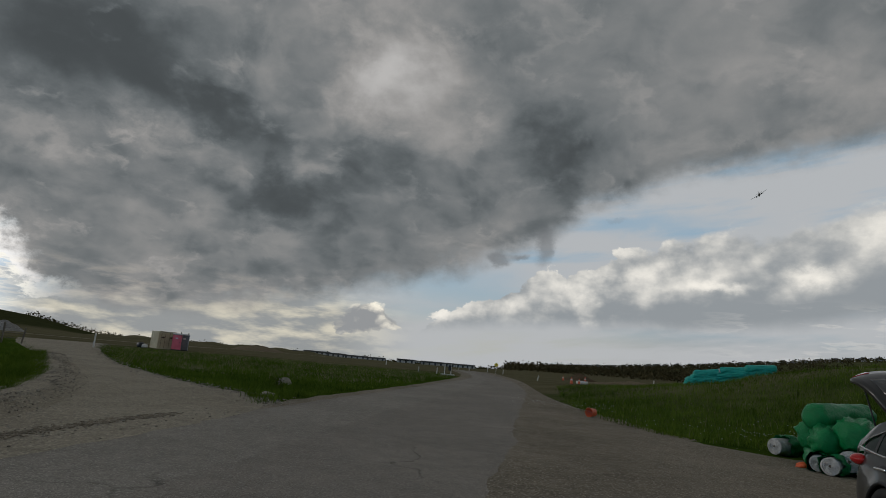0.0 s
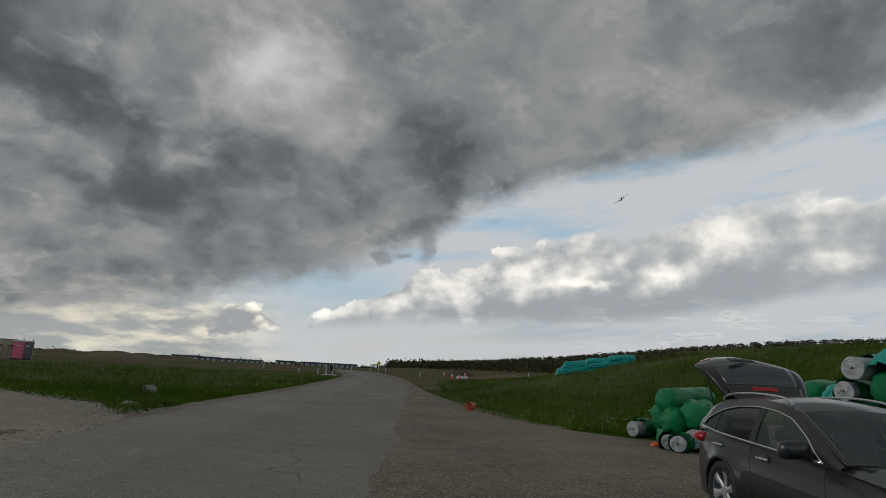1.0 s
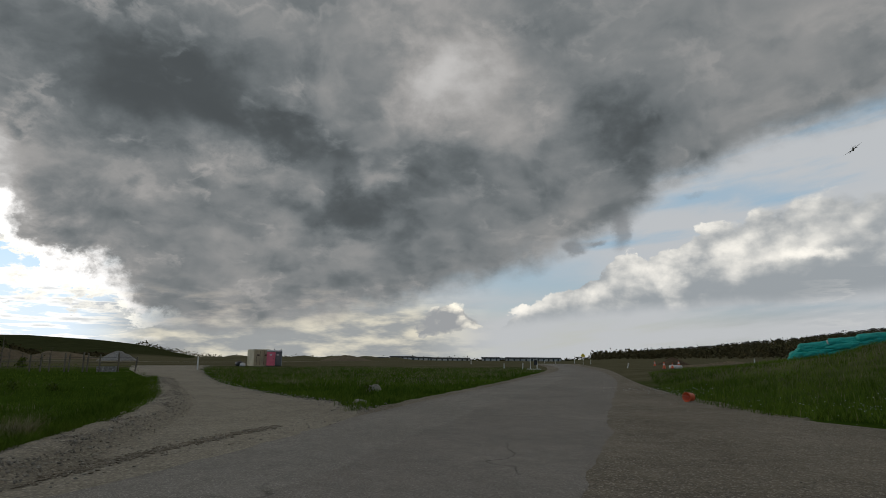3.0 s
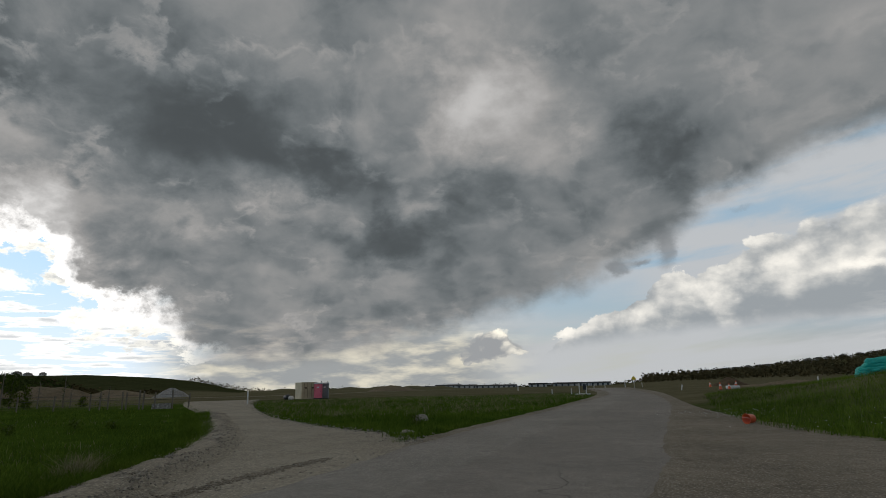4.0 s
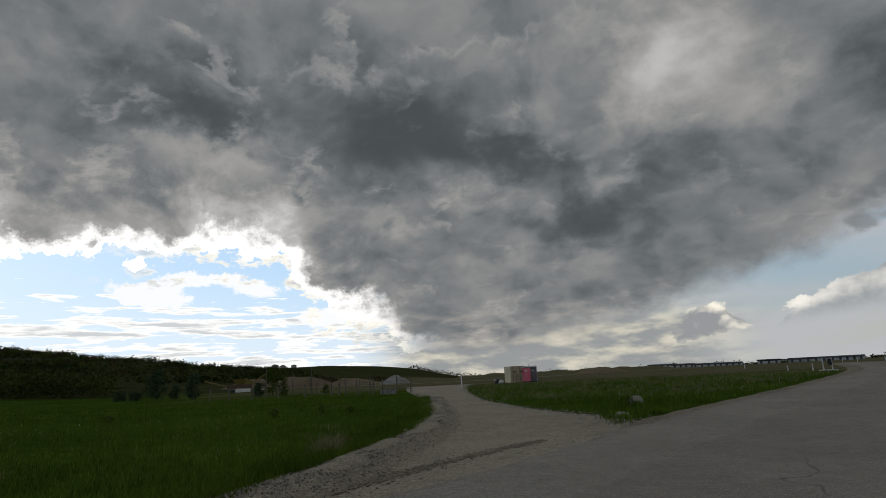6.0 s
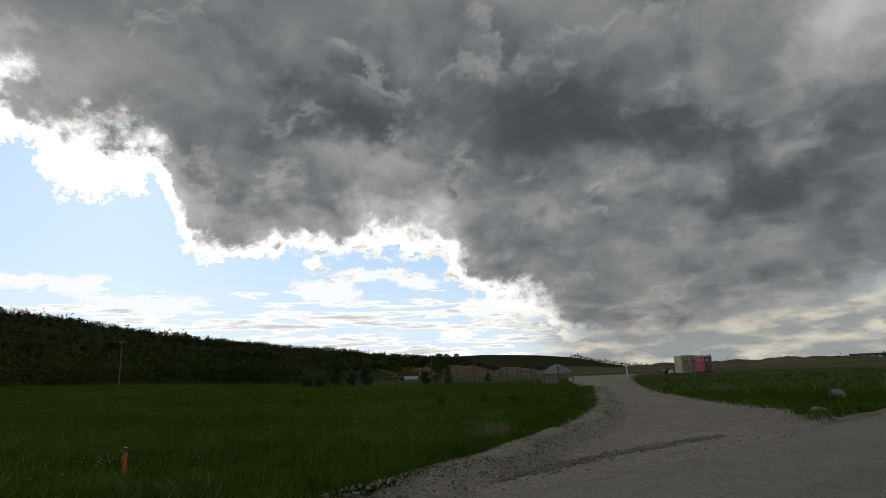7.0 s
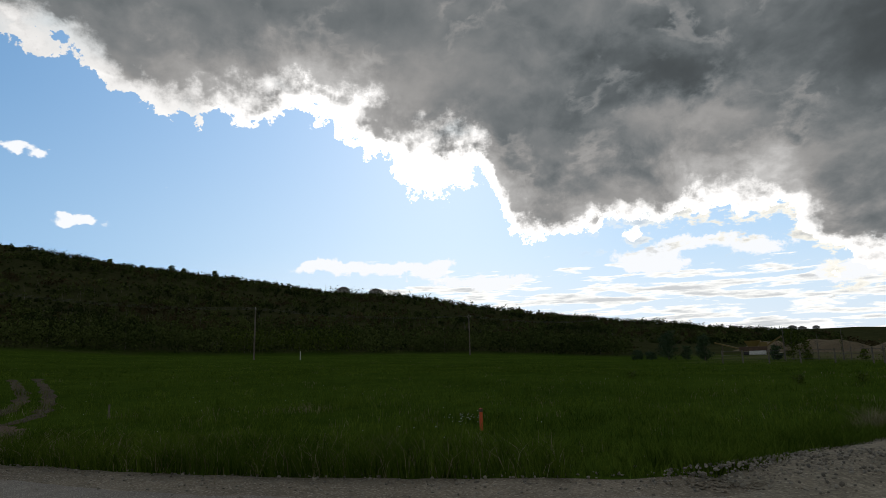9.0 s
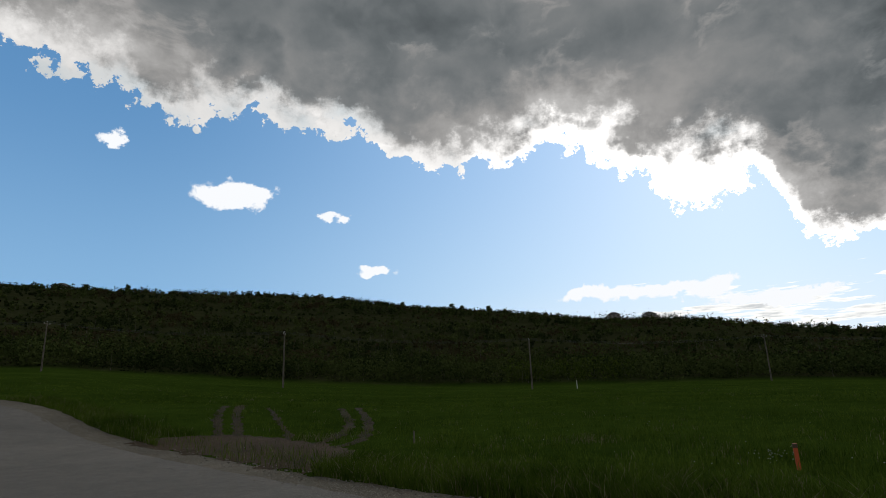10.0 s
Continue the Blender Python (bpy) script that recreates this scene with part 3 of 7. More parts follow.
# road from behind on the left, past the camera, to the plain ahead
ROAD_LEFT = [(-38, -75), (-28, -39), (-19.4, -21.0), (-15.2, -12.4), (-12.0, -7.0), (-8.8, -1.8), (-7.0, 3.5), (-5.9, 9.0), (-5.3, 15), (-4.2, 23), (-0.2, 49), (4.6, 90), (3.0, 150)]
ROAD_RIGHT = [(-29, -79), (-17, -43), (-9.5, -25), (-5.8, -15), (-3.2, -8), (-1.6, -3.5), (-0.4, 1.0), (0.7, 8.6), (1.8, 14), (2.7, 20.5), (7.2, 51), (9.6, 90), (9.6, 150)]
SHOULDER_RIGHT = [(-12, -86), (2, -48), (9, -30), (13, -18), (16.5, -9), (17, -2), (16.8, 4), (15.5, 9), (13, 15.5), (8.3, 18.9), (7.4, 40), (11.5, 90), (12.5, 150)]
SHOULDER_MID = [(x - 0.9, y) for x, y in ROAD_RIGHT]
SHOULDER_LEFT = [(-40, -74.5), (-29.6, -38.6), (-21.0, -21.4), (-16.7, -12.7), (-13.3, -7.2), (-10.2, -1.8), (-8.2, 3.9), (-7.4, 9.0), (-6.0, 15.5), (-4.9, 23.5), (-1.0, 49.5), (2.9, 90), (1.5, 150)]
ribbon("road", ROAD_LEFT, ROAD_RIGHT, M_ASPHALT, 0.030, 10, 24, 0.10, "worn grey asphalt road with cracks and ragged edges")
M_DUSTY = gravelly("dusty_asphalt", (0.162, 0.149, 0.130), (0.274, 0.253, 0.222), (0.36, 0.335, 0.30), 0.16, 60.0, 0.006, 0.7)
LANE = [((2.1 * a + 1.5 * c) / 3.6, (2.1 * b + 1.5 * d) / 3.6) for (a, b), (c, d) in zip(ROAD_LEFT, ROAD_RIGHT)]
ribbon("dusty_lane", [(x + 0.35, y) for x, y in ROAD_LEFT[4:]], LANE[4:], M_DUSTY, 0.035, 9, 24, 0.3, "paler dust-covered lane of the asphalt road", 0.006)
ribbon("dirt_shoulder", SHOULDER_MID, SHOULDER_RIGHT, M_DIRT, 0.018, 10, 24, 0.25, "packed brown gravel beside the road")
ribbon("gravel_shoulder", SHOULDER_LEFT, [(x + 0.7, y) for x, y in ROAD_LEFT], M_DIRT, 0.016, 4, 24, 0.22, "loose gravel strip along the road")
# pale gravel side road
SIDE_LEFT = [(-6.3, 2.5), (-7.8, 7.6), (-9.4, 11.2), (-12.0, 17.5), (-17.5, 26), (-25.5, 37), (-44, 60), (-60, 82)]
SIDE_RIGHT = [(-5.2, 8.0), (-4.8, 14.0), (-5.2, 18.8), (-7.0, 21.8), (-12.6, 27), (-22, 39), (-37, 63), (-51, 88)]
ribbon("gravel_road", SIDE_LEFT, SIDE_RIGHT, M_GRAVEL, 0.022, 10, 24, 0.20, "pale crushed gravel side road")
# pale track across the building land
ribbon("far_track", [polar(52, 190), polar(43, 150), polar(35, 128), polar(27, 128), polar(20, 150), polar(13, 210), polar(8, 330)],
       [polar(52, 194.5), polar(43, 154), polar(35, 131.5), polar(27, 131.5), polar(20, 154), polar(13, 215), polar(8, 336)], M_GRAVEL, 0.25, 3, 20, 0.5, "pale dirt track across the building land")


# ---- side-road berm, tracks, rocks ----
def berm():
    """Ridge of loose gravel along the side road's field edge."""
    line = smooth_line([(-7.3, 5.2), (-8.0, 8.0), (-9.0, 10.9), (-10.6, 15.2), (-14.3, 21.8), (-19.7, 29.6), (-25.2, 37.6)], 26)
    verts, faces = [], []
    m = 15
    for i, p in enumerate(line):
        d = (line[min(i + 1, len(line) - 1)] - line[max(i - 1, 0)]).normalized()
        n = Vector((-d.y, d.x))
        end = min(1, i / 22) * min(1, (len(line) - i) / 30)
        for j in range(m):
            s = j / (m - 1) * 2 - 1
            v = p + n * s * (0.95 + 0.22 * noise.noise((p.x * 0.6, p.y * 0.6, 1)))
            h = (1 - s * s) ** 1.3 * (0.20 + 0.09 * noise.noise((v.x * 0.7, v.y * 0.7, 2))) * end + 0.05 * noise.noise((v.x * 3, v.y * 3, 4)) * (1 - s * s)
            verts.append((v.x, v.y, float(land(v.x, v.y)) + 0.018 + max(h, 0.004 * (1 - abs(s)))))
    for i in range(len(line) - 1):
        for j in range(m - 1):
            faces.append((i * m + j, i * m + j + 1, (i + 1) * m + j + 1, (i + 1) * m + j))
    tagged(mesh_of("gravel_berm", verts, faces, M_GRAVEL, smooth=True), "low ridge of loose pale gravel beside the side road", "gravel berm", kind="structure")
    return line


BERM = berm()


def wheel_marks():
    """Bare soil: a trampled gateway and the ruts that lead from it into the field."""
    ribbon("bare_patch", [(-20.6, -18.4), (-22.6, -16.4), (-22.0, -12.9), (-19.6, -9.4), (-16.4, -7.6)], [(-18.6, -18.2), (-17.9, -15.6), (-16.6, -12.6), (-14.9, -9.9), (-13.8, -7.6)], M_TRACK, 0.026, 8, 20, 0.7, "bare trampled soil at the field edge")
    ruts = [[(-20.6, -15.6), (-22.6, -16.6), (-27.1, -20.0), (-31.5, -23.2), (-36.5, -26.4)], [(-20.8, -14.4), (-23.2, -16.0), (-28.7, -20.0), (-33.0, -23.0), (-38.7, -26.6)],
            [(-21.6, -12.6), (-23.8, -14.0), (-28.7, -17.5), (-37.4, -23.7)],
            [(-18.6, -11.2), (-21.0, -10.9), (-23.4, -11.3), (-28.5, -13.1), (-39.5, -18.9)], [(-18.2, -9.6), (-21.0, -9.5), (-23.6, -10.1), (-29.1, -12.3), (-40.9, -18.2)]]
    for i, pts in enumerate(ruts):
        wide = 0.26 if i == 2 else 0.46
        ribbon("wheel_rut", pts, [(x + wide * 0.45, y - wide) for x, y in pts], M_RUT, 0.024, 4, 20, 0.22, "bare soil wheel rut in the meadow")


wheel_marks()


# trampled gateway, kept nearly free of grass
GATEWAY = [(-20.4, -18.6), (-22.4, -16.4), (-21.8, -13.0), (-19.5, -9.5), (-16.4, -7.4), (-12.8, -7.2), (-15.0, -10.4), (-17.2, -14.8)]


def blades(name, places, height, width, lean, mat, label, seed, category="grass"):
    """Grass: one mesh of tapered, bent blades at places (x, y)."""
    rng = np.random.default_rng(seed)
    p = np.asarray(places)
    p = p[~inside_polygon(p, GATEWAY) | (rng.uniform(0, 1, len(p)) < 0.06)]
    n = len(p)
    z = land(p[:, 0], p[:, 1])
    h = height * rng.uniform(0.45, 1.25, n)
    a = rng.uniform(0, 2 * np.pi, n)
    b = rng.uniform(0, 2 * np.pi, n)
    l = lean * rng.uniform(0.2, 1.3, n) * h
    w = width * rng.uniform(0.6, 1.3, n)
    ax, ay, bx, by = np.cos(a), np.sin(a), np.cos(b), np.sin(b)
    v = np.zeros((n, 5, 3))
    for i, (s, t, q) in enumerate(((-1, 0, 0), (1, 0, 0), (-0.75, 0.55, 0.3), (0.75, 0.55, 0.3), (0, 1, 1))):
        v[:, i, 0] = p[:, 0] + ax * w * s * 0.5 + bx * l * q
        v[:, i, 1] = p[:, 1] + ay * w * s * 0.5 + by * l * q
        v[:, i, 2] = z + h * t * (1 - 0.12 * q) - 0.02 * (t == 0)
    base = np.arange(n)[:, None] * 5
    tri = np.concatenate([base + np.array([[0, 1, 3]]), base + np.array([[0, 3, 2]]), base + np.array([[2, 3, 4]])], 1).reshape(-1, 3)
    me = bpy.data.meshes.new(name)
    me.vertices.add(n * 5)
    me.vertices.foreach_set("co", v.ravel())
    me.loops.add(len(tri) * 3)
    me.loops.foreach_set("vertex_index", tri.ravel().astype(np.int32))
    me.polygons.add(len(tri))
    me.polygons.foreach_set("loop_start", np.arange(0, len(tri) * 3, 3, dtype=np.int32))
    me.update(calc_edges=True)
    me.materials.append(mat)
    return tagged(new(name, me), label, category, kind="stuff")


def inside_polygon(p, poly):
    q = np.asarray(poly)
    x, y = p[:, 0], p[:, 1]
    ok = np.zeros(len(p), bool)
    for (x0, y0), (x1, y1) in zip(q, np.roll(q, -1, 0)):
        c = ((y0 > y) != (y1 > y)) & (x < (x1 - x0) * (y - y0) / (y1 - y0 + 1e-12) + x0)
        ok ^= c
    return ok


def sprinkle(n, a0, a1, r0, r1, power, seed, poly=None, clump=0.0):
    """Random places between two headings and distances, thinner far off, gathered in clumps."""
    rng = np.random.default_rng(seed)
    a = np.radians(rng.uniform(a0, a1, n))
    r = r0 * (r1 / r0) ** (rng.uniform(0, 1, n) ** power)
    p = np.stack([-np.sin(a) * r, np.cos(a) * r], -1)
    if clump:
        f = ripple(p[:, 0] * 6, p[:, 1] * 6) + 0.7 * ripple(p[:, 0] * 17 + 3, p[:, 1] * 17)
        p = p[rng.uniform(0, 1, n) < 0.5 + clump * f]
    if poly is not None:
        p = p[inside_polygon(p, poly)]
    return p


edge_line = [(v.x, v.y) for v in smooth_line(SHOULDER_LEFT, 10)]
berm_line = [(v.x - 0.5, v.y) for v in BERM]
near_road = [q for q in edge_line if q[1] < 3.0]
FIELD = near_road + berm_line + [(-46, 64), (-70, 96), (-220, 96), (-220, -160), (-66, -84)]
TRIANGLE = [(-5.6, 18.6), (-7.4, 22.2), (-13, 27.6), (-22.6, 40), (-38, 64), (-50, 86), (2.0, 86), (-1.2, 49.5), (-5.0, 24.0)]
toe_line = [(v.x, v.y) for v in smooth_line([(12, 62), (9.2, 46), (7.2, 33), (6.7, 26), (7.0, 21.8), (8.2, 19.0), (10.2, 17.8), (13, 15.4), (15, 9), (16, 0)], 8)]
MOUND_AREA = toe_line + [(60, 0), (60, 60)]
field_places = sprinkle(300000, 33, 152, 8.0, 110, 1.1, 11, FIELD, 0.35)
blades("meadow_grass", field_places, 0.15, 0.013, 0.9, M_BLADE, "rough green meadow grass", 1)
far_places = sprinkle(60000, 40, 152, 45, 165, 1.0, 12, FIELD, 0.4)
blades("far_meadow_grass", far_places, 0.17, 0.05, 0.9, M_BLADE, "rough green meadow grass further off", 2)


def fringe(line, n, inset, seed):
    rng = np.random.default_rng(seed)
    p = np.asarray(line)
    i = rng.integers(0, len(p) - 1, n)
    t = rng.uniform(0, 1, n)[:, None]
    q = p[i] * (1 - t) + p[i + 1] * t
    d = p[i + 1] - p[i]
    d = np.stack([-d[:, 1], d[:, 0]], -1) / (np.linalg.norm(d, axis=1, keepdims=True) + 1e-9)
    q = q + d * (rng.uniform(0, 1, n)[:, None] ** 1.4 * inset)
    f = ripple(q[:, 0] * 8, q[:, 1] * 8) + ripple(q[:, 0] * 23, q[:, 1] * 23)
    return q[rng.uniform(0, 1, n) < 0.62 + 0.4 * f]


verge = [q for q in edge_line if -40 < q[1] < 3.4]
blades("verge_grass", fringe(verge, 60000, 2.4, 3), 0.46, 0.013, 0.75, M_BLADE, "tall unmown grass along the road edge", 3)
blades("verge_straw", fringe(verge, 5200, 2.2, 4), 0.46, 0.012, 0.7, M_STRAW, "dry straw stalks in the road verge", 4)
blades("berm_grass", fringe([(v.x - 0.35, v.y) for v in BERM], 26000, 1.5, 5), 0.42, 0.013, 0.75, M_BLADE, "tall grass behind the gravel ridge", 5)
blades("triangle_grass", sprinkle(150000, -3, 34, 17, 88, 1.0, 13, TRIANGLE, 0.4), 0.20, 0.017, 0.8, M_BLADE, "green grass between the two roads", 6)
blades("mound_grass", sprinkle(300000, -72, -8, 11, 62, 0.9, 14, MOUND_AREA, 0.35), 0.24, 0.015, 0.85, M_BLADE, "long grass on the mound", 7)
blades("mound_straw", sprinkle(9000, -72, -8, 14, 60, 0.9, 15, MOUND_AREA, 0.3), 0.38, 0.008, 0.7, M_STRAW, "dry stalks on the mound", 8)


def tufts(places, blades_each, spread, seed):
    """Blades gathered round each place."""
    rng = np.random.default_rng(seed)
    p = np.repeat(places, blades_each, axis=0)
    return p + rng.normal(0, spread, p.shape) * rng.uniform(0.4, 1.6, (len(places), 1)).repeat(blades_each, axis=0)


blades("meadow_tufts", tufts(sprinkle(2600, 34, 150, 9.5, 75, 1.0, 41, FIELD, 0.5), 22, 0.16, 42), 0.33, 0.013, 0.7, M_BLADE, "taller tufts of grass in the meadow", 9)
blades("meadow_straw", tufts(sprinkle(700, 34, 150, 10, 80, 1.0, 43, FIELD, 0.6), 9, 0.30, 44), 0.24, 0.011, 0.8, M_STRAW, "sparse dry stalks in the meadow", 10)
blades("mound_tufts", tufts(sprinkle(1500, -70, -9, 13, 58, 0.9, 45, MOUND_AREA, 0.5), 20, 0.18, 46), 0.40, 0.014, 0.7, M_BLADE, "taller tufts of grass on the mound", 11)
blades("triangle_tufts", tufts(sprinkle(1100, -3, 33, 18, 80, 1.0, 47, TRIANGLE, 0.5), 20, 0.22, 48), 0.36, 0.018, 0.7, M_BLADE, "taller tufts of grass between the roads", 12)
blades("triangle_straw", tufts(sprinkle(2400, -3, 33, 34, 86, 0.7, 49, TRIANGLE, 0.5), 10, 0.5, 50), 0.34, 0.016, 0.8, M_STRAW, "dry stalks between the roads", 13)
# dry tuft at the field corner and the one beside the post
rng0 = np.random.default_rng(5)
for a, r, n, h, w0 in ((43.6, 14.3, 420, 0.66, 0.15), (44.8, 14.2, 160, 0.5, 0.2), (93.0, 21.0, 120, 0.3, 0.5), (118.0, 25.0, 160, 0.3, 0.6)):
    cx, cy = polar(a, r)
    pts = np.stack([cx + rng0.normal(0, w0, n), cy + rng0.normal(0, w0, n)], -1)
    blades("dry_tuft", pts, h, 0.009, 0.8, M_STRAW, "tuft of dry pale grass in the meadow", int(a), "grass tuft")


M_PETAL = plain("white_petals", (0.75, 0.75, 0.70), 0.7)


def flowers():
    rng = np.random.default_rng(8)
    verts, faces = [], []
    groups = [(-11.5, 29, 2.0, 90), (-13.5, 27, 1.2, 40), (-24, 22, 3.0, 40), (-28.5, 21.3, 0.9, 50), (77.8, 14.4, 0.5, 30), (80, 14.0, 3, 14), (100, 22, 8, 30), (62, 30, 10, 30)]
    for a, r, s, n in groups:
        cx, cy = polar(a, r)
        for x, y in rng.normal(0, s * 0.5, (n, 2)) + (cx, cy):
            z = float(land(x, y)) + rng.uniform(0.22, 0.42)
            w, k = rng.uniform(0.010, 0.022), len(verts)
            verts += [(x - w, y, z), (x, y - w, z + 0.01), (x + w, y, z), (x, y + w, z + 0.01), (x, y, z - 0.012)]
            faces += [(k, k + 1, k + 4), (k + 1, k + 2, k + 4), (k + 2, k + 3, k + 4), (k + 3, k, k + 4)]
    tagged(mesh_of("white_flowers", verts, faces, M_PETAL), "tiny white meadow flowers", "flowers", kind="stuff")


flowers()


def stones():
    """Loose stones on the berm, the shoulders and the side road."""
    rng = np.random.default_rng(21)
    tpl = bmesh.new()
    bmesh.ops.create_icosphere(tpl, subdivisions=1, radius=1.0)
    tv = np.array([v.co[:] for v in tpl.verts])
    tf = [[v.index for v in f.verts] for f in tpl.faces]
    tpl.free()
    spots = []
    b = np.array([(v.x, v.y) for v in BERM])
    for n, spread, s0, s1, src in ((4200, 0.50, 0.008, 0.028, b), (110, 0.5, 0.03, 0.045, b), (7, 0.5, 0.06, 0.10, b)):
        i = rng.integers(0, len(src), n)
        q = src[i] + rng.normal(0, spread, (n, 2))
        spots += [(x, y, s) for (x, y), s in zip(q, rng.uniform(s0, s1, n))]
    rr = np.array([(v.x, v.y) for v in smooth_line(SIDE_RIGHT[2:], 20)])
    i = rng.integers(0, len(rr), 1300)
    spots += [(x, y, s) for (x, y), s in zip(rr[i] + rng.normal(0, 0.45, (1300, 2)), rng.uniform(0.012, 0.05, 1300))]
    sh = np.array([q for q in edge_line if -30 < q[1] < 16])
    i = rng.integers(0, len(sh), 1300)
    spots += [(x, y, s) for (x, y), s in zip(sh[i] + rng.normal(0.4, 0.5, (1300, 2)), rng.uniform(0.01, 0.035, 1300))]
    pp = sprinkle(1500, -42, -5, 7, 30, 1.0, 22)
    spots += [(x, y, s) for (x, y), s in zip(pp, rng.uniform(0.006, 0.018, len(pp))) if x > 1.5]
    verts, faces = [], []
    for x, y, s in spots:
        d = np.min(np.hypot(b[:, 0] - x, b[:, 1] - y))
        z = float(land(x, y)) + 0.02 + max(0, 0.20 * (1 - (d / 1.1) ** 2))
        k = len(verts)
        sc = s * rng.uniform(0.6, 1.3, 3) * (1, 1, 0.75)
        verts += [tuple(v) for v in tv * rng.uniform(0.8, 1.15, (len(tv), 1)) * sc + (x, y, z)]
        faces += [[k + q for q in f] for f in tf]
    clods, lumps = [], []
    path = np.array([(-7.4, 4.6), (-7.1, 6.6), (-6.95, 8.6), (-6.85, 10.6), (-6.7, 12.4), (-6.3, 14.4)])
    for i in rng.uniform(0, len(path) - 1.01, 1300):
        q = path[int(i)] * (1 - i % 1) + path[int(i) + 1] * (i % 1) + rng.normal(0, 0.17, 2) * (1 - 0.5 * i / len(path))
        s = rng.uniform(0.008, 0.034)
        base = len(clods)
        clods += [tuple(w) for w in tv * rng.uniform(0.7, 1.2, (len(tv), 1)) * (s * 1.6, s * 1.6, s * 0.5) + (q[0], q[1], 0.03)]
        lumps += [[base + j for j in f] for f in tf]
    tagged(mesh_of("soil_clods", clods, lumps, M_DIRT), "brown crumbled soil dragged across the side road mouth", "soil", kind="stuff")
    tagged(mesh_of("loose_stones", verts, faces, M_STONE), "loose pale stones and rubble along the road edges", "stones", kind="stuff")


stones()


def boulder(x, y, size, seed, label):
    bm = bmesh.new()
    bmesh.ops.create_icosphere(bm, subdivisions=3, radius=1.0)
    for v in bm.verts:
        n = noise.noise(v.co * 1.3 + Vector((seed, 0, 0))) + 0.4 * noise.noise(v.co * 3.1 + Vector((0, seed, 0)))
        v.co = Vector((v.co.x * size[0], v.co.y * size[1], max(v.co.z, -0.5) * size[2])) * (1 + 0.28 * n)
    ob = part("boulder", bm, M_STONE, None, label)
    ob.location = (x, y, float(land(x, y)) + size[2] * 0.42)
    tagged(ob, label, "boulder")


x, y = polar(14.9, 30.5)
boulder(x, y, (0.42, 0.3, 0.24), 3, "pale boulder in the grass between the roads")
x, y = polar(16.2, 22.6)
boulder(x, y, (0.30, 0.22, 0.12), 9, "dirty clod of gravel at the side road mouth")


# ---- trees and scrub ----
def leaf_cloud(rng, centre, radii, n, size):
    """Leaf faces scattered through an uneven crown."""
    d = rng.normal(0, 1, (n, 3))
    d /= np.linalg.norm(d, axis=1, keepdims=True) + 1e-9
    rad = rng.uniform(0.25, 1.0, (n, 1)) ** 0.5
    lump = 1 + 0.3 * np.sin(d[:, :1] * 5 + centre[0]) + 0.25 * np.sin(d[:, 1:2] * 7 + centre[1])
    c = np.asarray(centre) + d * rad * lump * np.asarray(radii)
    u = rng.normal(0, 1, (n, 3))
    u /= np.linalg.norm(u, axis=1, keepdims=True)
    w = np.cross(u, rng.normal(0, 1, (n, 3)))
    w /= np.linalg.norm(w, axis=1, keepdims=True)
    s = size * rng.uniform(0.5, 1.3, (n, 1))
    return np.stack([c - u * s, c + w * s * 0.55, c + u * s, c - w * s * 0.55], 1)


def quads(name, q, mat, parent=None, label=""):
    q = np.concatenate(q) if isinstance(q, list) else q
    n = len(q)
    me = bpy.data.meshes.new(name)
    me.vertices.add(n * 4)
    me.vertices.foreach_set("co", q.reshape(-1))
    me.loops.add(n * 4)
    me.loops.foreach_set("vertex_index", np.arange(n * 4, dtype=np.int32))
    me.polygons.add(n)
    me.polygons.foreach_set("loop_start", np.arange(0, n * 4, 4, dtype=np.int32))
    me.update(calc_edges=True)
    me.materials.append(mat)
    ob = new(name, me)
    if parent is not None:
        ob.parent = parent
    if label:
        tagged(ob, label)
    return ob


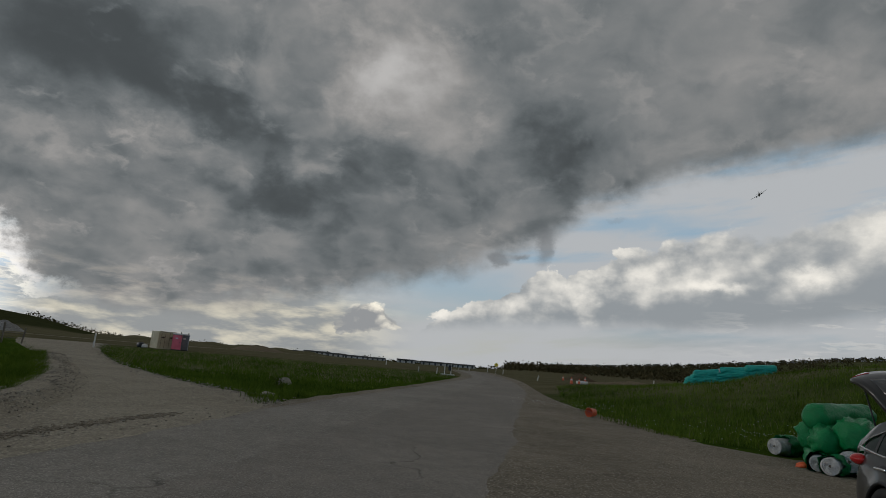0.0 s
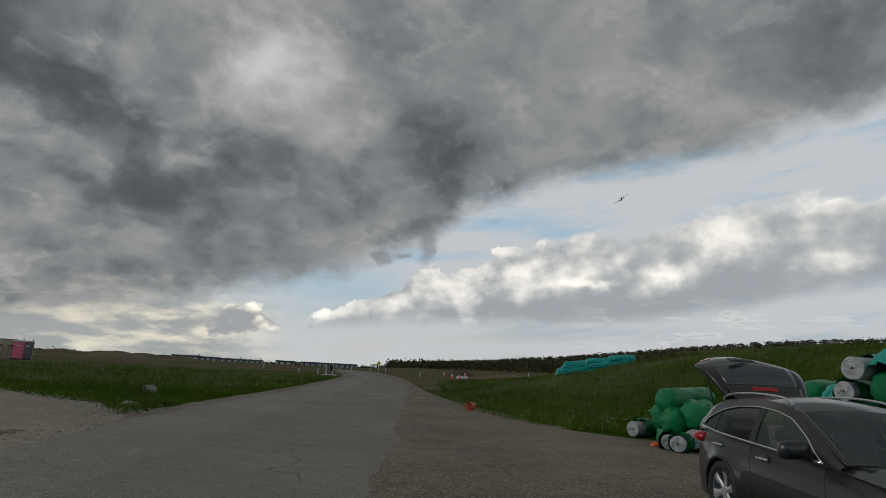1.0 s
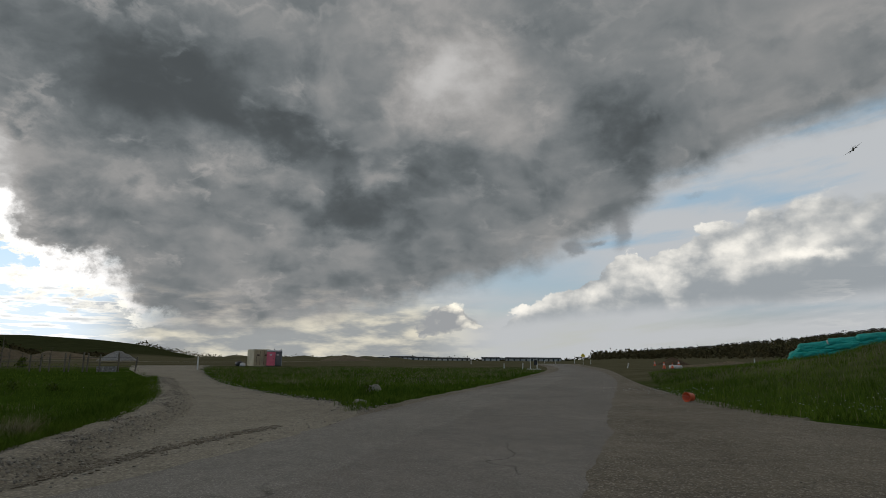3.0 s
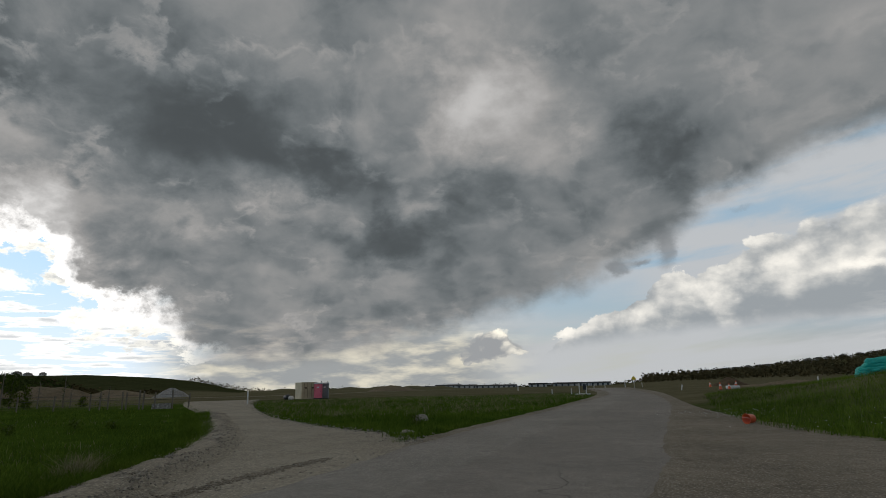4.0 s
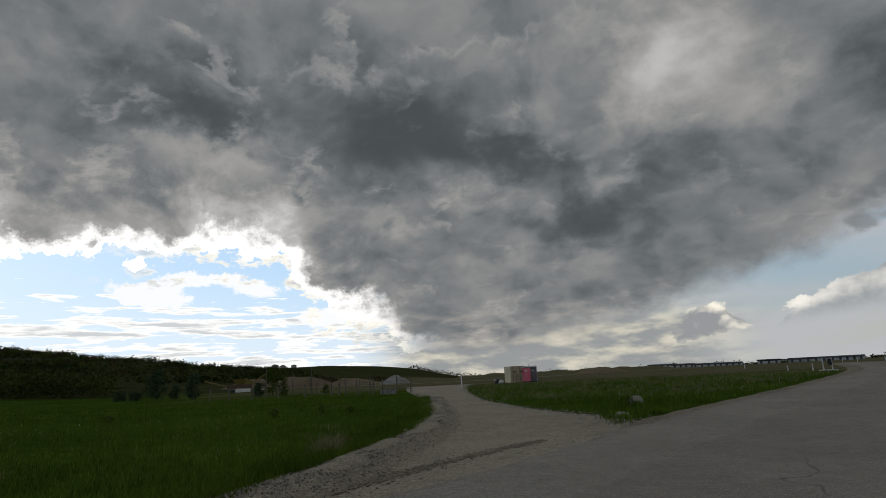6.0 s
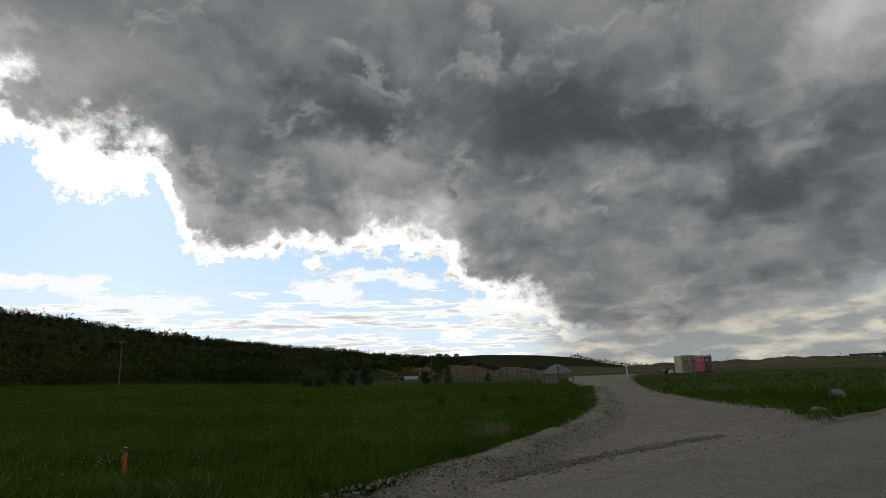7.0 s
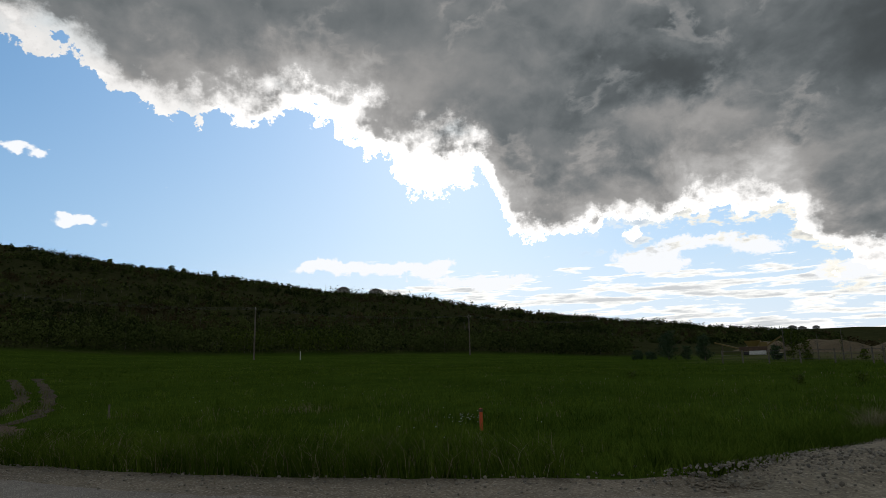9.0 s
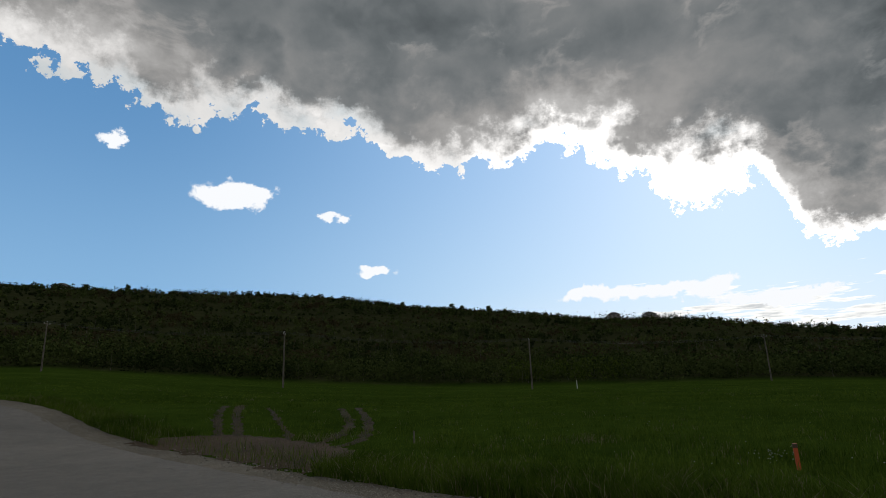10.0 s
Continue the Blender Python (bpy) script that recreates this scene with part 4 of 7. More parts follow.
def wood():
    """Scrub wood on the valley side."""
    rng = np.random.default_rng(31)
    dark, light, deep, brown = [], [], [], []
    n = 12000
    a = rng.uniform(45, 158, n)
    r = 172 + 360 * rng.uniform(0, 1, n) ** 1.25
    for aa, rr in zip(a, r):
        x, y = polar(aa, rr)
        if aa < 62 and rr < 250:
            continue
        z = float(land(x, y))
        h = rng.uniform(1.4, 4.4) * (1.9 - (rr - 172) / 60 if rr < 225 else 0.85)
        stand = ripple(x * 0.5, y * 0.5) + 0.6 * ripple(x * 1.3 + 9, y * 1.3)
        terrace = math.sin(rr * 0.075 + 2.2 * ripple(x * 0.2, y * 0.2))
        open_ground = ripple(x * 0.25 + 4, y * 0.25) > 0.35 and rr > 260
        if open_ground and rng.uniform() < 0.8:
            h *= 0.4
        if rr > 235 and terrace > 0.55:
            h *= 0.35
        leaf = leaf_cloud(rng, (x, y, z + h * 0.5), (h * 0.62, h * 0.62, h * 0.6), 30, 0.30 + rr * 0.0008)
        pick = stand + rng.normal(0, 0.35)
        bush = light if (88 < aa < 100 and rr < 205 and rng.uniform() < 0.6) else (deep if pick < -0.35 else brown if pick > 0.45 and rr > 200 else dark)
        bush.append(leaf)
    tagged(quads("hillside_scrub", dark, M_LEAF), "dark scrub and aspen wood covering the hillside", "scrub", kind="stuff")
    tagged(quads("young_poplar_scrub", light, M_LEAF_LIGHT), "lighter yellow-green poplar scrub at the hill foot", "scrub", kind="stuff")
    tagged(quads("shaded_scrub", deep, M_LEAF_DEEP), "deep green thickets on the hillside", "scrub", kind="stuff")
    tagged(quads("brown_scrub", brown, M_LEAF_BROWN), "brown barely leafing scrub on the hillside", "scrub", kind="stuff")
    crest = []
    for aa in np.arange(46, 158, 0.33):
        rr = 505 + rng.uniform(-25, 25)
        x, y = polar(aa, rr)
        h = rng.uniform(1.5, 4.5) * (1.5 if 72 < aa < 93 else 0.28)
        crest.append(leaf_cloud(rng, (x, y, float(land(x, y)) + h * 0.5), (h * 0.5, h * 0.5, h * 0.62), 22, 0.7))
    tagged(quads("crest_scrub", crest, M_LEAF), "bushes along the hill crest", "scrub", kind="stuff")
    # pale leafless stems among the scrub
    verts, faces = [], []
    for _ in range(420):
        aa, rr = rng.uniform(62, 150), rng.uniform(172, 330)
        x, y = polar(aa, rr)
        z, h = float(land(x, y)), rng.uniform(3, 6)
        dx, dy = rng.normal(0, 0.5, 2)
        k = len(verts)
        verts += [(x - 0.09, y, z), (x + 0.09, y, z), (x, y + 0.09, z), (x + dx, y + dy, z + h)]
        faces += [(k, k + 1, k + 3), (k + 1, k + 2, k + 3), (k + 2, k, k + 3)]
    tagged(mesh_of("bare_stems", verts, faces, M_BARK), "thin pale leafless stems in the scrub", "stems", kind="stuff")


wood()


def tree(az, r, height, crown, seed, mat=M_LEAF_LIGHT, leaves=700, label="", size=0.11, top=True):
    """A small tree: tapered trunk, limbs, crown of single leaf clumps."""
    rng = np.random.default_rng(seed)
    x, y = polar(az, r)
    thing = new("tree")
    bm = bmesh.new()
    tube(bm, (0, 0, -0.1), (0.05, 0.03, height * 0.95), 0.022 * height, 0.006 * height, 9)
    for i in range(9):
        f = 0.25 + 0.65 * i / 9
        t = rng.uniform(0, 6.28)
        ln = crown * (1.1 - 0.5 * f) * rng.uniform(0.7, 1.2)
        tube(bm, (0.05 * f, 0.03 * f, height * f), (math.cos(t) * ln, math.sin(t) * ln, height * f + ln * 0.8), 0.009 * height, 0.003 * height, 6)
    part("trunk", bm, M_BARK, thing)
    q = []
    if leaves:
        for i in range(24):
            f = 0.12 + 0.86 * i / 24
            t = rng.uniform(0, 6.28)
            rad = crown * (1.05 - 0.65 * abs(f - 0.4)) * 0.55
            q.append(leaf_cloud(rng, (math.cos(t) * rad * 0.8, math.sin(t) * rad * 0.8, height * f), (rad, rad, height * 0.10), leaves // 24, size))
        quads("crown", q, mat, thing)
    thing.matrix_world = Matrix.Translation((x, y, float(land(x, y))))
    return tagged(thing, label or "small green tree at the far side of the meadow", "tree")


M_CONIFER = mottled("dark_conifer_foliage", (0.0216, 0.0468, 0.0216), (0.063, 0.099, 0.0396), 0.5, 3.0, 0.8, spec=0.2, per_island=0.8)
tree(58.6, 112, 5.0, 2.1, 1, M_CONIFER, 2600, "dense dark conifer at the far side of the meadow", 0.16)
tree(55.6, 98, 3.9, 1.3, 2, M_CONIFER, 2200, "slim dark conifer at the far side of the meadow", 0.14)
tree(57.1, 112, 2.4, 1.2, 31, M_CONIFER, 900, "low dark bush at the far side of the meadow", 0.16)
tree(61.3, 118, 1.8, 1.3, 3, M_CONIFER, 1100, "low dark bush at the far side of the meadow", 0.16)
tree(60.2, 116, 1.5, 1.2, 12, M_CONIFER, 900, "low dark bush at the far side of the meadow", 0.16)
tree(48.8, 92, 4.2, 1.3, 4, M_LEAF_LIGHT, 1100, "young green tree beside the work site", 0.13)
tree(47.9, 93, 3.0, 1.0, 5, M_LEAF_LIGHT, 500, "young green tree beside the work site", 0.13)
tree(50.0, 92, 2.0, 0.9, 6, M_CONIFER, 900, "small dark bush beside the work site", 0.14)
for i, (a, h) in enumerate([(47.0, 3.6), (45.3, 4.0), (44.8, 2.6), (42.7, 2.2), (42.1, 2.7), (49.4, 4.6), (44.0, 2.0)]):
    tree(a, 88, h, 0.5, 20 + i, M_LEAF_LIGHT, 36 if i % 2 else 0, "bare young sapling at the meadow's end", 0.12)
for i, (a, h) in enumerate([(43.9, 1.3), (47.8, 1.0)]):
    tree(a, 86, h, 0.7, 40 + i, M_LEAF_LIGHT, 260, "low green bush at the meadow's end", 0.12)
for i, (a, r, h) in enumerate([(48.7, 33, 0.45), (44.3, 35, 0.4), (41.6, 34, 0.35), (62.0, 40, 0.4), (15.4, 27, 0.5)]):
    tree(a, r, h, 0.4, 50 + i, M_LEAF_LIGHT, 200, "low weedy bush in the meadow", 0.05)
for i, (a, h, c) in enumerate([(138.1, 6.0, 4.0), (134.9, 7.5, 2.4), (137.0, 4.0, 3.0), (131.0, 4.0, 2.0), (109.9, 5.0, 2.4), (105.0, 5.5, 3.4), (104.0, 4.5, 2.6), (101.3, 5.0, 3.0)]):
    tree(a, 508, h, c, 60 + i, M_LEAF, 420, "lone bushy tree on the hill crest", 0.6)


# ---- the car with its raised tailgate ----
M_PAINT = None


def car_paint():
    m, k, s = material("grey_metallic_paint")
    p = k.add("ShaderNodeNewGeometry").outputs["Position"]
    dust = k.noise(p, 2.5, 5.0, 0.65)
    flake = k.noise(p, 900.0, 1.0, 0.5)
    k.link(k.mix(k.mul(k.step(dust, 0.45, 0.8), 0.35), k.mix(flake, (0.010, 0.0094, 0.0088), (0.019, 0.018, 0.0165)), (0.034, 0.030, 0.025)), s.inputs["Base Color"])
    s.inputs["Metallic"].default_value = 0.2
    k.link(k.math("MULTIPLY_ADD", dust, 0.25, 0.30), s.inputs["Roughness"])
    s.inputs["Coat Weight"].default_value, s.inputs["Coat Roughness"].default_value = 0.55, 0.05
    return m


def glass_material(name, tint, alpha_mix):
    """Car glass of a given tint, which can hold sky reflection: partly clear, glossy."""
    m, k, s = material(name)
    s.inputs["Base Color"].default_value = (*tint, 1)
    s.inputs["Roughness"].default_value = 0.04
    clear = k.add("ShaderNodeBsdfTransparent")
    clear.inputs[0].default_value = (*[min(1, c * 14) for c in tint], 1)
    mix = k.add("ShaderNodeMixShader")
    mix.inputs[0].default_value = alpha_mix
    k.link(s.outputs[0], mix.inputs[1])
    k.link(clear.outputs[0], mix.inputs[2])
    out = [n for n in m.node_tree.nodes if n.bl_idname == "ShaderNodeOutputMaterial"][0]
    k.link(mix.outputs[0], out.inputs[0])
    return m


M_PAINT = car_paint()
M_GLASS_DARK = glass_material("dark_privacy_glass", (0.012, 0.013, 0.014), 0.25)
# base colour lightened to stand in for grey sky mirrored in the glass
M_GLASS = glass_material("sky_greyed_window_glass", (0.075, 0.085, 0.083), 0.45)
M_CHROME = plain("satin_chrome", (0.72, 0.72, 0.72), 0.2, 0.9)
M_ALLOY = plain("silver_alloy", (0.62, 0.62, 0.62), 0.3, 0.7)
# gate glass: the grey of the reflected sky is put into the base colour
M_GATE_GLASS = plain("sky_greyed_gate_glass", (0.055, 0.056, 0.056), 0.18, 0.2, 0.9)
M_TYRE = mottled("black_rubber", (0.012, 0.012, 0.012), (0.03, 0.029, 0.027), 6.0, 60.0, 0.8, 0.002)
M_TRIM = plain("black_plastic_trim", (0.015, 0.015, 0.016), 0.5)
M_SEAT = plain("dark_seat_leather", (0.03, 0.028, 0.026), 0.6)
M_LAMP_RED = plain("red_lamp_lens", (0.42, 0.012, 0.012), 0.15)
M_LAMP_CLEAR = plain("clear_lamp_lens", (0.55, 0.55, 0.52), 0.15)


def grid_mesh(name, pts, mat, parent, label="", drop=None, close=False):
    """A smooth sheet through rows of points; drop(i, j, centre) leaves faces out."""
    n, m = len(pts), len(pts[0])
    verts = [v for row in pts for v in row]
    faces = []
    for i in range(n - 1):
        for j in range(m - 1):
            f = (i * m + j, i * m + j + 1, (i + 1) * m + j + 1, (i + 1) * m + j)
            c = sum((Vector(verts[q]) for q in f), Vector()) / 4
            if drop is None or not drop(c):
                faces.append(f)
    used = sorted({q for f in faces for q in f})
    at = {q: i for i, q in enumerate(used)}
    return mesh_of(name, [verts[q] for q in used], [[at[q] for q in f] for f in faces], mat, parent, label, smooth=True)


def sweep(name, path, radius, mat, parent, label="", squash=1.0, n=8):
    """A bar along a line of points."""
    bm = bmesh.new()
    rings = []
    for i, p in enumerate(path):
        p = Vector(p)
        d = (Vector(path[min(i + 1, len(path) - 1)]) - Vector(path[max(i - 1, 0)])).normalized()
        side = d.cross(Vector((0, 0, 1)))
        side = side.normalized() if side.length > 0.05 else Vector((1, 0, 0))
        up = side.cross(d)
        rings.append([bm.verts.new(p + side * math.cos(a) * radius + up * math.sin(a) * radius * squash) for a in [2 * math.pi * q / n for q in range(n)]])
    for a, b in zip(rings, rings[1:]):
        for q in range(n):
            bm.faces.new((a[q], a[(q + 1) % n], b[(q + 1) % n], b[q]))
    bm.faces.new(rings[0])
    bm.faces.new(rings[-1])
    return part(name, bm, mat, parent, label, True)


def car():
    """x: forward from the rear axle, y: to the car's left, z: up."""
    body_root = new("car")
    REAR, FRONT, AX, WR = -0.98, 3.86, 2.885, 0.387
    half = [(REAR, 0.74), (-0.9, 0.83), (-0.6, 0.90), (0, 0.955), (1.2, 0.955), (2.4, 0.955), (2.9, 0.95), (3.4, 0.90), (3.7, 0.80), (FRONT, 0.66)]
    belt = [(REAR, 0.98), (-0.75, 1.13), (-0.4, 1.115), (0.6, 1.065), (1.6, 1.02), (2.25, 1.0), (3.0, 0.93), (3.5, 0.84), (FRONT, 0.70)]
    crown = [(2.1, 1.08), (2.5, 1.06), (3.0, 1.00), (3.5, 0.88), (FRONT, 0.72)]
    edge_y = [(REAR, 0.72), (-0.75, 0.66), (-0.5, 0.62), (0, 0.63), (0.6, 0.645), (1.25, 0.655), (1.75, 0.74), (2.2, 0.82)]
    edge_z = [(REAR, 1.17), (-0.8, 1.37), (-0.62, 1.49), (-0.4, 1.545), (0, 1.59), (0.6, 1.605), (1.0, 1.575), (1.3, 1.50), (1.75, 1.29), (2.2, 1.035)]

    def soft(x, pts):
        return float((table(x - 0.12, pts) + table(x + 0.12, pts) + 2 * table(x, pts)) / 4)

    def arch(x, z, r):
        return min(math.hypot(x - a, z - WR) for a in (0, AX)) < r

    xs = [REAR + (FRONT - REAR) * i / 110 for i in range(111)]

    def skin(x, t, s):
        w, b = soft(x, half), soft(x, belt)
        z = 0.24 + (b - 0.24) * t
        y = w * (0.925 + 0.075 * math.sin(math.pi * min(t * 0.9 + 0.12, 1.0)))
        y -= 0.035 * max(0, t - 0.8) / 0.2
        near = min(math.hypot(x - a, z - WR) for a in (0, AX))
        y += 0.028 * math.exp(-((near - 0.44) / 0.09) ** 2)
        y -= 0.02 * math.exp(-((t - 0.22) / 0.09) ** 2) * (0.5 < x < 2.4)
        return (x, s * y, z)

    for s, side in ((-1, "right_side"), (1, "left_side")):
        rows = []
        for x in xs:
            rows.append([skin(x, j / 26, s) for j in range(27)])
        # pull the skin on to the round wheel openings
        for row in rows:
            for j, (x, y, z) in enumerate(row):
                for a in (0, AX):
                    d = math.hypot(x - a, z - WR)
                    if 0.40 < d < 0.455 and z > 0.2:
                        f = 0.43 / max(d, 1e-6)
                        row[j] = (a + (x - a) * f, y, WR + (z - WR) * f)
        panel = grid_mesh("side_panel", rows, M_PAINT, body_root, drop=lambda c: arch(c.x, c.z, 0.428))
        for a in (0, AX):
            lip = [(a + 0.43 * math.cos(q), s * (abs(skin(a + 0.43 * math.cos(q), max(0, (WR + 0.43 * math.sin(q) - 0.24) / (soft(a, belt) - 0.24)), 1)[1]) - 0.004), WR + 0.43 * math.sin(q))
                   for q in [math.radians(-18 + 216 * i / 28) for i in range(29)]]
            sweep("wheel_arch_trim", lip, 0.022, M_TRIM, body_root, "black plastic wheel arch trim")
            bm = bmesh.new()
            tube(bm, (a, s * 0.50, WR), (a, s * 0.90, WR), 0.45, n=28, caps=False)
            tube(bm, (a, s * 0.50, WR), (a, s * 0.51, WR), 0.45, n=28)
            part("wheel_well", bm, M_TRIM, body_root)
        # side of the cabin, with the window opening left out
        def wall(x, t):
            b, top = soft(x, belt), soft(x, edge_z)
            return (x, s * ((1 - t) * 0.905 * soft(x, half) / 0.955 + t * soft(x, edge_y) + 0.03 * math.sin(math.pi * t)), b + (max(top, b + 0.005) - b) * t)

        low = [(1.93, 1.035), (1.2, 1.06), (0.5, 1.09), (-0.2, 1.125), (-0.72, 1.17)]
        high = [(-0.72, 1.17), (-0.55, 1.30), (-0.25, 1.42), (0.1, 1.485), (0.55, 1.51), (0.95, 1.485), (1.25, 1.42), (1.6, 1.25), (1.93, 1.035)]

        def inside(x, z):
            return -0.72 < x < 1.93 and table(x, low[::-1]) < z < table(x, high)

        cab = [[wall(-0.95 + 3.15 * i / 105, j / 20) for j in range(21)] for i in range(106)]
        grid_mesh("cabin_side", cab, M_PAINT, body_root, drop=lambda c: inside(c.x, c.z))

        def at(x, z, inset=0.0):
            b, top = soft(x, belt), soft(x, edge_z)
            t = min(max((z - b) / max(top - b, 0.02), 0), 1)
            q = wall(x, t)
            return (x, q[1] - s * inset, z)

        for name, x0, x1, mat in (("rear_door_window", -0.66, 0.62, M_GLASS_DARK), ("front_door_window", 0.72, 1.92, M_GLASS)):
            rows = []
            for i in range(25):
                x = x0 + (x1 - x0) * i / 24
                a, b = float(table(x, low[::-1])), float(table(x, high))
                rows.append([at(x, a + (max(b, a + 0.004) - a) * j / 8, 0.012) for j in range(9)])
            grid_mesh(name, rows, mat, body_root)
        for x0, x1 in ((0.62, 0.74), (-0.34, -0.28)):
            rows = [[at(x, float(table(x, low[::-1])) + (float(table(x, high)) - float(table(x, low[::-1]))) * j / 8, -0.002 if x1 > 0 else 0.006) for j in range(9)] for x in (x0, x1)]
            grid_mesh("window_pillar", rows, M_TRIM, body_root, "black window pillar")
        chrome = [at(x, float(table(x, low[::-1])), -0.006) for x in np.linspace(1.96, -0.72, 22)]
        sweep("window_trim", chrome, 0.013, M_CHROME, body_root, "chrome strip along the window sill")
        chrome = [at(x, float(table(x, high)), -0.005) for x in np.linspace(-0.72, 1.95, 34)]
        sweep("window_trim", chrome, 0.009, M_CHROME, body_root, "chrome strip over the windows")
        # door shut lines
        for x in (0.66, 1.99):
            pts = [skin(x + 0.05 * math.sin(q / 8 * 3.1), 0.12 + 0.88 * q / 12, s) for q in range(13)]
            sweep("door_gap", [(p[0], p[1] * 1.0008, p[2]) for p in pts], 0.004, M_TRIM, body_root)
        # handles
        for x, z in ((-0.12, 0.965), (0.92, 0.925)):
            b = soft(x, belt)
            y = skin(x, (z - 0.24) / (b - 0.24), s)[1]
            bm = bmesh.new()
            box(bm, (0.24, 0.035, 0.034), (x, y + s * 0.022, z), 0.012)
            h = part("door_handle", bm, M_CHROME, body_root, "chrome door handle", True)
            # black disc on the door skin, standing in for shade in the handle's hollow
            bm = bmesh.new()
            bmesh.ops.create_uvsphere(bm, u_segments=12, v_segments=6, radius=1, matrix=Matrix.Translation((x + 0.02, y + s * 0.001, z)) @ Matrix.Diagonal((0.09, 0.012, 0.055, 1)))
            part("handle_recess_shade", bm, M_TRIM, h, smooth=True)
        # mirror
        bm = bmesh.new()
        box(bm, (0.17, 0.31, 0.19), (1.75, s * 1.07, 1.135), 0.07)
        for v in bm.verts:
            v.co.z -= 0.12 * max(0, abs(v.co.y) - 1.1)
            v.co.x = max(v.co.x, 1.69)
        mirror = part("wing_mirror", bm, M_PAINT, body_root, smooth=True)
        bm = bmesh.new()
        tube(bm, (1.77, s * 0.86, 1.05), (1.76, s * 0.99, 1.08), 0.045, 0.035, 10)
        part("mirror_foot", bm, M_TRIM, mirror)
        bm = bmesh.new()
        box(bm, (0.006, 0.25, 0.12), (1.684, s * 1.06, 1.125), 0.002)
        part("mirror_glass", bm, M_CHROME, mirror)
        # tail lamp at the rear corner
        bm = bmesh.new()
        bmesh.ops.create_uvsphere(bm, u_segments=16, v_segments=10, radius=1, matrix=Matrix.Translation((-0.80, s * 0.80, 1.0)) @ Matrix.Diagonal((0.16, 0.10, 0.075, 1)))
        part("tail_lamp", bm, M_LAMP_RED, body_root, "red tail lamp", True)
        # roof rail
        rail = [(-0.50, s * 0.60, 1.545), (-0.44, s * 0.595, 1.60), (-0.2, s * 0.60, 1.645), (0.3, s * 0.61, 1.668), (0.8, s * 0.61, 1.655), (1.02, s * 0.615, 1.62), (1.12, s * 0.625, 1.57)]
        sweep("roof_rail", smooth_line(rail, 6), 0.017, M_ALLOY, body_root, "silver roof rail", 0.8)
        # front lamp and side vent
        bm = bmesh.new()
        bmesh.ops.create_uvsphere(bm, u_segments=16, v_segments=10, radius=1, matrix=Matrix.Translation((3.52, s * 0.70, 0.78)) @ Matrix.Rotation(-s * 0.5, 4, "Z") @ Matrix.Diagonal((0.24, 0.10, 0.085, 1)))
        part("headlight", bm, M_LAMP_CLEAR, body_root, "clear headlight lens", True)
        bm = bmesh.new()
        box(bm, (0.14, 0.02, 0.035), (2.30, s * 0.955, 0.70), 0.008, Matrix.Rotation(0.6, 4, "Y"))
        part("fender_vent", bm, M_TRIM, body_root, "dark vent trim behind the front wheel")
        # wheels
        for a in (0, AX):
            wheel = new("wheel")
            wheel.parent = body_root
            bm = bmesh.new()
            prof = [(0.262, -0.12), (0.30, -0.132), (0.355, -0.128), (0.380, -0.105), (0.387, -0.06), (0.387, 0.06), (0.380, 0.105), (0.355, 0.128), (0.30, 0.132), (0.262, 0.12)]
            rings = []
            for q in range(44):
                t = 2 * math.pi * q / 44
                rings.append([bm.verts.new((a + r * math.cos(t), s * 0.825 + w, WR + r * math.sin(t))) for r, w in prof])
            for q in range(44):
                u, v = rings[q], rings[(q + 1) % 44]
                for j in range(len(prof)):
                    jj = (j + 1) % len(prof)
                    bm.faces.new((u[j], u[jj], v[jj], v[j]))
            part("tyre", bm, M_TYRE, wheel, "black tyre", True)
            bm = bmesh.new()
            tube(bm, (a, s * 0.72, WR), (a, s * 0.945, WR), 0.245, 0.263, 36, False)
            rim = part("rim", bm, M_ALLOY, wheel, "silver alloy rim", True)
            bm = bmesh.new()
            tube(bm, (a, s * 0.80, WR), (a, s * 0.815, WR), 0.19, n=28)
            part("brake_disc", bm, M_TRIM, wheel)
            bm = bmesh.new()
            tube(bm, (a, s * 0.86, WR), (a, s * 0.925, WR), 0.058, 0.05, 18)
            part("hub_cap", bm, M_ALLOY, wheel)
            for q in range(6):
                t = 2 * math.pi * (q + 0.3) / 6
                bm = bmesh.new()
                d = Vector((math.cos(t), 0, math.sin(t)))
                e = Vector((-math.sin(t), 0, math.cos(t)))
                c = Vector((a, 0, WR))
                quad = []
                for r, w, yy in ((0.040, 0.042, 0.915), (0.14, 0.040, 0.920), (0.250, 0.066, 0.938)):
                    quad.append([bm.verts.new(c + d * r + e * f + Vector((0, s * (yy - dy), 0))) for f, dy in ((-w, 0.012), (-w * 0.3, 0), (w * 0.3, 0), (w, 0.012), (w * 0.8, 0.05), (-w * 0.8, 0.05))])
                for u, v in zip(quad, quad[1:]):
                    for j in range(6):
                        bm.faces.new((u[j], u[(j + 1) % 6], v[(j + 1) % 6], v[j]))
                bm.faces.new(quad[0])
                bm.faces.new(quad[-1])
                part("spoke", bm, M_ALLOY, wheel, "silver alloy spoke")
    # bonnet, front and rear skins
    hood = []
    for x in [2.12 + (FRONT - 2.12) * i / 34 for i in range(35)]:
        w, b, c = soft(x, half) - 0.033, soft(x, belt), max(soft(x, crown), soft(x, belt) + 0.01)
        hood.append([(x, w * q, b + (c - b) * (1 - abs(q) ** 2.6) + 0.014 * math.exp(-((abs(q) - 0.62) / 0.12) ** 2) * (2.2 < x < 3.6)) for q in [-1 + 2 * j / 28 for j in range(29)]])
    grid_mesh("bonnet", hood, M_PAINT, body_root)
    nose = []
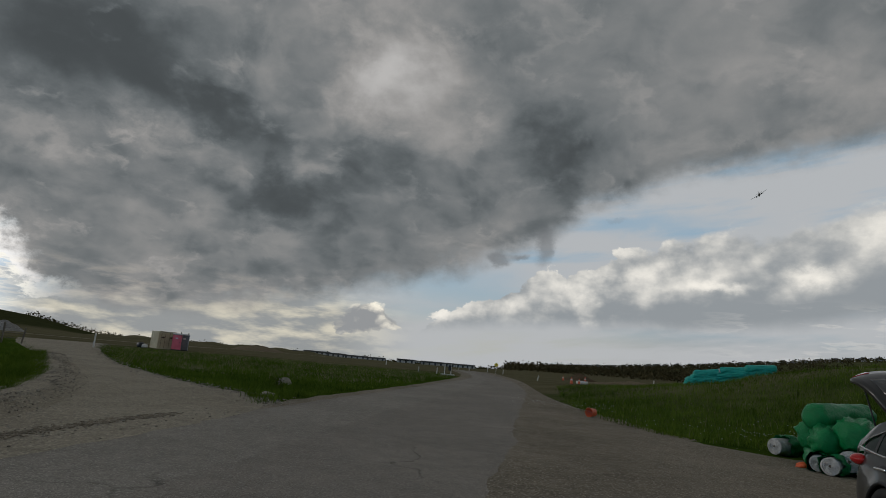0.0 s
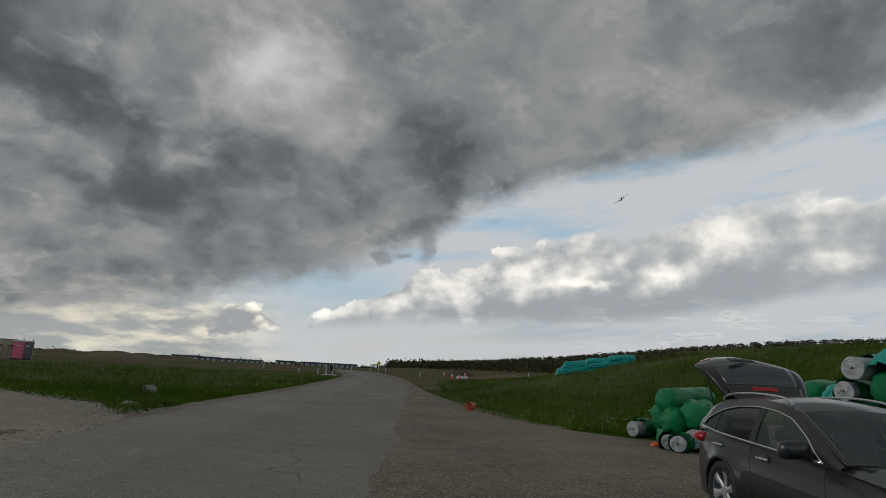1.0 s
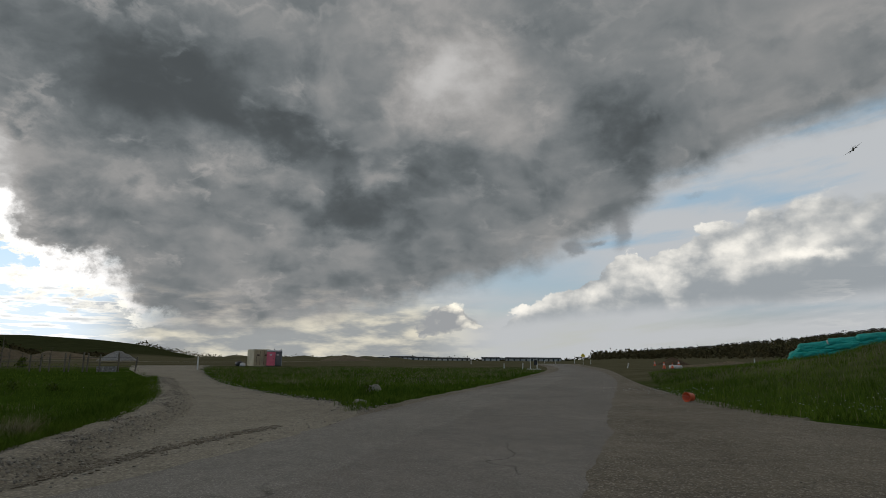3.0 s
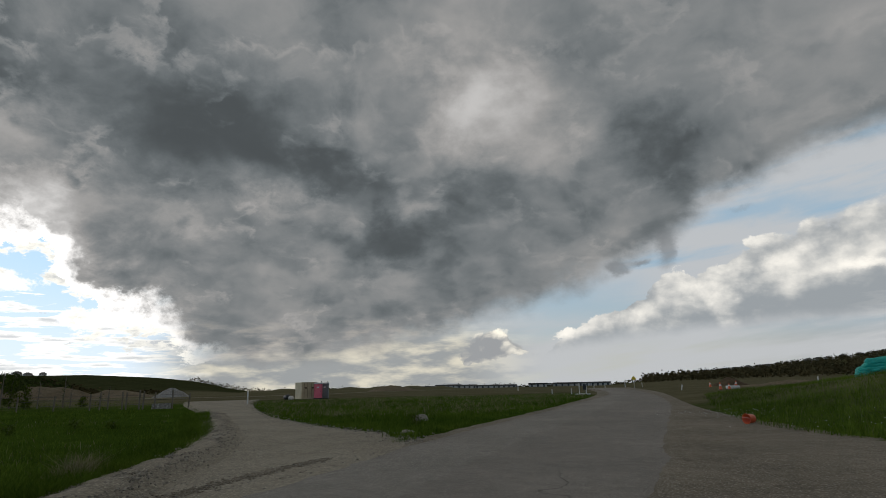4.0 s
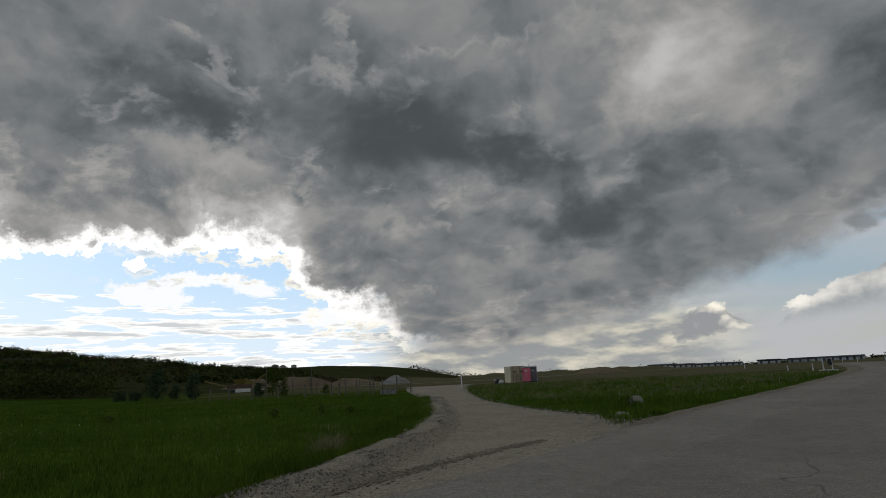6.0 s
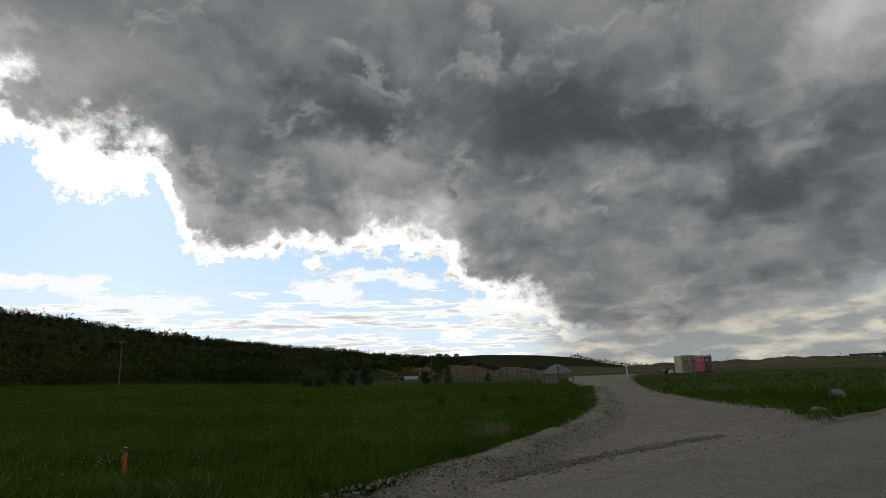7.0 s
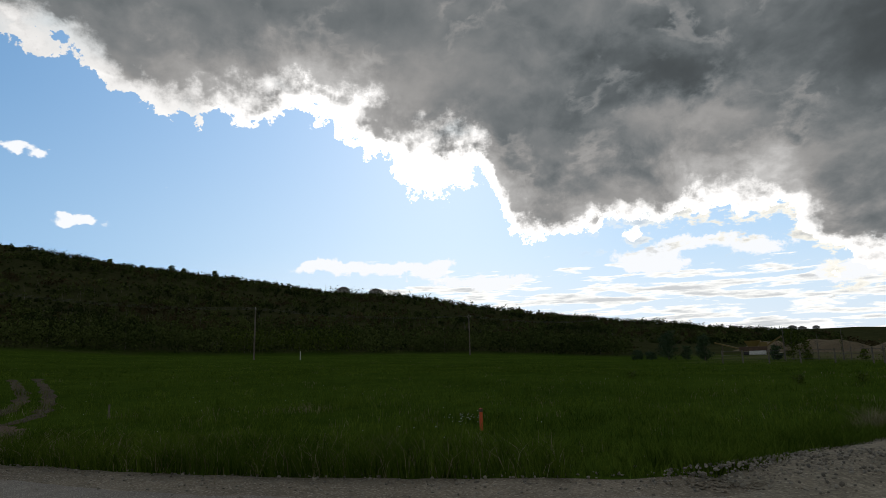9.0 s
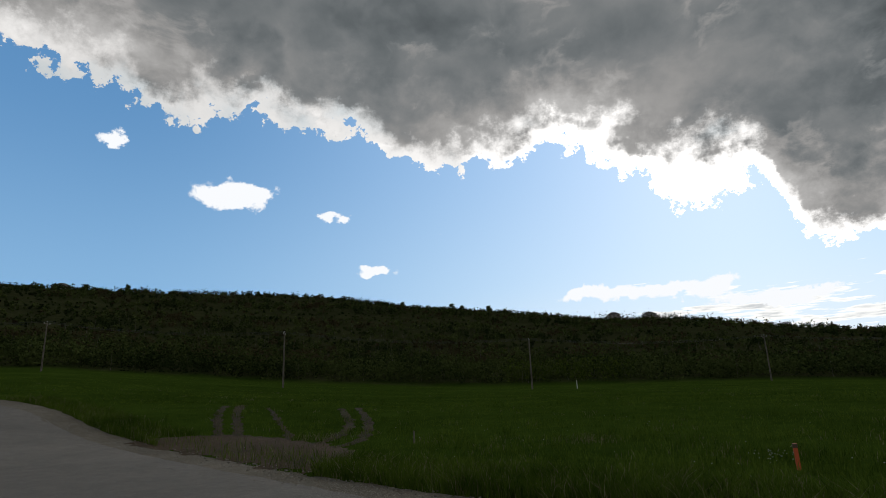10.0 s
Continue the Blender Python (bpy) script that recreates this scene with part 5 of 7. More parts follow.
    for j in range(15):
        z = 0.24 + (0.70 - 0.24) * j / 14
        nose.append([(FRONT + 0.07 * math.sin(math.pi * j / 14) * (1 - q * q * 0.7) + 0.05 * (1 - q * q), q * 0.655, z) for q in [-1 + 2 * i / 20 for i in range(21)]])
    front = grid_mesh("front_bumper", nose, M_PAINT, body_root)
    bm = bmesh.new()
    box(bm, (0.05, 0.85, 0.24), (FRONT + 0.09, 0, 0.54), 0.02)
    part("grille", bm, M_TRIM, front)
    tail = []
    for j in range(13):
        z = 0.26 + (0.86 - 0.26) * j / 12
        tail.append([(REAR - 0.07 * math.sin(math.pi * min(1, j / 9)) * (1 - q * q * 0.6), q * 0.745, z) for q in [-1 + 2 * i / 20 for i in range(21)]])
    grid_mesh("rear_bumper", tail, M_PAINT, body_root)
    # roof and windscreen
    roof = []
    for x in [-0.62 + 1.92 * i / 40 for i in range(41)]:
        w, z = soft(x, edge_y), soft(x, edge_z)
        roof.append([(x, w * q, z + 0.055 * (1 - q * q)) for q in [-1 + 2 * j / 20 for j in range(21)]])
    grid_mesh("roof", roof, M_PAINT, body_root)
    screen = []
    for i in range(17):
        x = 1.30 + 0.88 * i / 16
        w, z = soft(x, edge_y) - 0.015, soft(x, edge_z)
        screen.append([(x + 0.16 * (1 - q * q) * i / 16, w * q, z + 0.055 * (1 - q * q) * (1 - i / 16) + 0.03 * (1 - q * q) * i / 16) for q in [-1 + 2 * j / 20 for j in range(21)]])
    grid_mesh("windscreen", screen, M_GLASS, body_root, "large sloping windscreen glass")
    for s in (-1, 1):
        pillar = [(x, s * soft(x, edge_y), soft(x, edge_z) + 0.004) for x in np.linspace(1.22, 2.22, 12)]
        sweep("front_pillar", pillar, 0.034, M_PAINT, body_root, squash=0.8)
        wiper = [(2.30, s * 0.1 - 0.25, 1.085), (2.24, s * 0.1 + 0.05, 1.11), (2.12, s * 0.1 + 0.42, 1.10)]
        sweep("wiper", smooth_line(wiper, 5), 0.010, M_TRIM, body_root, "black windscreen wiper")
    bm = bmesh.new()
    box(bm, (0.16, 1.45, 0.03), (2.27, 0, 1.035), 0.01)
    part("cowl", bm, M_TRIM, body_root)
    # floor, seats, dashboard
    bm = bmesh.new()
    box(bm, (4.2, 1.5, 0.16), (1.4, 0, 0.36), 0.03)
    part("underbody", bm, M_TRIM, body_root)
    bm = bmesh.new()
    box(bm, (0.45, 1.45, 0.2), (1.95, 0, 0.93), 0.06)
    part("dashboard", bm, M_TRIM, body_root)
    for x, y in ((1.05, 0.36), (1.05, -0.36), (0.05, 0.38), (0.05, -0.38)):
        seat = new("seat")
        seat.parent = body_root
        bm = bmesh.new()
        box(bm, (0.5, 0.5, 0.16), (x, y, 0.62), 0.05)
        part("cushion", bm, M_SEAT, seat)
        bm = bmesh.new()
        box(bm, (0.14, 0.48, 0.62), (x - 0.28, y, 0.98), 0.05, Matrix.Rotation(-0.2, 4, "Y"))
        part("seat_back", bm, M_SEAT, seat)
        bm = bmesh.new()
        box(bm, (0.1, 0.26, 0.17), (x - 0.36, y, 1.33), 0.04, Matrix.Rotation(-0.2, 4, "Y"))
        part("headrest", bm, M_SEAT, seat)
    bm = bmesh.new()
    bmesh.ops.create_uvsphere(bm, u_segments=18, v_segments=6, radius=0.19, matrix=Matrix.Translation((1.62, 0.36, 0.98)) @ Matrix.Rotation(1.1, 4, "Y") @ Matrix.Diagonal((1, 1, 0.12, 1)))
    part("steering_wheel", bm, M_TRIM, body_root)
    # raised tailgate: u from hinge to free end, q across
    gate = new("tailgate")
    gate.parent = body_root
    hx, hz, gx, gz = -0.42, 1.61, -1.44, 2.20

    def panel(u, q, lift=0.0):
        w = 0.60 + 0.14 * math.sin(math.pi * min(u * 0.75, 1)) - 0.10 * max(0, u - 0.75) / 0.25
        bow = 0.17 * math.sin(math.pi * u) + lift
        drop = 0.16 * abs(q) ** 2.4 * u
        n = Vector((0.50, 0, 0.866))
        c = Vector((hx, 0, hz)).lerp(Vector((gx, 0, gz)), u) + n * bow
        return (c.x + drop * 0.55, q * w, c.z - drop)

    def strip(name, u0, u1, q0, q1, lift, mat, label="", thick=0.03):
        nu, nq = 10, 20
        top = [[panel(u0 + (u1 - u0) * i / nu, q0 + (q1 - q0) * j / nq, lift) for j in range(nq + 1)] for i in range(nu + 1)]
        low = [[panel(u0 + (u1 - u0) * i / nu, q0 + (q1 - q0) * j / nq, lift - thick) for j in range(nq + 1)] for i in range(nu + 1)]
        m, cnt = nq + 1, (nu + 1) * (nq + 1)
        verts = [v for row in top for v in row] + [v for row in low for v in row]
        faces = []
        for i in range(nu):
            for j in range(nq):
                f = (i * m + j, i * m + j + 1, (i + 1) * m + j + 1, (i + 1) * m + j)
                faces += [f, tuple(cnt + q for q in f[::-1])]
        rim = [j for j in range(m)] + [i * m + nq for i in range(1, nu + 1)] + [nu * m + j for j in range(nq - 1, -1, -1)] + [i * m for i in range(nu - 1, 0, -1)]
        for a, b in zip(rim, rim[1:] + rim[:1]):
            faces.append((b, a, cnt + a, cnt + b))
        return mesh_of(name, verts, faces, mat, gate, label, True)

    strip("gate_panel", 0.0, 1.0, -1, 1, 0.0, M_PAINT, "grey metallic tailgate panel", 0.06)
    strip("rear_window", 0.16, 0.56, -0.80, 0.80, 0.010, M_GATE_GLASS, "dark tinted rear window with sky grey in its colour")
    strip("spoiler", -0.06, 0.12, -0.86, 0.86, 0.035, M_PAINT)
    strip("brake_lamp", 0.05, 0.10, -0.30, 0.30, 0.043, M_LAMP_RED, "red high brake lamp", 0.012)
    for s in (-1, 1):
        strip("gate_lamp", 0.84, 0.95, min(s * 0.62, s * 0.97), max(s * 0.62, s * 0.97), 0.012, M_LAMP_RED, "red and clear gate lamp")
        strip("gate_lamp_clear", 0.95, 0.985, min(s * 0.62, s * 0.97), max(s * 0.62, s * 0.97), 0.012, M_LAMP_CLEAR)
        sweep("gas_strut", [(-0.72, s * 0.60, 1.30), (-1.0, s * 0.60, 1.90)], 0.011, M_TRIM, gate, "black gas strut")
    # raised black strip, its colour standing in for shade in the plate recess
    strip("number_recess_shade", 0.66, 0.80, -0.26, 0.26, 0.008, M_TRIM, "dark strip for the shade in the recess")
    sweep("rear_wiper", [panel(0.60, 0.06, 0.03), panel(0.50, -0.2, 0.035), panel(0.44, -0.5, 0.03)], 0.014, M_TRIM, gate, "black rear wiper")
    body_root.matrix_world = Matrix.Translation((6.23, 7.03, 0.02)) @ Matrix.Rotation(math.atan2(-0.987, -0.158), 4, "Z")
    return tagged(body_root, "dark grey metallic SUV parked on gravel with its tailgate open", "car")


car()


# ---- plastic-wrapped fabric rolls ----
def wrap_material(name, dark, light):
    m, k, s = material(name)
    p = k.add("ShaderNodeNewGeometry").outputs["Position"]
    a, b = k.noise(p, 2.6, 5.0, 0.6, 1.6), k.noise(p, 11.0, 5.0, 0.65, 2.0)
    k.link(k.mix(k.total(k.mul(a, 0.6), k.mul(b, 0.4)), dark, light), s.inputs["Base Color"])
    k.link(k.math("MULTIPLY_ADD", b, 0.25, 0.22), s.inputs["Roughness"])
    s.inputs["Specular IOR Level"].default_value = 0.30
    n = k.add("ShaderNodeBump")
    n.inputs["Strength"].default_value, n.inputs["Distance"].default_value = 0.9, 0.05
    k.link(k.total(a, k.mul(b, 0.6)), n.inputs["Height"])
    k.link(n.outputs[0], s.inputs["Normal"])
    return m


M_GREEN = wrap_material("green_plastic_wrap", (0.0008, 0.075, 0.022), (0.002, 0.30, 0.085))
M_TEAL = wrap_material("turquoise_plastic_wrap", (0.004, 0.18, 0.145), (0.020, 0.48, 0.39))
M_FABRIC = mottled("white_fabric_roll", (0.26, 0.25, 0.235), (0.60, 0.59, 0.56), 7.0, 30.0, 0.85, 0.01)
M_CORE = plain("brown_card_core", (0.10, 0.075, 0.05), 0.9)
M_ORANGE = plain("orange_plastic", (0.62, 0.10, 0.025), 0.5)


def roll(at, yaw, length=2.6, radius=0.27, wrap=M_GREEN, bare=0.35, pitch=0.0, seed=0, puff=0.13, label="", group="", parts_end=True):
    """A white fabric roll lying in a loose plastic sleeve, its bare end at the near side; at: centre of that end's foot."""
    rnd = random.Random(seed)
    thing = new("fabric_roll")
    if bare > 0:
        bm = bmesh.new()
        tube(bm, (0, 0, radius), (0, length * 0.9, radius), radius * 0.94, n=28, caps=False)
        part("white_roll", bm, M_FABRIC, thing, "white fabric wound on a core", True)
        for q in range(4):
            bm = bmesh.new()
            r0, r1 = radius * (0.94 - 0.21 * q), radius * (0.94 - 0.21 * (q + 1)) + 0.004
            ring = []
            for i in range(28):
                t = 2 * math.pi * i / 28
                c, s_ = math.cos(t), math.sin(t)
                wob = 0.012 * math.sin(3 * t + seed + q)
                ring.append([bm.verts.new((c * r0, 0.0 + wob, radius + s_ * r0)), bm.verts.new((c * r1, -0.012 + wob, radius + s_ * r1)), bm.verts.new((c * r1, 0.03, radius + s_ * r1))])
            for i in range(28):
                a, b = ring[i], ring[(i + 1) % 28]
                bm.faces.new((a[0], b[0], b[1], a[1]))
                bm.faces.new((a[1], b[1], b[2], a[2]))
            part("fabric_layer", bm, M_FABRIC, thing)
        bm = bmesh.new()
        tube(bm, (0, -0.005, radius), (0, 0.05, radius), radius * 0.16, n=14)
        part("core", bm, M_CORE, thing, "dark hollow core")
    # crumpled sleeve
    n, m = 40, 36
    verts, faces = [], []
    y0 = bare
    for i in range(n + 1):
        u = i / n
        y = y0 + (length - y0) * u
        mouth = 1.0 + (0.10 * (1 - u * 5) if u < 0.2 and bare > 0 else 0)
        shut = 1.0
        if u > 0.9:
            shut = 1 - 0.55 * ((u - 0.9) / 0.1) ** 2
        if bare <= 0 and u < 0.1:
            shut = 1 - 0.5 * ((0.1 - u) / 0.1) ** 2
        for j in range(m):
            t = 2 * math.pi * j / m
            w = noise.noise((math.cos(t) * 1.6 + seed * 3.1, math.sin(t) * 1.6, y * 1.9)) + 0.55 * noise.noise((math.cos(t) * 4 + seed, math.sin(t) * 4, y * 3.5)) + 0.35 * abs(noise.noise((math.cos(t) * 9 + seed, math.sin(t) * 9, y * 4.0)))
            r = radius * mouth * shut * (1.04 + puff * 2.2 * w) + 0.02
            z = radius + math.sin(t) * r
            torn = 0.55 * radius * (noise.noise((math.cos(t) * 1.5, math.sin(t) * 1.5, seed)) + 0.5 * noise.noise((math.cos(t) * 4, math.sin(t) * 4, seed))) * max(0.0, 1 - u * 4) if bare > 0 else 0.0
            verts.append((math.cos(t) * r * 1.04, y + torn + 0.05 * w, max(z, 0.012)))
    for i in range(n):
        for j in range(m):
            k = (j + 1) % m
            faces.append((i * m + j, i * m + k, (i + 1) * m + k, (i + 1) * m + j))
    faces.append(tuple(n * m + j for j in range(m)))
    if bare <= 0:
        faces.append(tuple(j for j in range(m))[::-1])
    mesh_of("plastic_sleeve", verts, faces, wrap, thing, smooth=True)
    thing.matrix_world = Matrix.Translation(at) @ Matrix.Rotation(radians(yaw), 4, "Z") @ Matrix.Rotation(radians(pitch), 4, "X")
    return tagged(thing, label or "white fabric roll in crumpled green plastic on the gravel", "fabric roll", group)


def spot(az, el, r):
    """The point at a heading and a height angle from the eye, r metres off."""
    x, y = polar(az, r)
    return x, y, EYE[2] + math.tan(radians(el)) * r


GREENS = "green wrapped rolls"
# heading of end, distance, height of foot, yaw, length, radius, bare end, pitch
for i, (a, r, z, yaw, ln, rad, bare, pit) in enumerate([
        (-29.25, 19.6, 0.02, -70, 2.6, 0.24, 0.30, 0), (-33.05, 16.4, 0.02, -52, 2.7, 0.21, 0.06, 0), (-32.3, 16.8, 0.02, -30, 2.6, 0.20, 0.04, 0),
        (-34.35, 16.8, 0.10, -50, 2.6, 0.25, 0.10, 0), (-31.7, 18.4, 0.40, -48, 2.3, 0.34, 0.0, 0), (-32.8, 17.2, 0.38, -36, 2.4, 0.30, 0.0, 4),
        (-35.0, 16.9, 0.55, -34, 2.5, 0.33, 0.0, 0), (-36.4, 16.3, 0.05, -36, 2.6, 0.27, 0.0, 0), (-38.0, 16.4, 0.02, -40, 2.6, 0.30, 0.0, 0),
        (-37.2, 16.5, 0.55, -40, 2.5, 0.30, 0.0, 0)]):
    x, y = polar(a, r)
    roll((x, y, z + float(land(x, y))), yaw, ln, rad, M_GREEN, bare, pit, i + 1, 0.15 if bare else 0.22, group=GREENS)
x, y = polar(-31.9, 18.0)
roll((x, y, 0.90 + float(land(x, y))), -64, 2.4, 0.32, M_GREEN, 0.0, 2, 31, 0.06, "taut green plastic wrapped roll lying across the pile", GREENS)

# turquoise heap up the slope behind the car
TEALS = "turquoise wrapped rolls"
for i, (a, r, el, yaw, ln, rad, bare, wrap) in enumerate([
        (-46.3, 17.2, 0.75, -78, 2.8, 0.29, 0.60, M_TEAL), (-45.6, 17.5, -0.95, -76, 2.8, 0.25, 0.10, M_GREEN), (-43.3, 19.5, -1.2, -70, 3.0, 0.30, 0.0, M_GREEN),
        (-48.4, 17.0, -0.9, -55, 2.8, 0.34, 0.0, M_GREEN), (-50.4, 16.6, -0.8, -55, 2.8, 0.38, 0.0, M_GREEN), (-52.5, 16.2, -0.8, -55, 2.8, 0.36, 0.0, M_GREEN),
        (-49.3, 17.6, 1.0, -58, 2.8, 0.33, 0.0, M_TEAL), (-51.4, 17.2, 1.0, -58, 2.8, 0.35, 0.0, M_TEAL), (-54.0, 16.8, 0.9, -58, 2.8, 0.35, 0.0, M_TEAL),
        (-44.9, 18.4, -1.6, -62, 2.8, 0.30, 0.0, M_TEAL)]):
    x, y, z = spot(a, el, r)
    roll((x, y, max(z, float(land(x, y)) + 0.01)), yaw, ln, rad, wrap, bare, 0, 50 + i, 0.09, "white roll in torn turquoise and green plastic on the grass slope", TEALS)


def sheet(at, size, seed, mat):
    """A loose, draped piece of torn plastic."""
    n = 14
    rows = []
    for i in range(n + 1):
        row = []
        for j in range(n + 1):
            u, v = i / n - 0.5, j / n - 0.5
            w = noise.noise((u * 4 + seed, v * 4, seed)) * 0.22 + noise.noise((u * 9, v * 9, seed)) * 0.08
            row.append((u * size, v * size * 0.7 + w * 0.5, -0.9 * (u * u + v * v) * size + w * 0.7))
        rows.append(row)
    ob = mesh_of("plastic_sheet", [v for r in rows for v in r], [(i * (n + 1) + j, i * (n + 1) + j + 1, (i + 1) * (n + 1) + j + 1, (i + 1) * (n + 1) + j) for i in range(n) for j in range(n)], mat, smooth=True)
    ob.modifiers.new("thickness", "SOLIDIFY").thickness = 0.006
    ob.matrix_world = Matrix.Translation(at)
    return tagged(ob, "loose torn turquoise plastic draped over the rolls", "plastic sheet")


for i, (a, r, el, size) in enumerate([(-49.6, 17.4, 3.3, 1.5), (-51.6, 16.9, 3.3, 1.5)]):
    sheet(spot(a, el, r), size, i + 3, M_TEAL)

# far turquoise stack on the mound
seed_ = 100
for level in range(5):
    for q in range(3):
        for deep in range(2):
            a = -21.9 - 0.30 * level - 2.1 * q + random.uniform(-0.2, 0.2)
            x, y = polar(a, 46.0 + 0.5 * deep)
            z = 1.8 + 46 * math.tan(radians(-0.80 + 0.34 * level + 0.34 * q + random.uniform(-0.04, 0.04)))
            if z > float(land(x, y)) - 0.25:
                roll((x, y, z), -112 + random.uniform(-5, 5), 2.0, 0.24, M_TEAL, 0.06 if (level, q) == (4, 1) else 0.0, 6, seed_, 0.13, "turquoise plastic wrapped roll in a far stack", "far stack of rolls")
            seed_ += 1


def pail():
    thing = new("pail")
    bm = bmesh.new()
    rings = []
    for r, y in ((0.13, 0.36), (0.165, 0.35), (0.185, 0.02), (0.20, 0.0), (0.178, 0.0), (0.155, 0.33)):
        rings.append([bm.verts.new((math.cos(t) * r, y, 0.19 + math.sin(t) * r)) for t in [2 * math.pi * i / 24 for i in range(24)]])
    for a, b in zip(rings, rings[1:]):
        for i in range(24):
            bm.faces.new((a[i], a[(i + 1) % 24], b[(i + 1) % 24], b[i]))
    bm.faces.new(rings[0])
    bm.faces.new(rings[-1])
    part("bucket", bm, M_ORANGE, thing, smooth=True)
    sweep("bail", [(0.2 * math.cos(t), -0.02 - 0.13 * math.sin(t), 0.19 + 0.07 * math.sin(t)) for t in [math.pi * i / 10 for i in range(11)]], 0.006, M_CHROME, thing, "wire bail")
    x, y = polar(-14.1, 26.2)
    thing.matrix_world = Matrix.Translation((x, y, float(land(x, y)) + 0.02)) @ Matrix.Rotation(radians(-50), 4, "Z")
    tagged(thing, "orange-red plastic pail lying at the grass edge", "pail")


pail()


def rag():
    bm = bmesh.new()
    bmesh.ops.create_icosphere(bm, subdivisions=3, radius=1.0)
    for w in bm.verts:
        w.co *= 1 + 0.5 * noise.noise(w.co * 2.3)
        w.co = Vector((w.co.x * 0.17, w.co.y * 0.12, max(w.co.z, -0.3) * 0.09))
    ob = part("orange_rag", bm, M_ORANGE, None, smooth=True)
    x, y = polar(-31.3, 17.4)
    ob.location = (x, y, 0.05)
    tagged(ob, "small crumpled orange rag on the gravel", "rag")


rag()


# ---- poles, posts, container, cabins, machine ----
M_POLE = mottled("weathered_pole_wood", (0.081, 0.0684, 0.054), (0.198, 0.171, 0.1404), 1.5, 25.0, 0.9)
M_WHITE = mottled("weathered_white_paint", (0.45, 0.44, 0.42), (0.72, 0.71, 0.68), 3.0, 30.0, 0.6)
M_WIRE = plain("grey_cable", (0.05, 0.05, 0.05), 0.6)
M_POST = mottled("grey_wood_post", (0.08, 0.07, 0.055), (0.20, 0.175, 0.14), 2.0, 20.0, 0.9)
M_BEIGE = mottled("beige_container_paint", (0.36, 0.31, 0.20), (0.52, 0.46, 0.31), 0.8, 12.0, 0.55)
M_PINK = mottled("pink_moulded_plastic", (0.62, 0.11, 0.17), (0.78, 0.18, 0.25), 1.2, 9.0, 0.5)
M_GREYCABIN = mottled("slate_grey_plastic", (0.10, 0.12, 0.14), (0.17, 0.19, 0.21), 1.2, 9.0, 0.5)
M_CABINWHITE = plain("translucent_white_roof", (0.62, 0.62, 0.63), 0.5)
M_YELLOW = mottled("worn_yellow_paint", (0.12, 0.084, 0.018), (0.204, 0.15, 0.036), 2.0, 15.0, 0.6)
M_RUST = mottled("rusty_steel", (0.05, 0.035, 0.025), (0.13, 0.08, 0.05), 2.0, 15.0, 0.8)
M_HEAP = gravelly("grey_crushed_stone", (0.16, 0.155, 0.145), (0.27, 0.26, 0.245), (0.36, 0.35, 0.33), 0.3, 8.0, 0.05)
M_SAND = gravelly("tan_earth", (0.105, 0.082, 0.052), (0.19, 0.150, 0.098), (0.22, 0.18, 0.125), 0.12, 6.0, 0.06)


def utility_pole(az, r, height, turn):
    x, y = polar(az, r)
    thing = new("utility_pole")
    bm = bmesh.new()
    tube(bm, (0, 0, -0.3), (0, 0, height), 0.17, 0.11, 12)
    part("pole", bm, M_POLE, thing)
    bm = bmesh.new()
    box(bm, (2.2, 0.12, 0.14), (0, 0, height - 0.35), 0.02)
    part("crossarm", bm, M_POLE, thing)
    tips = []
    for s in (-1.0, 0.0, 1.0):
        bm = bmesh.new()
        z0 = height - 0.28 if s else height
        tube(bm, (s, 0, z0), (s, 0, z0 + 0.22), 0.05, 0.035, 10)
        part("insulator", bm, M_WHITE, thing, "pale insulator")
        tips.append((s, 0, z0 + 0.2))
    m = Matrix.Translation((x, y, float(land(x, y)))) @ Matrix.Rotation(radians(turn), 4, "Z")
    thing.matrix_world = m
    tagged(thing, "weathered wooden utility pole with a crossarm at the hill foot", "utility pole", "row of poles")
    return [m @ Vector(t) for t in tips]


ROW = [utility_pole(77.05, 145, 9.6, 12), utility_pole(97.6, 114, 9.5, 12), utility_pole(121.3, 106, 9.5, 20), utility_pole(140.5, 139, 9.6, 20)]
ends = [[p + (ROW[0][i] - ROW[1][i]) for i, p in enumerate(ROW[0])]] + ROW + [[p + (ROW[3][i] - ROW[2][i]) for i, p in enumerate(ROW[3])]]
for a, b in zip(ends, ends[1:]):
    for p, q in zip(a, b):
        pts = [p.lerp(q, t) - Vector((0, 0, 1.1 * 4 * t * (1 - t))) for t in [i / 14 for i in range(15)]]
        tagged(sweep("power_cable", pts, 0.013, M_WIRE, None, n=5), "thin sagging power cable between the poles", "cable", "power cables")


def post(name, az, r, height, w, mat, label, category="post", group="", lean=0.0, cap=None):
    x, y = polar(az, r)
    thing = new(name)
    bm = bmesh.new()
    box(bm, (w, w, height + 0.15), (0, 0, height / 2 - 0.075), w * 0.15)
    part("stake" if name != "stake" else "shaft", bm, mat, thing)
    if cap:
        bm = bmesh.new()
        box(bm, (w * 1.12, w * 1.12, height * 0.16), (0, 0, height * 0.9), w * 0.1)
        part("band", bm, cap, thing, "darker band round the top")
    thing.matrix_world = Matrix.Translation((x, y, float(land(x, y)))) @ Matrix.Rotation(radians(lean), 4, "Y")
    return tagged(thing, label, category, group)


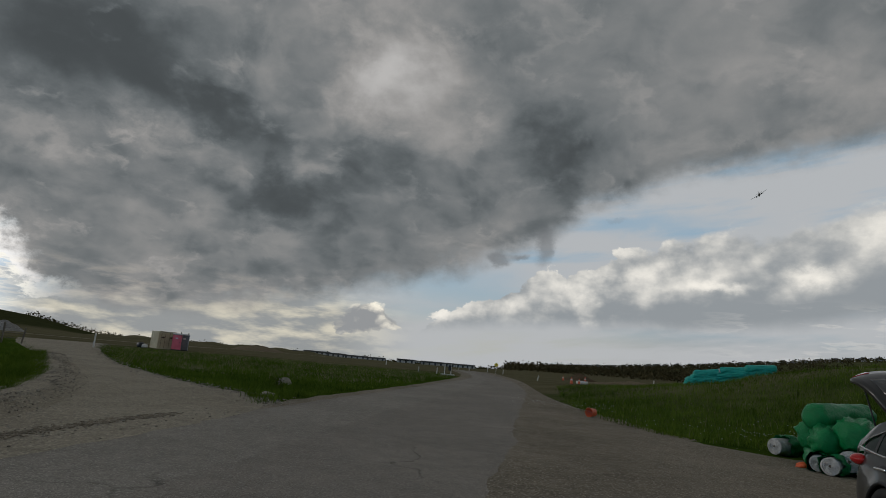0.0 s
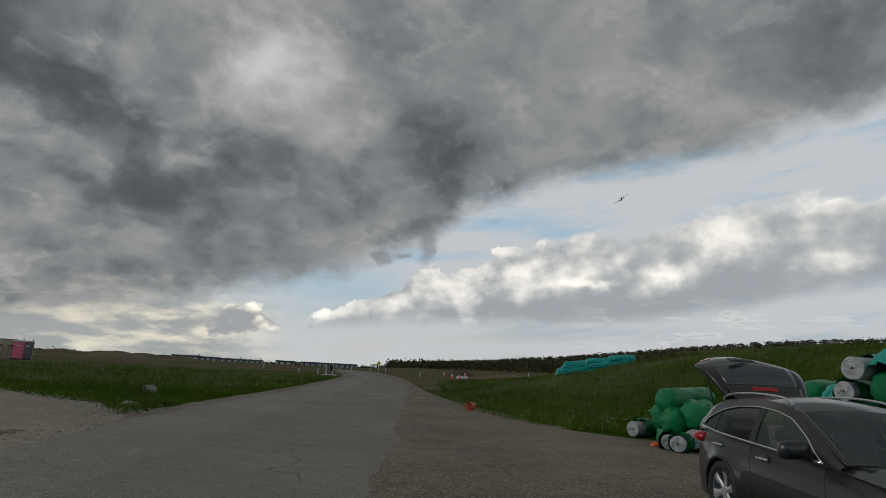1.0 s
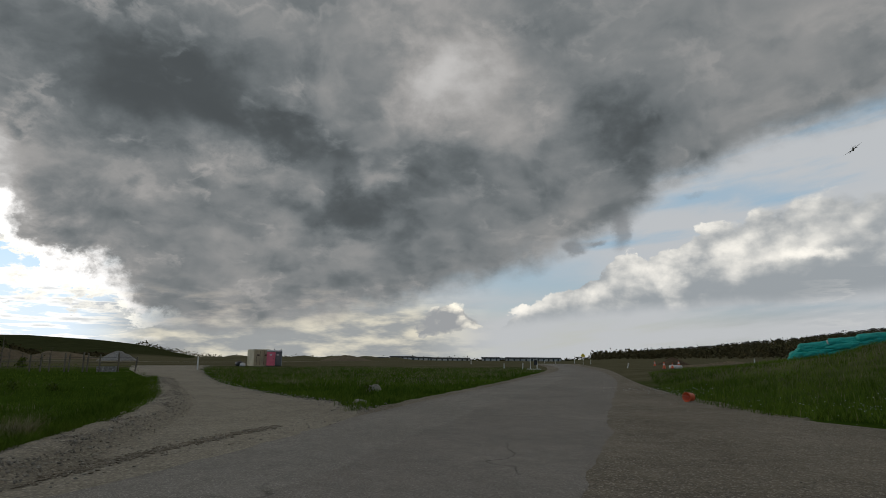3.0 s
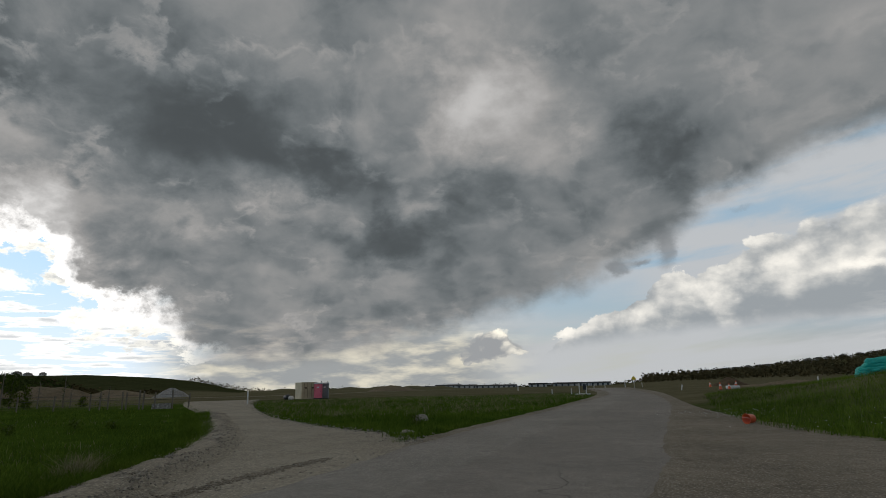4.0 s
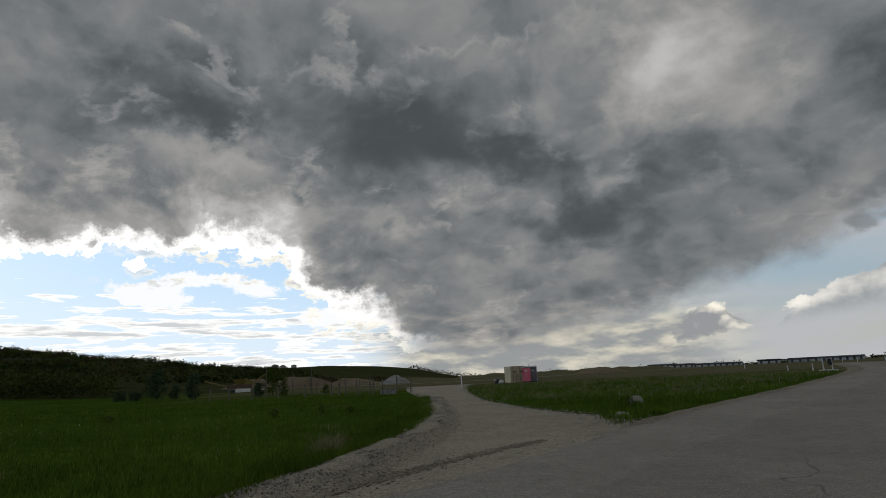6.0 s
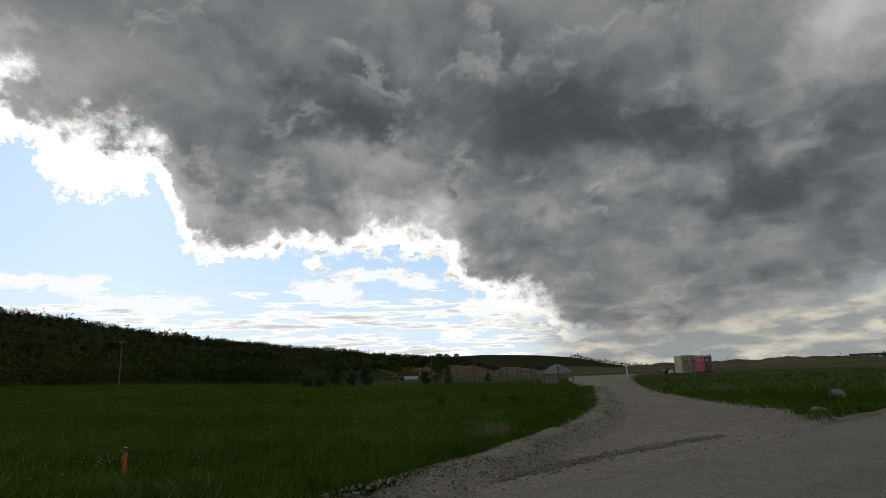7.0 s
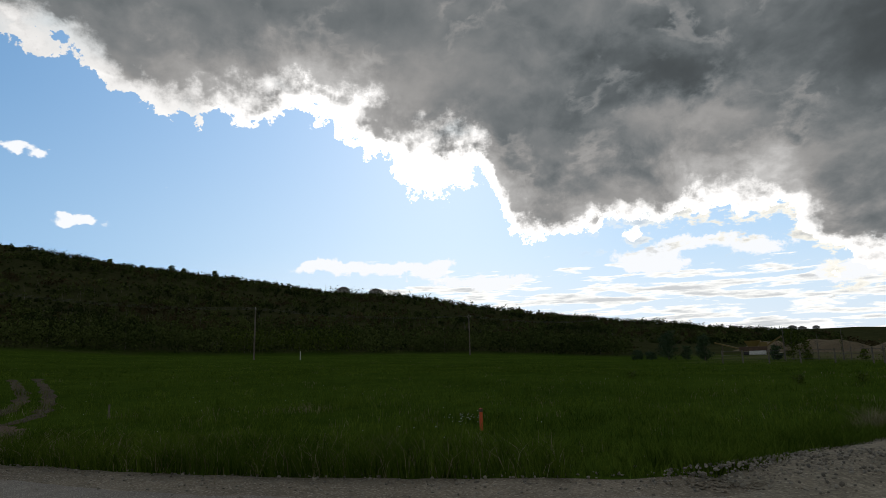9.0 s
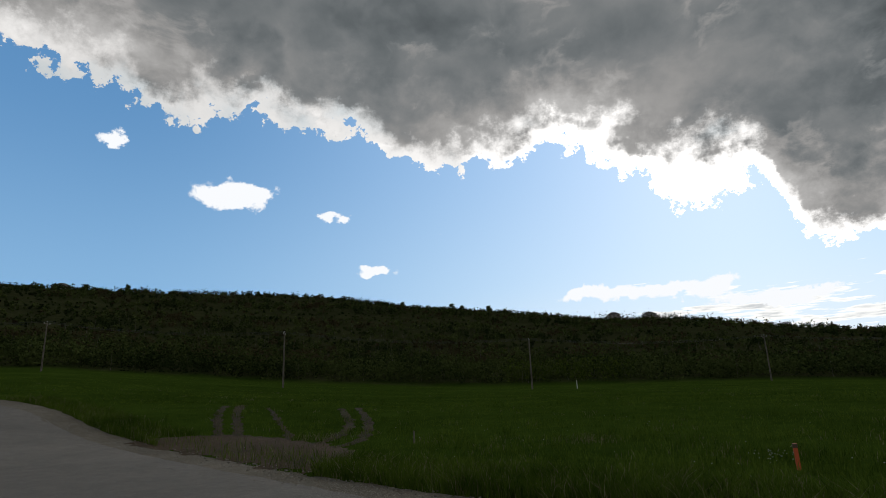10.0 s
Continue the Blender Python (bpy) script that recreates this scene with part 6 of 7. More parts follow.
# orange marker in the meadow
post("marker_post", 76.2, 14.5, 0.52, 0.075, M_ORANGE, "orange plastic marker post in the meadow grass", "marker post", lean=-2, cap=M_RUST)
post("white_post", 93.4, 112, 1.5, 0.16, M_WHITE, "short pale post at the hill foot", "post")
post("white_post", 30.93, 74, 1.5, 0.13, M_WHITE, "white wooden post beside the side road", "post")
post("grey_post", 109.1, 22.5, 0.42, 0.05, M_POST, "thin grey stake in the meadow", "post")
for i, (a, h, l) in enumerate([(48.3, 1.5, 0), (45.9, 1.5, 2), (43.4, 1.6, 0), (42.7, 1.7, 1), (42.1, 1.6, 0), (41.05, 1.8, -1), (40.76, 1.7, 1), (39.77, 1.9, 0), (39.47, 1.8, 1), (38.58, 1.7, 0), (37.19, 1.9, -1), (35.89, 1.5, 5), (50.6, 1.5, 0), (52.6, 1.5, 0), (54.2, 1.5, 1)]):
    post("fence_post", a, 66 + 0.7 * abs(a - 38), h, 0.11, M_POST, "dark wooden fence post at the meadow's end", "fence post", "row of fence posts", l)
for z in (0.5, 0.95, 1.4):
    pts = []
    for a in np.linspace(36, 54.2, 30):
        px_, py_ = polar(a, 66 + 0.7 * abs(a - 38))
        pts.append((px_, py_, float(land(px_, py_)) + z))
    tagged(sweep("fence_wire", pts, 0.012, M_WIRE, None, n=4), "thin fence wire between the wooden posts", "fence wire", "fence wires")
bm = bmesh.new()
rows_ = []
for i in range(12):
    a = 37.3 + 1.5 * i / 11
    px_, py_ = polar(a, 66.4)
    rows_.append([bm.verts.new((px_, py_, float(land(px_, py_)) + z)) for z in (0.0, 0.55)])
for u, v in zip(rows_, rows_[1:]):
    bm.faces.new((u[0], v[0], v[1], u[1]))
fence_cloth = part("silt_fence", bm, M_HEAP, None)
fence_cloth.modifiers.new("thickness", "SOLIDIFY").thickness = 0.02
tagged(fence_cloth, "grey silt fence cloth between two posts", "silt fence")


def container():
    thing = new("shipping_container")
    W, L, H = 2.44, 6.06, 2.59
    for s in (-1, 1):
        bm = bmesh.new()
        n = 44
        prev = None
        for i in range(n + 1):
            yy = -L / 2 + L * i / n
            d = 0.035 if (i // 2) % 2 else 0.0
            v = [bm.verts.new((s * (W / 2 - d), yy, z)) for z in (0.16, H - 0.1)]
            if prev:
                bm.faces.new((prev[0], v[0], v[1], prev[1]))
            prev = v
        part("corrugated_side", bm, M_BEIGE, thing)
    bm = bmesh.new()
    box(bm, (W, L, 0.1), (0, 0, H - 0.05), 0.02)
    part("roof", bm, M_BEIGE, thing)
    bm = bmesh.new()
    box(bm, (W, L, 0.16), (0, 0, 0.08), 0.02)
    part("floor_frame", bm, M_BEIGE, thing)
    bm = bmesh.new()
    box(bm, (W - 0.06, 0.05, H - 0.2), (0, L / 2 - 0.06, H / 2), 0.01)
    part("rear_wall", bm, M_BEIGE, thing)
    for sx in (-1, 1):
        for sy in (-1, 1):
            bm = bmesh.new()
            box(bm, (0.16, 0.16, H), (sx * (W / 2 - 0.07), sy * (L / 2 - 0.07), H / 2), 0.02)
            part("corner_post", bm, M_BEIGE, thing)
        bm = bmesh.new()
        box(bm, (1.08, 0.05, H - 0.3), (sx * 0.56, -L / 2 + 0.05, H / 2), 0.015)
        door = part("door", bm, M_BEIGE, thing)
        for q in (-0.26, 0.26):
            bm = bmesh.new()
            tube(bm, (sx * 0.56 + q, -L / 2 - 0.01, 0.2), (sx * 0.56 + q, -L / 2 - 0.01, H - 0.2), 0.022, n=8)
            part("locking_bar", bm, M_RUST, door, "steel locking bar")
        bm = bmesh.new()
        box(bm, (0.36, 0.02, 0.22), (sx * 0.56, -L / 2 + 0.015, 1.7), 0.004)
        part("door_plate", bm, M_RUST, door, "dark plate")
    x, y = polar(25.75, 99)
    thing.matrix_world = Matrix.Translation((x, y, float(land(x, y)))) @ Matrix.Rotation(radians(36), 4, "Z")
    tagged(thing, "beige shipping container with double doors on the grass", "container")


container()


def toilet_cabin(az, r, mat, turn, label):
    thing = new("portable_toilet")
    W, H = 1.15, 2.15
    for sx, sy, w, d in ((-1, 0, 0.05, W), (1, 0, 0.05, W), (0, 1, W - 0.06, 0.05)):
        bm = bmesh.new()
        box(bm, (w, d, H), (sx * W / 2, sy * W / 2, H / 2 + 0.1), 0.015)
        part("wall_panel", bm, mat, thing)
    bm = bmesh.new()
    box(bm, (W - 0.1, 0.05, H - 0.1), (0, -W / 2, H / 2 + 0.1), 0.015)
    door = part("door", bm, mat, thing)
    bm = bmesh.new()
    box(bm, (0.34, 0.02, 0.2), (0.0, -W / 2 - 0.03, 1.75), 0.004)
    part("door_sign", bm, M_CABINWHITE, door, "pale door sign")
    bm = bmesh.new()
    box(bm, (0.05, 0.05, 0.16), (0.4, -W / 2 - 0.04, 1.15), 0.01)
    part("handle", bm, M_TRIM, door, "dark handle")
    bm = bmesh.new()
    box(bm, (W + 0.1, W + 0.1, 0.14), (0, 0, 0.07), 0.02)
    part("skid_base", bm, M_TRIM, thing)
    bm = bmesh.new()
    box(bm, (W + 0.1, W + 0.1, 0.22), (0, 0, H + 0.2), 0.09)
    part("roof", bm, M_CABINWHITE, thing, "rounded pale plastic roof", True)
    bm = bmesh.new()
    tube(bm, (0.4, 0.4, H + 0.2), (0.4, 0.4, H + 0.55), 0.05, n=10)
    part("vent_pipe", bm, M_TRIM, thing)
    x, y = polar(az, r)
    thing.matrix_world = Matrix.Translation((x, y, float(land(x, y)))) @ Matrix.Rotation(radians(turn), 4, "Z")
    tagged(thing, label, "portable toilet", "portable toilets")


toilet_cabin(24.62, 94, M_PINK, 20, "pink portable toilet cabin with a white roof")
toilet_cabin(24.0, 95.5, M_GREYCABIN, 20, "slate grey portable toilet cabin")


def bin_bag(az, r, size, mat, label, seed):
    x, y = polar(az, r)
    bm = bmesh.new()
    bmesh.ops.create_icosphere(bm, subdivisions=3, radius=1)
    for v in bm.verts:
        v.co *= 1 + 0.25 * noise.noise(v.co * 2 + Vector((seed, 0, 0)))
        v.co = Vector((v.co.x * size, v.co.y * size, max(-0.6, v.co.z) * size * 0.8))
    ob = part("rubbish_bag", bm, mat, None, smooth=True)
    ob.location = (x, y, float(land(x, y)) + size * 0.5)
    tagged(ob, label, "rubbish bag")


bin_bag(27.4, 96, 0.6, M_TRIM, "black rubbish bag beside the container", 1)
bin_bag(27.1, 95, 0.42, M_WHITE, "white bag beside the container", 2)


def heap(name, az, r, width, depth, height, mat, seed, label, category, flat=0.0, turn=0.0, sink=0.0):
    """A heap of loose material with uneven flanks."""
    x0, y0 = polar(az, r)
    n = 44
    verts, faces = [], []
    ca, sa = math.cos(radians(az + turn)), math.sin(radians(az + turn))
    for i in range(n + 1):
        for j in range(n + 1):
            u, v = i / n * 2 - 1, j / n * 2 - 1
            d = min(1.0, math.hypot(u, v))
            h = max(0.0, 1 - d)
            h = min(h, 1 - flat) / (1 - flat) if flat else h
            w = noise.noise((u * 2.2 + seed, v * 2.2, 1)) * 0.35 + noise.noise((u * 6, v * 6 + seed, 2)) * 0.10
            h = h * (1 + w)
            lx, ly = u * width / 2, v * depth / 2
            x, y = x0 + lx * ca - ly * sa, y0 + lx * sa + ly * ca
            verts.append((x, y, float(land(x, y)) - 0.06 + h * height - sink))
    m = n + 1
    for i in range(n):
        for j in range(n):
            faces.append((i * m + j, (i + 1) * m + j, (i + 1) * m + j + 1, i * m + j + 1))
    ob = mesh_of(name, verts, faces, mat, smooth=True)
    return tagged(ob, label, category)


heap("gravel_heap", 37.3, 176, 10.0, 9, 2.5, M_HEAP, 2, "grey heap of crushed stone beyond the meadow", "gravel heap", 0.18)
heap("earth_stockpile", 46.3, 205, 26, 16, 3.2, M_SAND, 4, "long tan earth stockpile at the work site", "earth heap", 0.35)
heap("earth_stockpile", 41.5, 215, 24, 16, 2.0, M_SAND, 6, "long tan earth stockpile at the work site", "earth heap", 0.3)
heap("earth_stockpile", 50.5, 200, 20, 14, 2.6, M_SAND, 8, "tan earth stockpile behind the machine", "earth heap", 0.3)
heap("spoil_heap", 17.6, 250, 22, 14, 2.2, M_SAND, 10, "brown spoil heap on the building land", "earth heap", 0.25)


def screening_plant():
    """Tracked screening machine with conveyor arms."""
    thing = new("screening_machine")
    bm = bmesh.new()
    box(bm, (6.0, 1.6, 1.0), (0, 0, 1.5), 0.1)
    part("hopper_frame", bm, M_RUST, thing)
    bm = bmesh.new()
    v = [bm.verts.new(p) for p in ((-1.8, -1.3, 3.4), (1.8, -1.3, 3.4), (1.8, 1.3, 3.4), (-1.8, 1.3, 3.4), (-1.0, -0.7, 2.0), (1.0, -0.7, 2.0), (1.0, 0.7, 2.0), (-1.0, 0.7, 2.0))]
    for f in ((0, 1, 5, 4), (1, 2, 6, 5), (2, 3, 7, 6), (3, 0, 4, 7), (4, 5, 6, 7)):
        bm.faces.new([v[i] for i in f])
    part("hopper", bm, M_YELLOW, thing, "yellow steel hopper")
    for a, b in (((-2.5, 0, 1.4), (-8.5, 0.6, 3.2)), ((2.2, 0, 1.6), (6.2, -0.6, 4.3)), ((0.5, 0.8, 1.4), (1.2, 5.5, 3.4))):
        bm = bmesh.new()
        d = Vector(b) - Vector(a)
        m = Matrix.Translation((Vector(a) + Vector(b)) / 2) @ d.to_track_quat("X", "Z").to_matrix().to_4x4()
        bmesh.ops.create_cube(bm, size=1.0, matrix=m @ Matrix.Diagonal((d.length, 0.7, 0.28, 1)))
        part("conveyor", bm, M_YELLOW, thing, "yellow conveyor arm")
        bm = bmesh.new()
        tube(bm, (b[0] * 0.8, b[1] * 0.8, 0.0), (b[0] * 0.8, b[1] * 0.8, b[2] * 0.8), 0.08, n=8)
        part("support_leg", bm, M_RUST, thing)
    for s in (-1, 1):
        bm = bmesh.new()
        box(bm, (4.2, 0.45, 0.8), (0, s * 1.1, 0.42), 0.2)
        part("track", bm, M_TRIM, thing, "black crawler track")
    bm = bmesh.new()
    box(bm, (1.8, 1.5, 1.4), (2.2, 0, 2.3), 0.1)
    part("engine_house", bm, M_YELLOW, thing)
    x, y = polar(51.7, 160)
    thing.matrix_world = Matrix.Translation((x, y, float(land(x, y)))) @ Matrix.Rotation(radians(48), 4, "Z")
    tagged(thing, "yellow and rusty screening machine with conveyor arms", "machine")
    bm = bmesh.new()
    box(bm, (3.4, 1.6, 0.9), (0, 0, 0.6), 0.08)
    tank = new("fuel_tank")
    part("tank_body", bm, M_WHITE, tank)
    for s in (-1.2, 1.2):
        bm = bmesh.new()
        box(bm, (0.3, 1.6, 0.18), (s, 0, 0.09), 0.02)
        part("skid", bm, M_RUST, tank)
    x, y = polar(51.4, 150)
    tank.matrix_world = Matrix.Translation((x, y, float(land(x, y)))) @ Matrix.Rotation(radians(50), 4, "Z")
    tagged(tank, "white rectangular tank standing before the machine", "tank")


screening_plant()

# ---- road furniture ahead ----
M_SIGN = plain("yellow_sign_face", (0.75, 0.55, 0.05), 0.5)


def barricade(az, r, label):
    thing = new("barricade")
    for s in (-0.45, 0.45):
        bm = bmesh.new()
        box(bm, (0.12, 0.12, 1.45), (s, 0, 0.78), 0.015)
        part("upright", bm, M_WHITE, thing)
    bm = bmesh.new()
    box(bm, (0.42, 0.05, 0.75), (0.24, -0.07, 1.0), 0.01)
    part("board", bm, M_TRIM, thing, "dark board")
    bm = bmesh.new()
    box(bm, (1.9, 0.6, 0.14), (0, 0, 0.07), 0.02)
    part("base", bm, M_WHITE, thing)
    x, y = polar(az, r)
    thing.matrix_world = Matrix.Translation((x, y, float(land(x, y)))) @ Matrix.Rotation(radians(8), 4, "Z")
    tagged(thing, label, "barricade")


barricade(-0.55, 82, "white wooden barricade on a base at the roadside")
for a, r, h, l in ((0.52, 84, 0.9, 3), (-9.2, 100, 0.85, 14), (-5.9, 150, 1.1, 0), (-19.75, 118, 1.7, 0), (2.3, 90, 0.7, 0), (-2.6, 160, 1.0, 0), (-4.4, 170, 1.2, 0), (5.5, 130, 1.1, 0), (-1.6, 165, 1.0, 0)):
    post("white_post", a, r, h, 0.14, M_WHITE, "white roadside delineator post", "post", "delineator posts", l)


def road_sign(az, r):
    thing = new("road_sign")
    bm = bmesh.new()
    tube(bm, (0, 0, 0), (0, 0, 2.3), 0.04, n=8)
    part("pole", bm, M_WHITE, thing)
    bm = bmesh.new()
    box(bm, (0.75, 0.03, 0.75), (0, -0.05, 2.1), 0.006, Matrix.Rotation(radians(45), 4, "Y"))
    part("sign_face", bm, M_SIGN, thing, "yellow diamond sign face")
    x, y = polar(az, r)
    thing.matrix_world = Matrix.Translation((x, y, float(land(x, y))))
    tagged(thing, "yellow diamond road sign on a thin pole", "road sign")


road_sign(-5.2, 140)


def cone(az, r, size, label):
    thing = new("traffic_cone")
    bm = bmesh.new()
    tube(bm, (0, 0, 0.04), (0, 0, size), size * 0.26, size * 0.05, 18)
    part("cone_body", bm, M_ORANGE, thing)
    bm = bmesh.new()
    box(bm, (size * 0.6, size * 0.6, 0.05), (0, 0, 0.025), 0.01)
    part("cone_base", bm, M_TRIM, thing)
    bm = bmesh.new()
    tube(bm, (0, 0, size * 0.55), (0, 0, size * 0.75), size * 0.165, size * 0.112, 18, False)
    part("reflective_band", bm, M_WHITE, thing)
    x, y = polar(az, r)
    thing.matrix_world = Matrix.Translation((x, y, float(land(x, y))))
    tagged(thing, label, "traffic cone", "traffic cones")


for a, r, s in ((-12.4, 84, 0.9), (-13.65, 120, 1.2), (-13.1, 90, 0.8), (-11.6, 130, 1.0)):
    cone(a, r, s, "orange and white traffic cone on the building land")
heap("soil_heap", -13.2, 150, 9, 6, 1.9, M_TRACK, 12, "reddish brown soil heap on the building land", "earth heap")
heap("soil_heap", -16.5, 130, 16, 5, 0.8, M_SAND, 14, "low ridge of dug earth on the building land", "earth heap")
heap("soil_heap", -18.0, 150, 18, 6, 1.1, M_SAND, 16, "low ridge of dug earth on the building land", "earth heap")
x, y = polar(-13.4, 95)
bm = bmesh.new()
tube(bm, (x - 0.9, y, float(land(x, y)) + 0.25), (x + 0.9, y + 0.3, float(land(x, y)) + 0.25), 0.25, n=18)
tagged(part("pipe", bm, M_WHITE, None, smooth=True), "short white pipe lying on bare ground", "pipe")


# ---- distance: houses, blocks, towers, woods, aircraft ----
M_HOUSE = mottled("pale_house_siding", (0.30, 0.28, 0.25), (0.48, 0.46, 0.43), 0.2, 3.0, 0.8, per_object=0.9)
M_ROOF = mottled("dark_shingle_roof", (0.05, 0.046, 0.043), (0.12, 0.11, 0.10), 0.3, 3.0, 0.9, per_object=0.8)
M_PANE = plain("dark_window_pane", (0.09, 0.095, 0.10), 0.1)


def house(w, d, h, seed):
    thing = new("house")
    bm = bmesh.new()
    box(bm, (w, d, h), (0, 0, h / 2), 0)
    part("wall", bm, M_HOUSE, thing)
    bm = bmesh.new()
    e, rise = 0.5, w * 0.24
    a = [bm.verts.new(p) for p in ((-w / 2 - e, -d / 2 - e, h), (w / 2 + e, -d / 2 - e, h), (w / 2 + e, d / 2 + e, h), (-w / 2 - e, d / 2 + e, h), (-w * 0.18, 0, h + rise), (w * 0.18, 0, h + rise))]
    for f in ((0, 1, 5, 4), (1, 2, 5), (2, 3, 4, 5), (3, 0, 4), (3, 2, 1, 0)):
        bm.faces.new([a[i] for i in f])
    part("roof", bm, M_ROOF, thing)
    for i in range(3):
        for z in (1.4, 4.2):
            if z + 1 < h:
                bm = bmesh.new()
                box(bm, (w * 0.16, 0.12, 1.3), (-w * 0.3 + i * w * 0.3, -d / 2 - 0.02, z), 0)
                part("window", bm, M_PANE, thing)
    return thing


def set_house(src, az, r, lift=0.0, label="", group="", scale=1.0):
    x, y = polar(az, r)
    m = Matrix.Translation((x, y, float(land(x, y)) - 0.4 + lift)) @ Matrix.Rotation(radians(az + random.uniform(-25, 25)), 4, "Z") @ Matrix.Scale(scale, 4)
    if src.get("set") is None:
        src.matrix_world = m
        src["set"] = 1
        ob = src
    else:
        ob = copy_thing(src, m)
        ob.matrix_world = m
    tagged(ob, label, "house", group)


random.seed(4)
A, B = house(11, 9, 5.8, 1), house(14, 10, 6.2, 2)
az_ = -6.2
while az_ > -58:
    set_house(A if random.random() < 0.5 else B, az_, 1270 + random.uniform(-30, 30), 0, "pale suburban house with a dark roof on the far ridge", "houses on the far ridge")
    az_ -= random.uniform(0.55, 1.15)
C = house(12, 10, 5.6, 3)
for a in (50.6, 51.2, 53.0, 54.2, 57.2, 57.9, 58.3, 60.6, 61.1, 61.6, 62.2, 48.6, 47.9, 46.9):
    set_house(C, a, 890 + random.uniform(-30, 30), -0.8, "house with a hipped roof on the hill crest", "houses on the hill crest", random.uniform(0.5, 0.75))
for a in (89.4, 86.2):
    set_house(C, a, 516, 0, "house with a hipped roof on the hill crest", "houses on the hill crest", 0.85)
set_house(C, 139.8, 516, 0, "house with a hipped roof on the hill crest", "houses on the hill crest", 0.8)


def block(az, r, w, h, name="apartment_building", label="long low apartment building with a dark roof", floors=3):
    thing = new(name)
    bm = bmesh.new()
    box(bm, (w, 16, h), (0, 0, h / 2), 0)
    part("wall", bm, M_HOUSE, thing)
    bm = bmesh.new()
    box(bm, (w + 2, 18, 2.2), (0, 0, h + 1.0), 0.9)
    part("roof", bm, M_ROOF, thing)
    n = max(2, int(w / 7))
    for i in range(n):
        for f in range(floors):
            bm = bmesh.new()
            box(bm, (2.6, 0.2, 1.6), (-w / 2 + (i + 0.5) * w / n, -8.05, h * (f + 0.55) / floors), 0)
            part("window", bm, M_PANE, thing)
    x, y = polar(az, r)
    thing.matrix_world = Matrix.Translation((x, y, float(land(x, y)))) @ Matrix.Rotation(radians(az), 4, "Z")
    tagged(thing, label, "building", "apartment buildings")


for a, w in ((3.6, 26), (1.3, 26), (-0.4, 26), (-2.2, 28)):
    block(a, 880, w, 3.4)
for a, w, h in ((12.2, 38, 4.2), (10.4, 30, 3.4), (8.6, 34, 2.6), (14.2, 20, 2.4), (6.6, 30, 2.4)):
    block(a, 900, w, h, label="unfinished dark low building on the plain", floors=2)
for a, w, h in ((2.55, 8, 20), (2.25, 7, 18), (1.85, 8, 22)):
    block(a, 2600, w * 2.2, h * 0.55, "tower_block", "pale tower block far off in the haze", 5)


def far_woods():
    rng = np.random.default_rng(77)
    q = []
    for aa in np.arange(-60, -3.5, 0.11):
        rr = rng.uniform(1180, 1330)
        x, y = polar(aa, rr)
        h = rng.uniform(2.5, 8)
        q.append(leaf_cloud(rng, (x, y, float(land(x, y)) + h * 0.5), (h * 0.55, h * 0.55, h * 0.6), 9, 2.0))
    for _ in range(4600):
        aa, rr = rng.uniform(-60, -6), rng.uniform(520, 1150)
        x, y = polar(aa, rr)
        if ripple(x * 0.06, y * 0.06) < -0.15:
            continue
        h = rng.uniform(4, 9)
        q.append(leaf_cloud(rng, (x, y, float(land(x, y)) + h * 0.5), (h * 0.8, h * 0.8, h * 0.55), 9, 1.5))
    for aa in np.arange(-4, 36, 0.12):
        rr = rng.uniform(900, 1000)
        x, y = polar(aa, rr)
        h = rng.uniform(2, 7) * (0.6 if aa < 6 else 1)
        q.append(leaf_cloud(rng, (x, y, float(land(x, y)) + h * 0.5), (h * 0.6, h * 0.6, h * 0.6), 9, 1.5))
    for aa in np.arange(37, 47, 0.16):
        x, y = polar(aa, rng.uniform(330, 430))
        h = rng.uniform(1.5, 3)
        q.append(leaf_cloud(rng, (x, y, float(land(x, y)) + h * 0.5), (h, h, h * 0.6), 12, 1.0))
    # distance haze is put into the leaf colour by using the paler brown
    tagged(quads("far_woods", q, M_LEAF_BROWN), "dark belts of trees on the far ridge and plain, haze in their colour", "woods", kind="stuff")


far_woods()


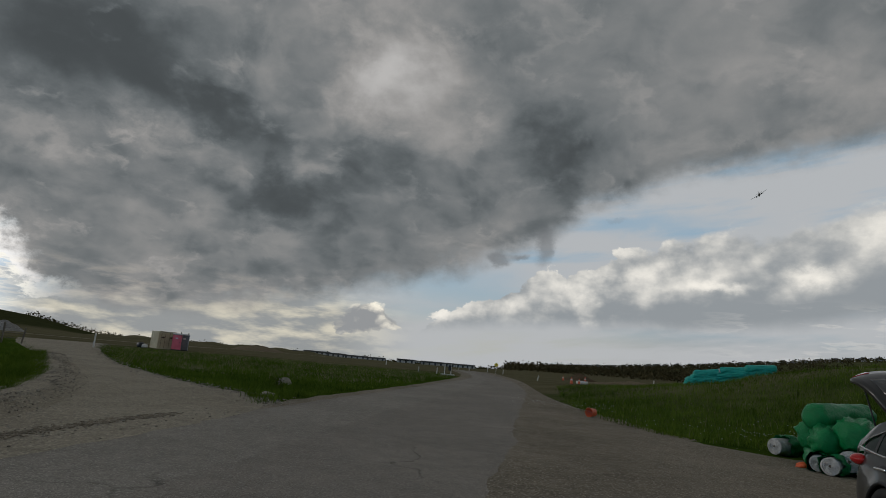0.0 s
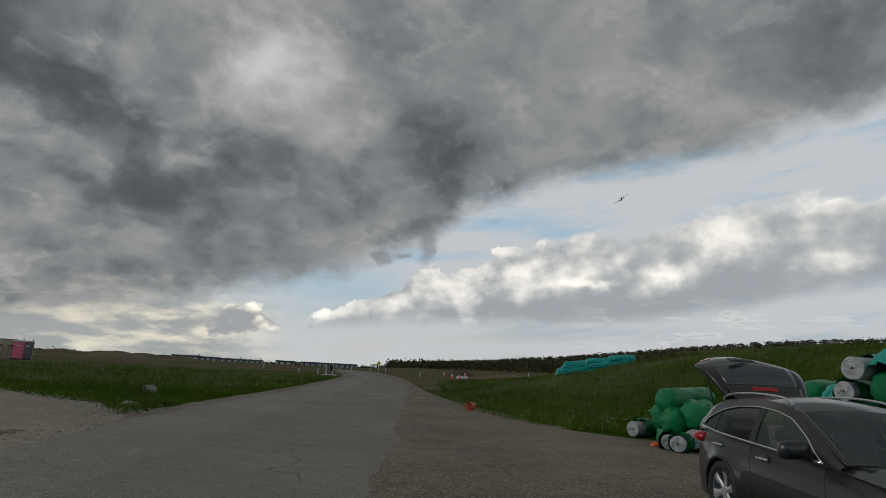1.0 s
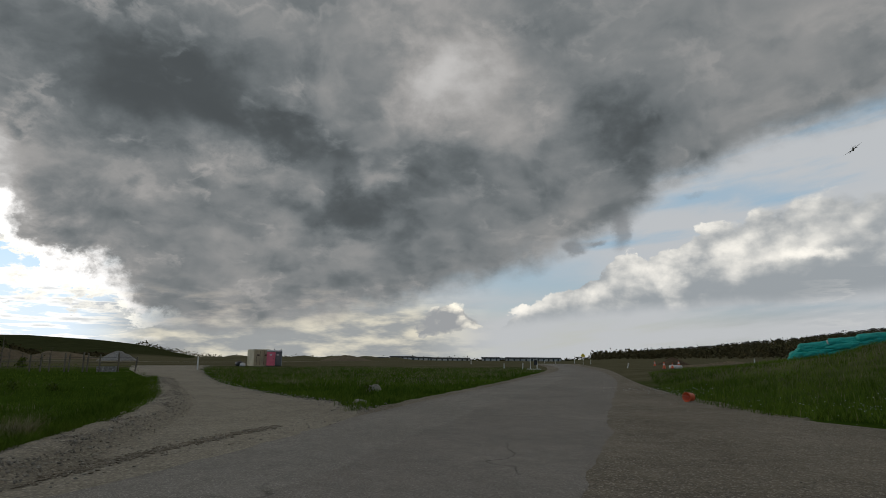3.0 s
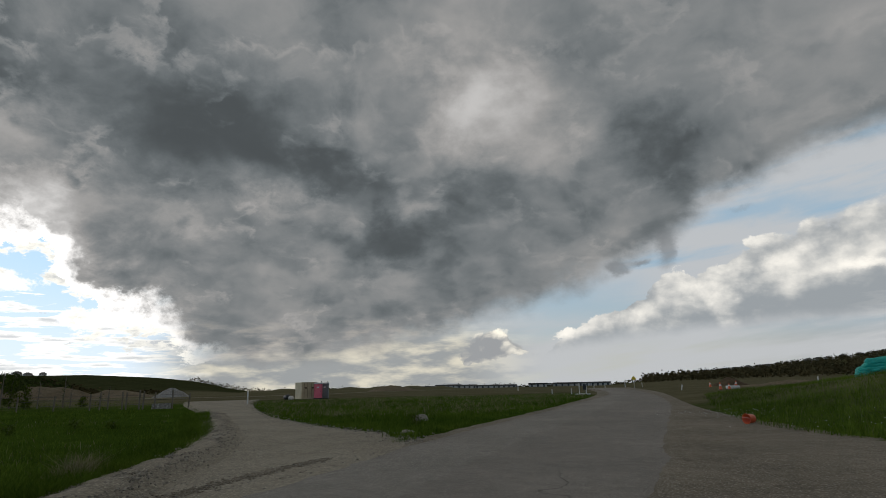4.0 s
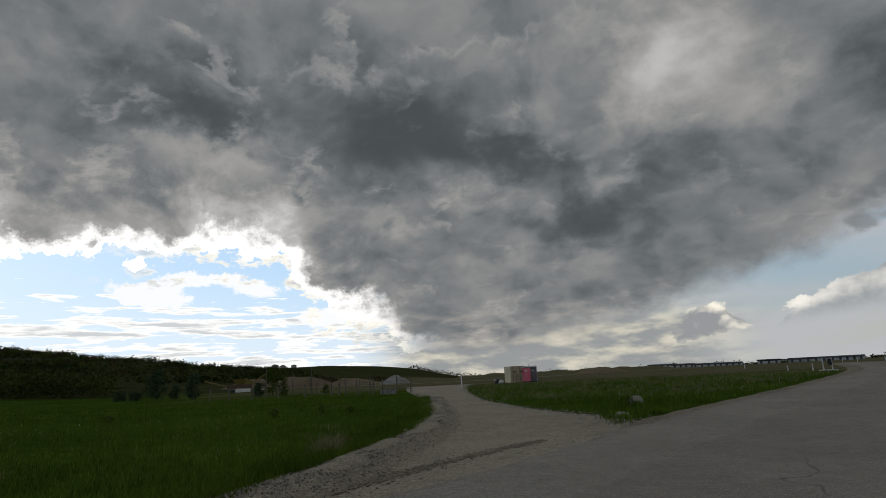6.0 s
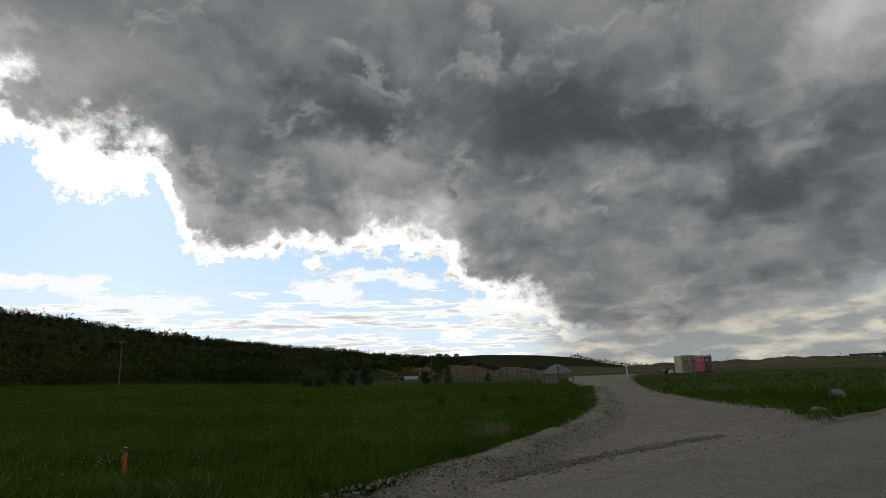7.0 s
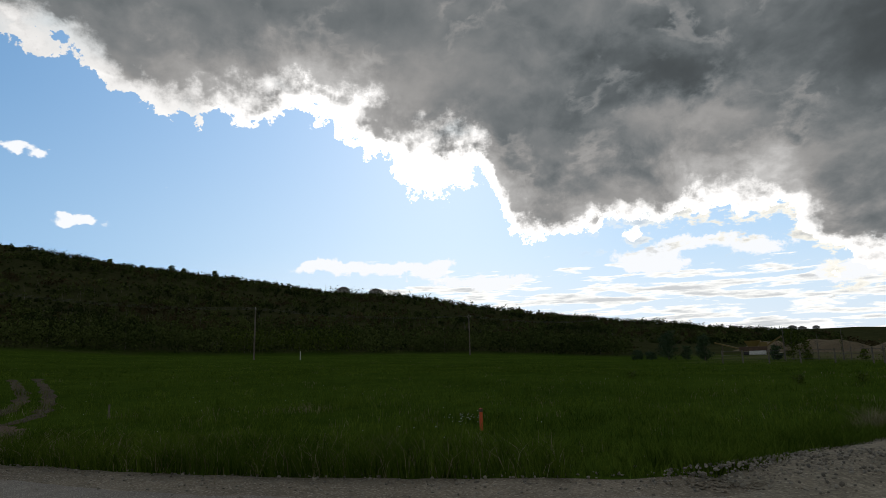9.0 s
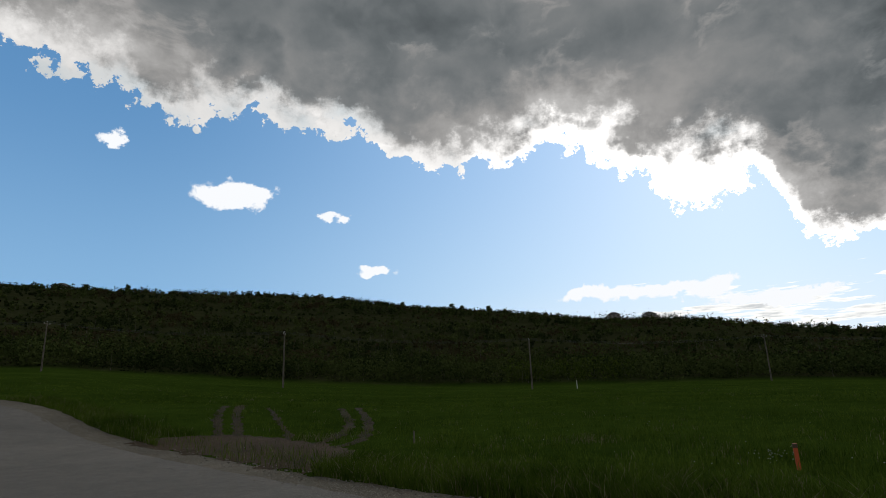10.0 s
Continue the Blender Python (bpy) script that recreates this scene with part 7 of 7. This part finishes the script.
def aircraft():
    """Twin-engined propeller aircraft banking away."""
    M_HULL = mottled("olive_grey_aircraft_paint", (0.10, 0.105, 0.10), (0.20, 0.205, 0.19), 0.5, 4.0, 0.5)
    thing = new("aircraft")
    bm = bmesh.new()
    prof = [(8.0, 0.05), (7.4, 0.45), (6.0, 0.85), (3.0, 1.0), (0, 1.0), (-4, 0.7), (-7.5, 0.3), (-8.4, 0.08)]
    rings = [[bm.verts.new((math.cos(t) * r, yy, math.sin(t) * r * 1.1)) for t in [2 * math.pi * i / 14 for i in range(14)]] for yy, r in prof]
    for a, b in zip(rings, rings[1:]):
        for i in range(14):
            bm.faces.new((a[i], a[(i + 1) % 14], b[(i + 1) % 14], b[i]))
    part("fuselage", bm, M_HULL, thing, smooth=True)

    def foil(name, root, tip, chord0, chord1, parent):
        bm = bmesh.new()
        a = []
        for c, ch in ((Vector(root), chord0), (Vector(tip), chord1)):
            a.append([bm.verts.new(c + Vector((0, f * ch, t * ch))) for f, t in ((0.4, 0), (0.15, 0.06), (-0.6, 0), (0.15, -0.05))])
        for i in range(4):
            bm.faces.new((a[0][i], a[0][(i + 1) % 4], a[1][(i + 1) % 4], a[1][i]))
        bm.faces.new(a[0])
        bm.faces.new(a[1])
        return part(name, bm, M_HULL, parent)

    for s in (-1, 1):
        foil("wing", (s * 0.7, 1.6, -0.1), (s * 10.2, 1.2, 0.7), 3.2, 1.3, thing)
        foil("tailplane", (s * 0.2, -7.0, 0.2), (s * 3.4, -7.3, 0.5), 1.8, 0.9, thing)
        bm = bmesh.new()
        tube(bm, (s * 3.2, -0.6, 0.1), (s * 3.2, 4.0, 0.1), 0.35, 0.65, 14)
        engine = part("engine", bm, M_HULL, thing, smooth=True)
        for q in range(3):
            t = 2 * math.pi * q / 3
            bm = bmesh.new()
            box(bm, (0.22, 0.05, 1.7), (0, 0, 0.85), 0.02)
            blade = part("propeller_blade", bm, M_TRIM, engine)
            blade.matrix_local = Matrix.Translation((s * 3.2, 4.1, 0.1)) @ Matrix.Rotation(t, 4, "Y")
    bm = bmesh.new()
    v = [bm.verts.new(p) for p in ((0.06, -6.2, 0.4), (0.06, -8.3, 0.4), (0.04, -8.5, 2.7), (0.04, -7.6, 2.7), (-0.06, -6.2, 0.4), (-0.06, -8.3, 0.4), (-0.04, -8.5, 2.7), (-0.04, -7.6, 2.7))]
    for f in ((0, 1, 2, 3), (7, 6, 5, 4), (0, 4, 5, 1), (1, 5, 6, 2), (2, 6, 7, 3), (3, 7, 4, 0)):
        bm.faces.new([v[i] for i in f])
    part("tail_fin", bm, M_HULL, thing)
    x, y = polar(-28.5, 720)
    thing.matrix_world = Matrix.Translation((x, y, 1.8 + 720 * math.tan(radians(16.8)))) @ Matrix.Rotation(radians(-28), 4, "Z") @ Matrix.Rotation(radians(4), 4, "X") @ Matrix.Rotation(radians(-34), 4, "Y")
    tagged(thing, "olive grey twin-engined propeller aircraft banking under the clouds", "aircraft")


aircraft()
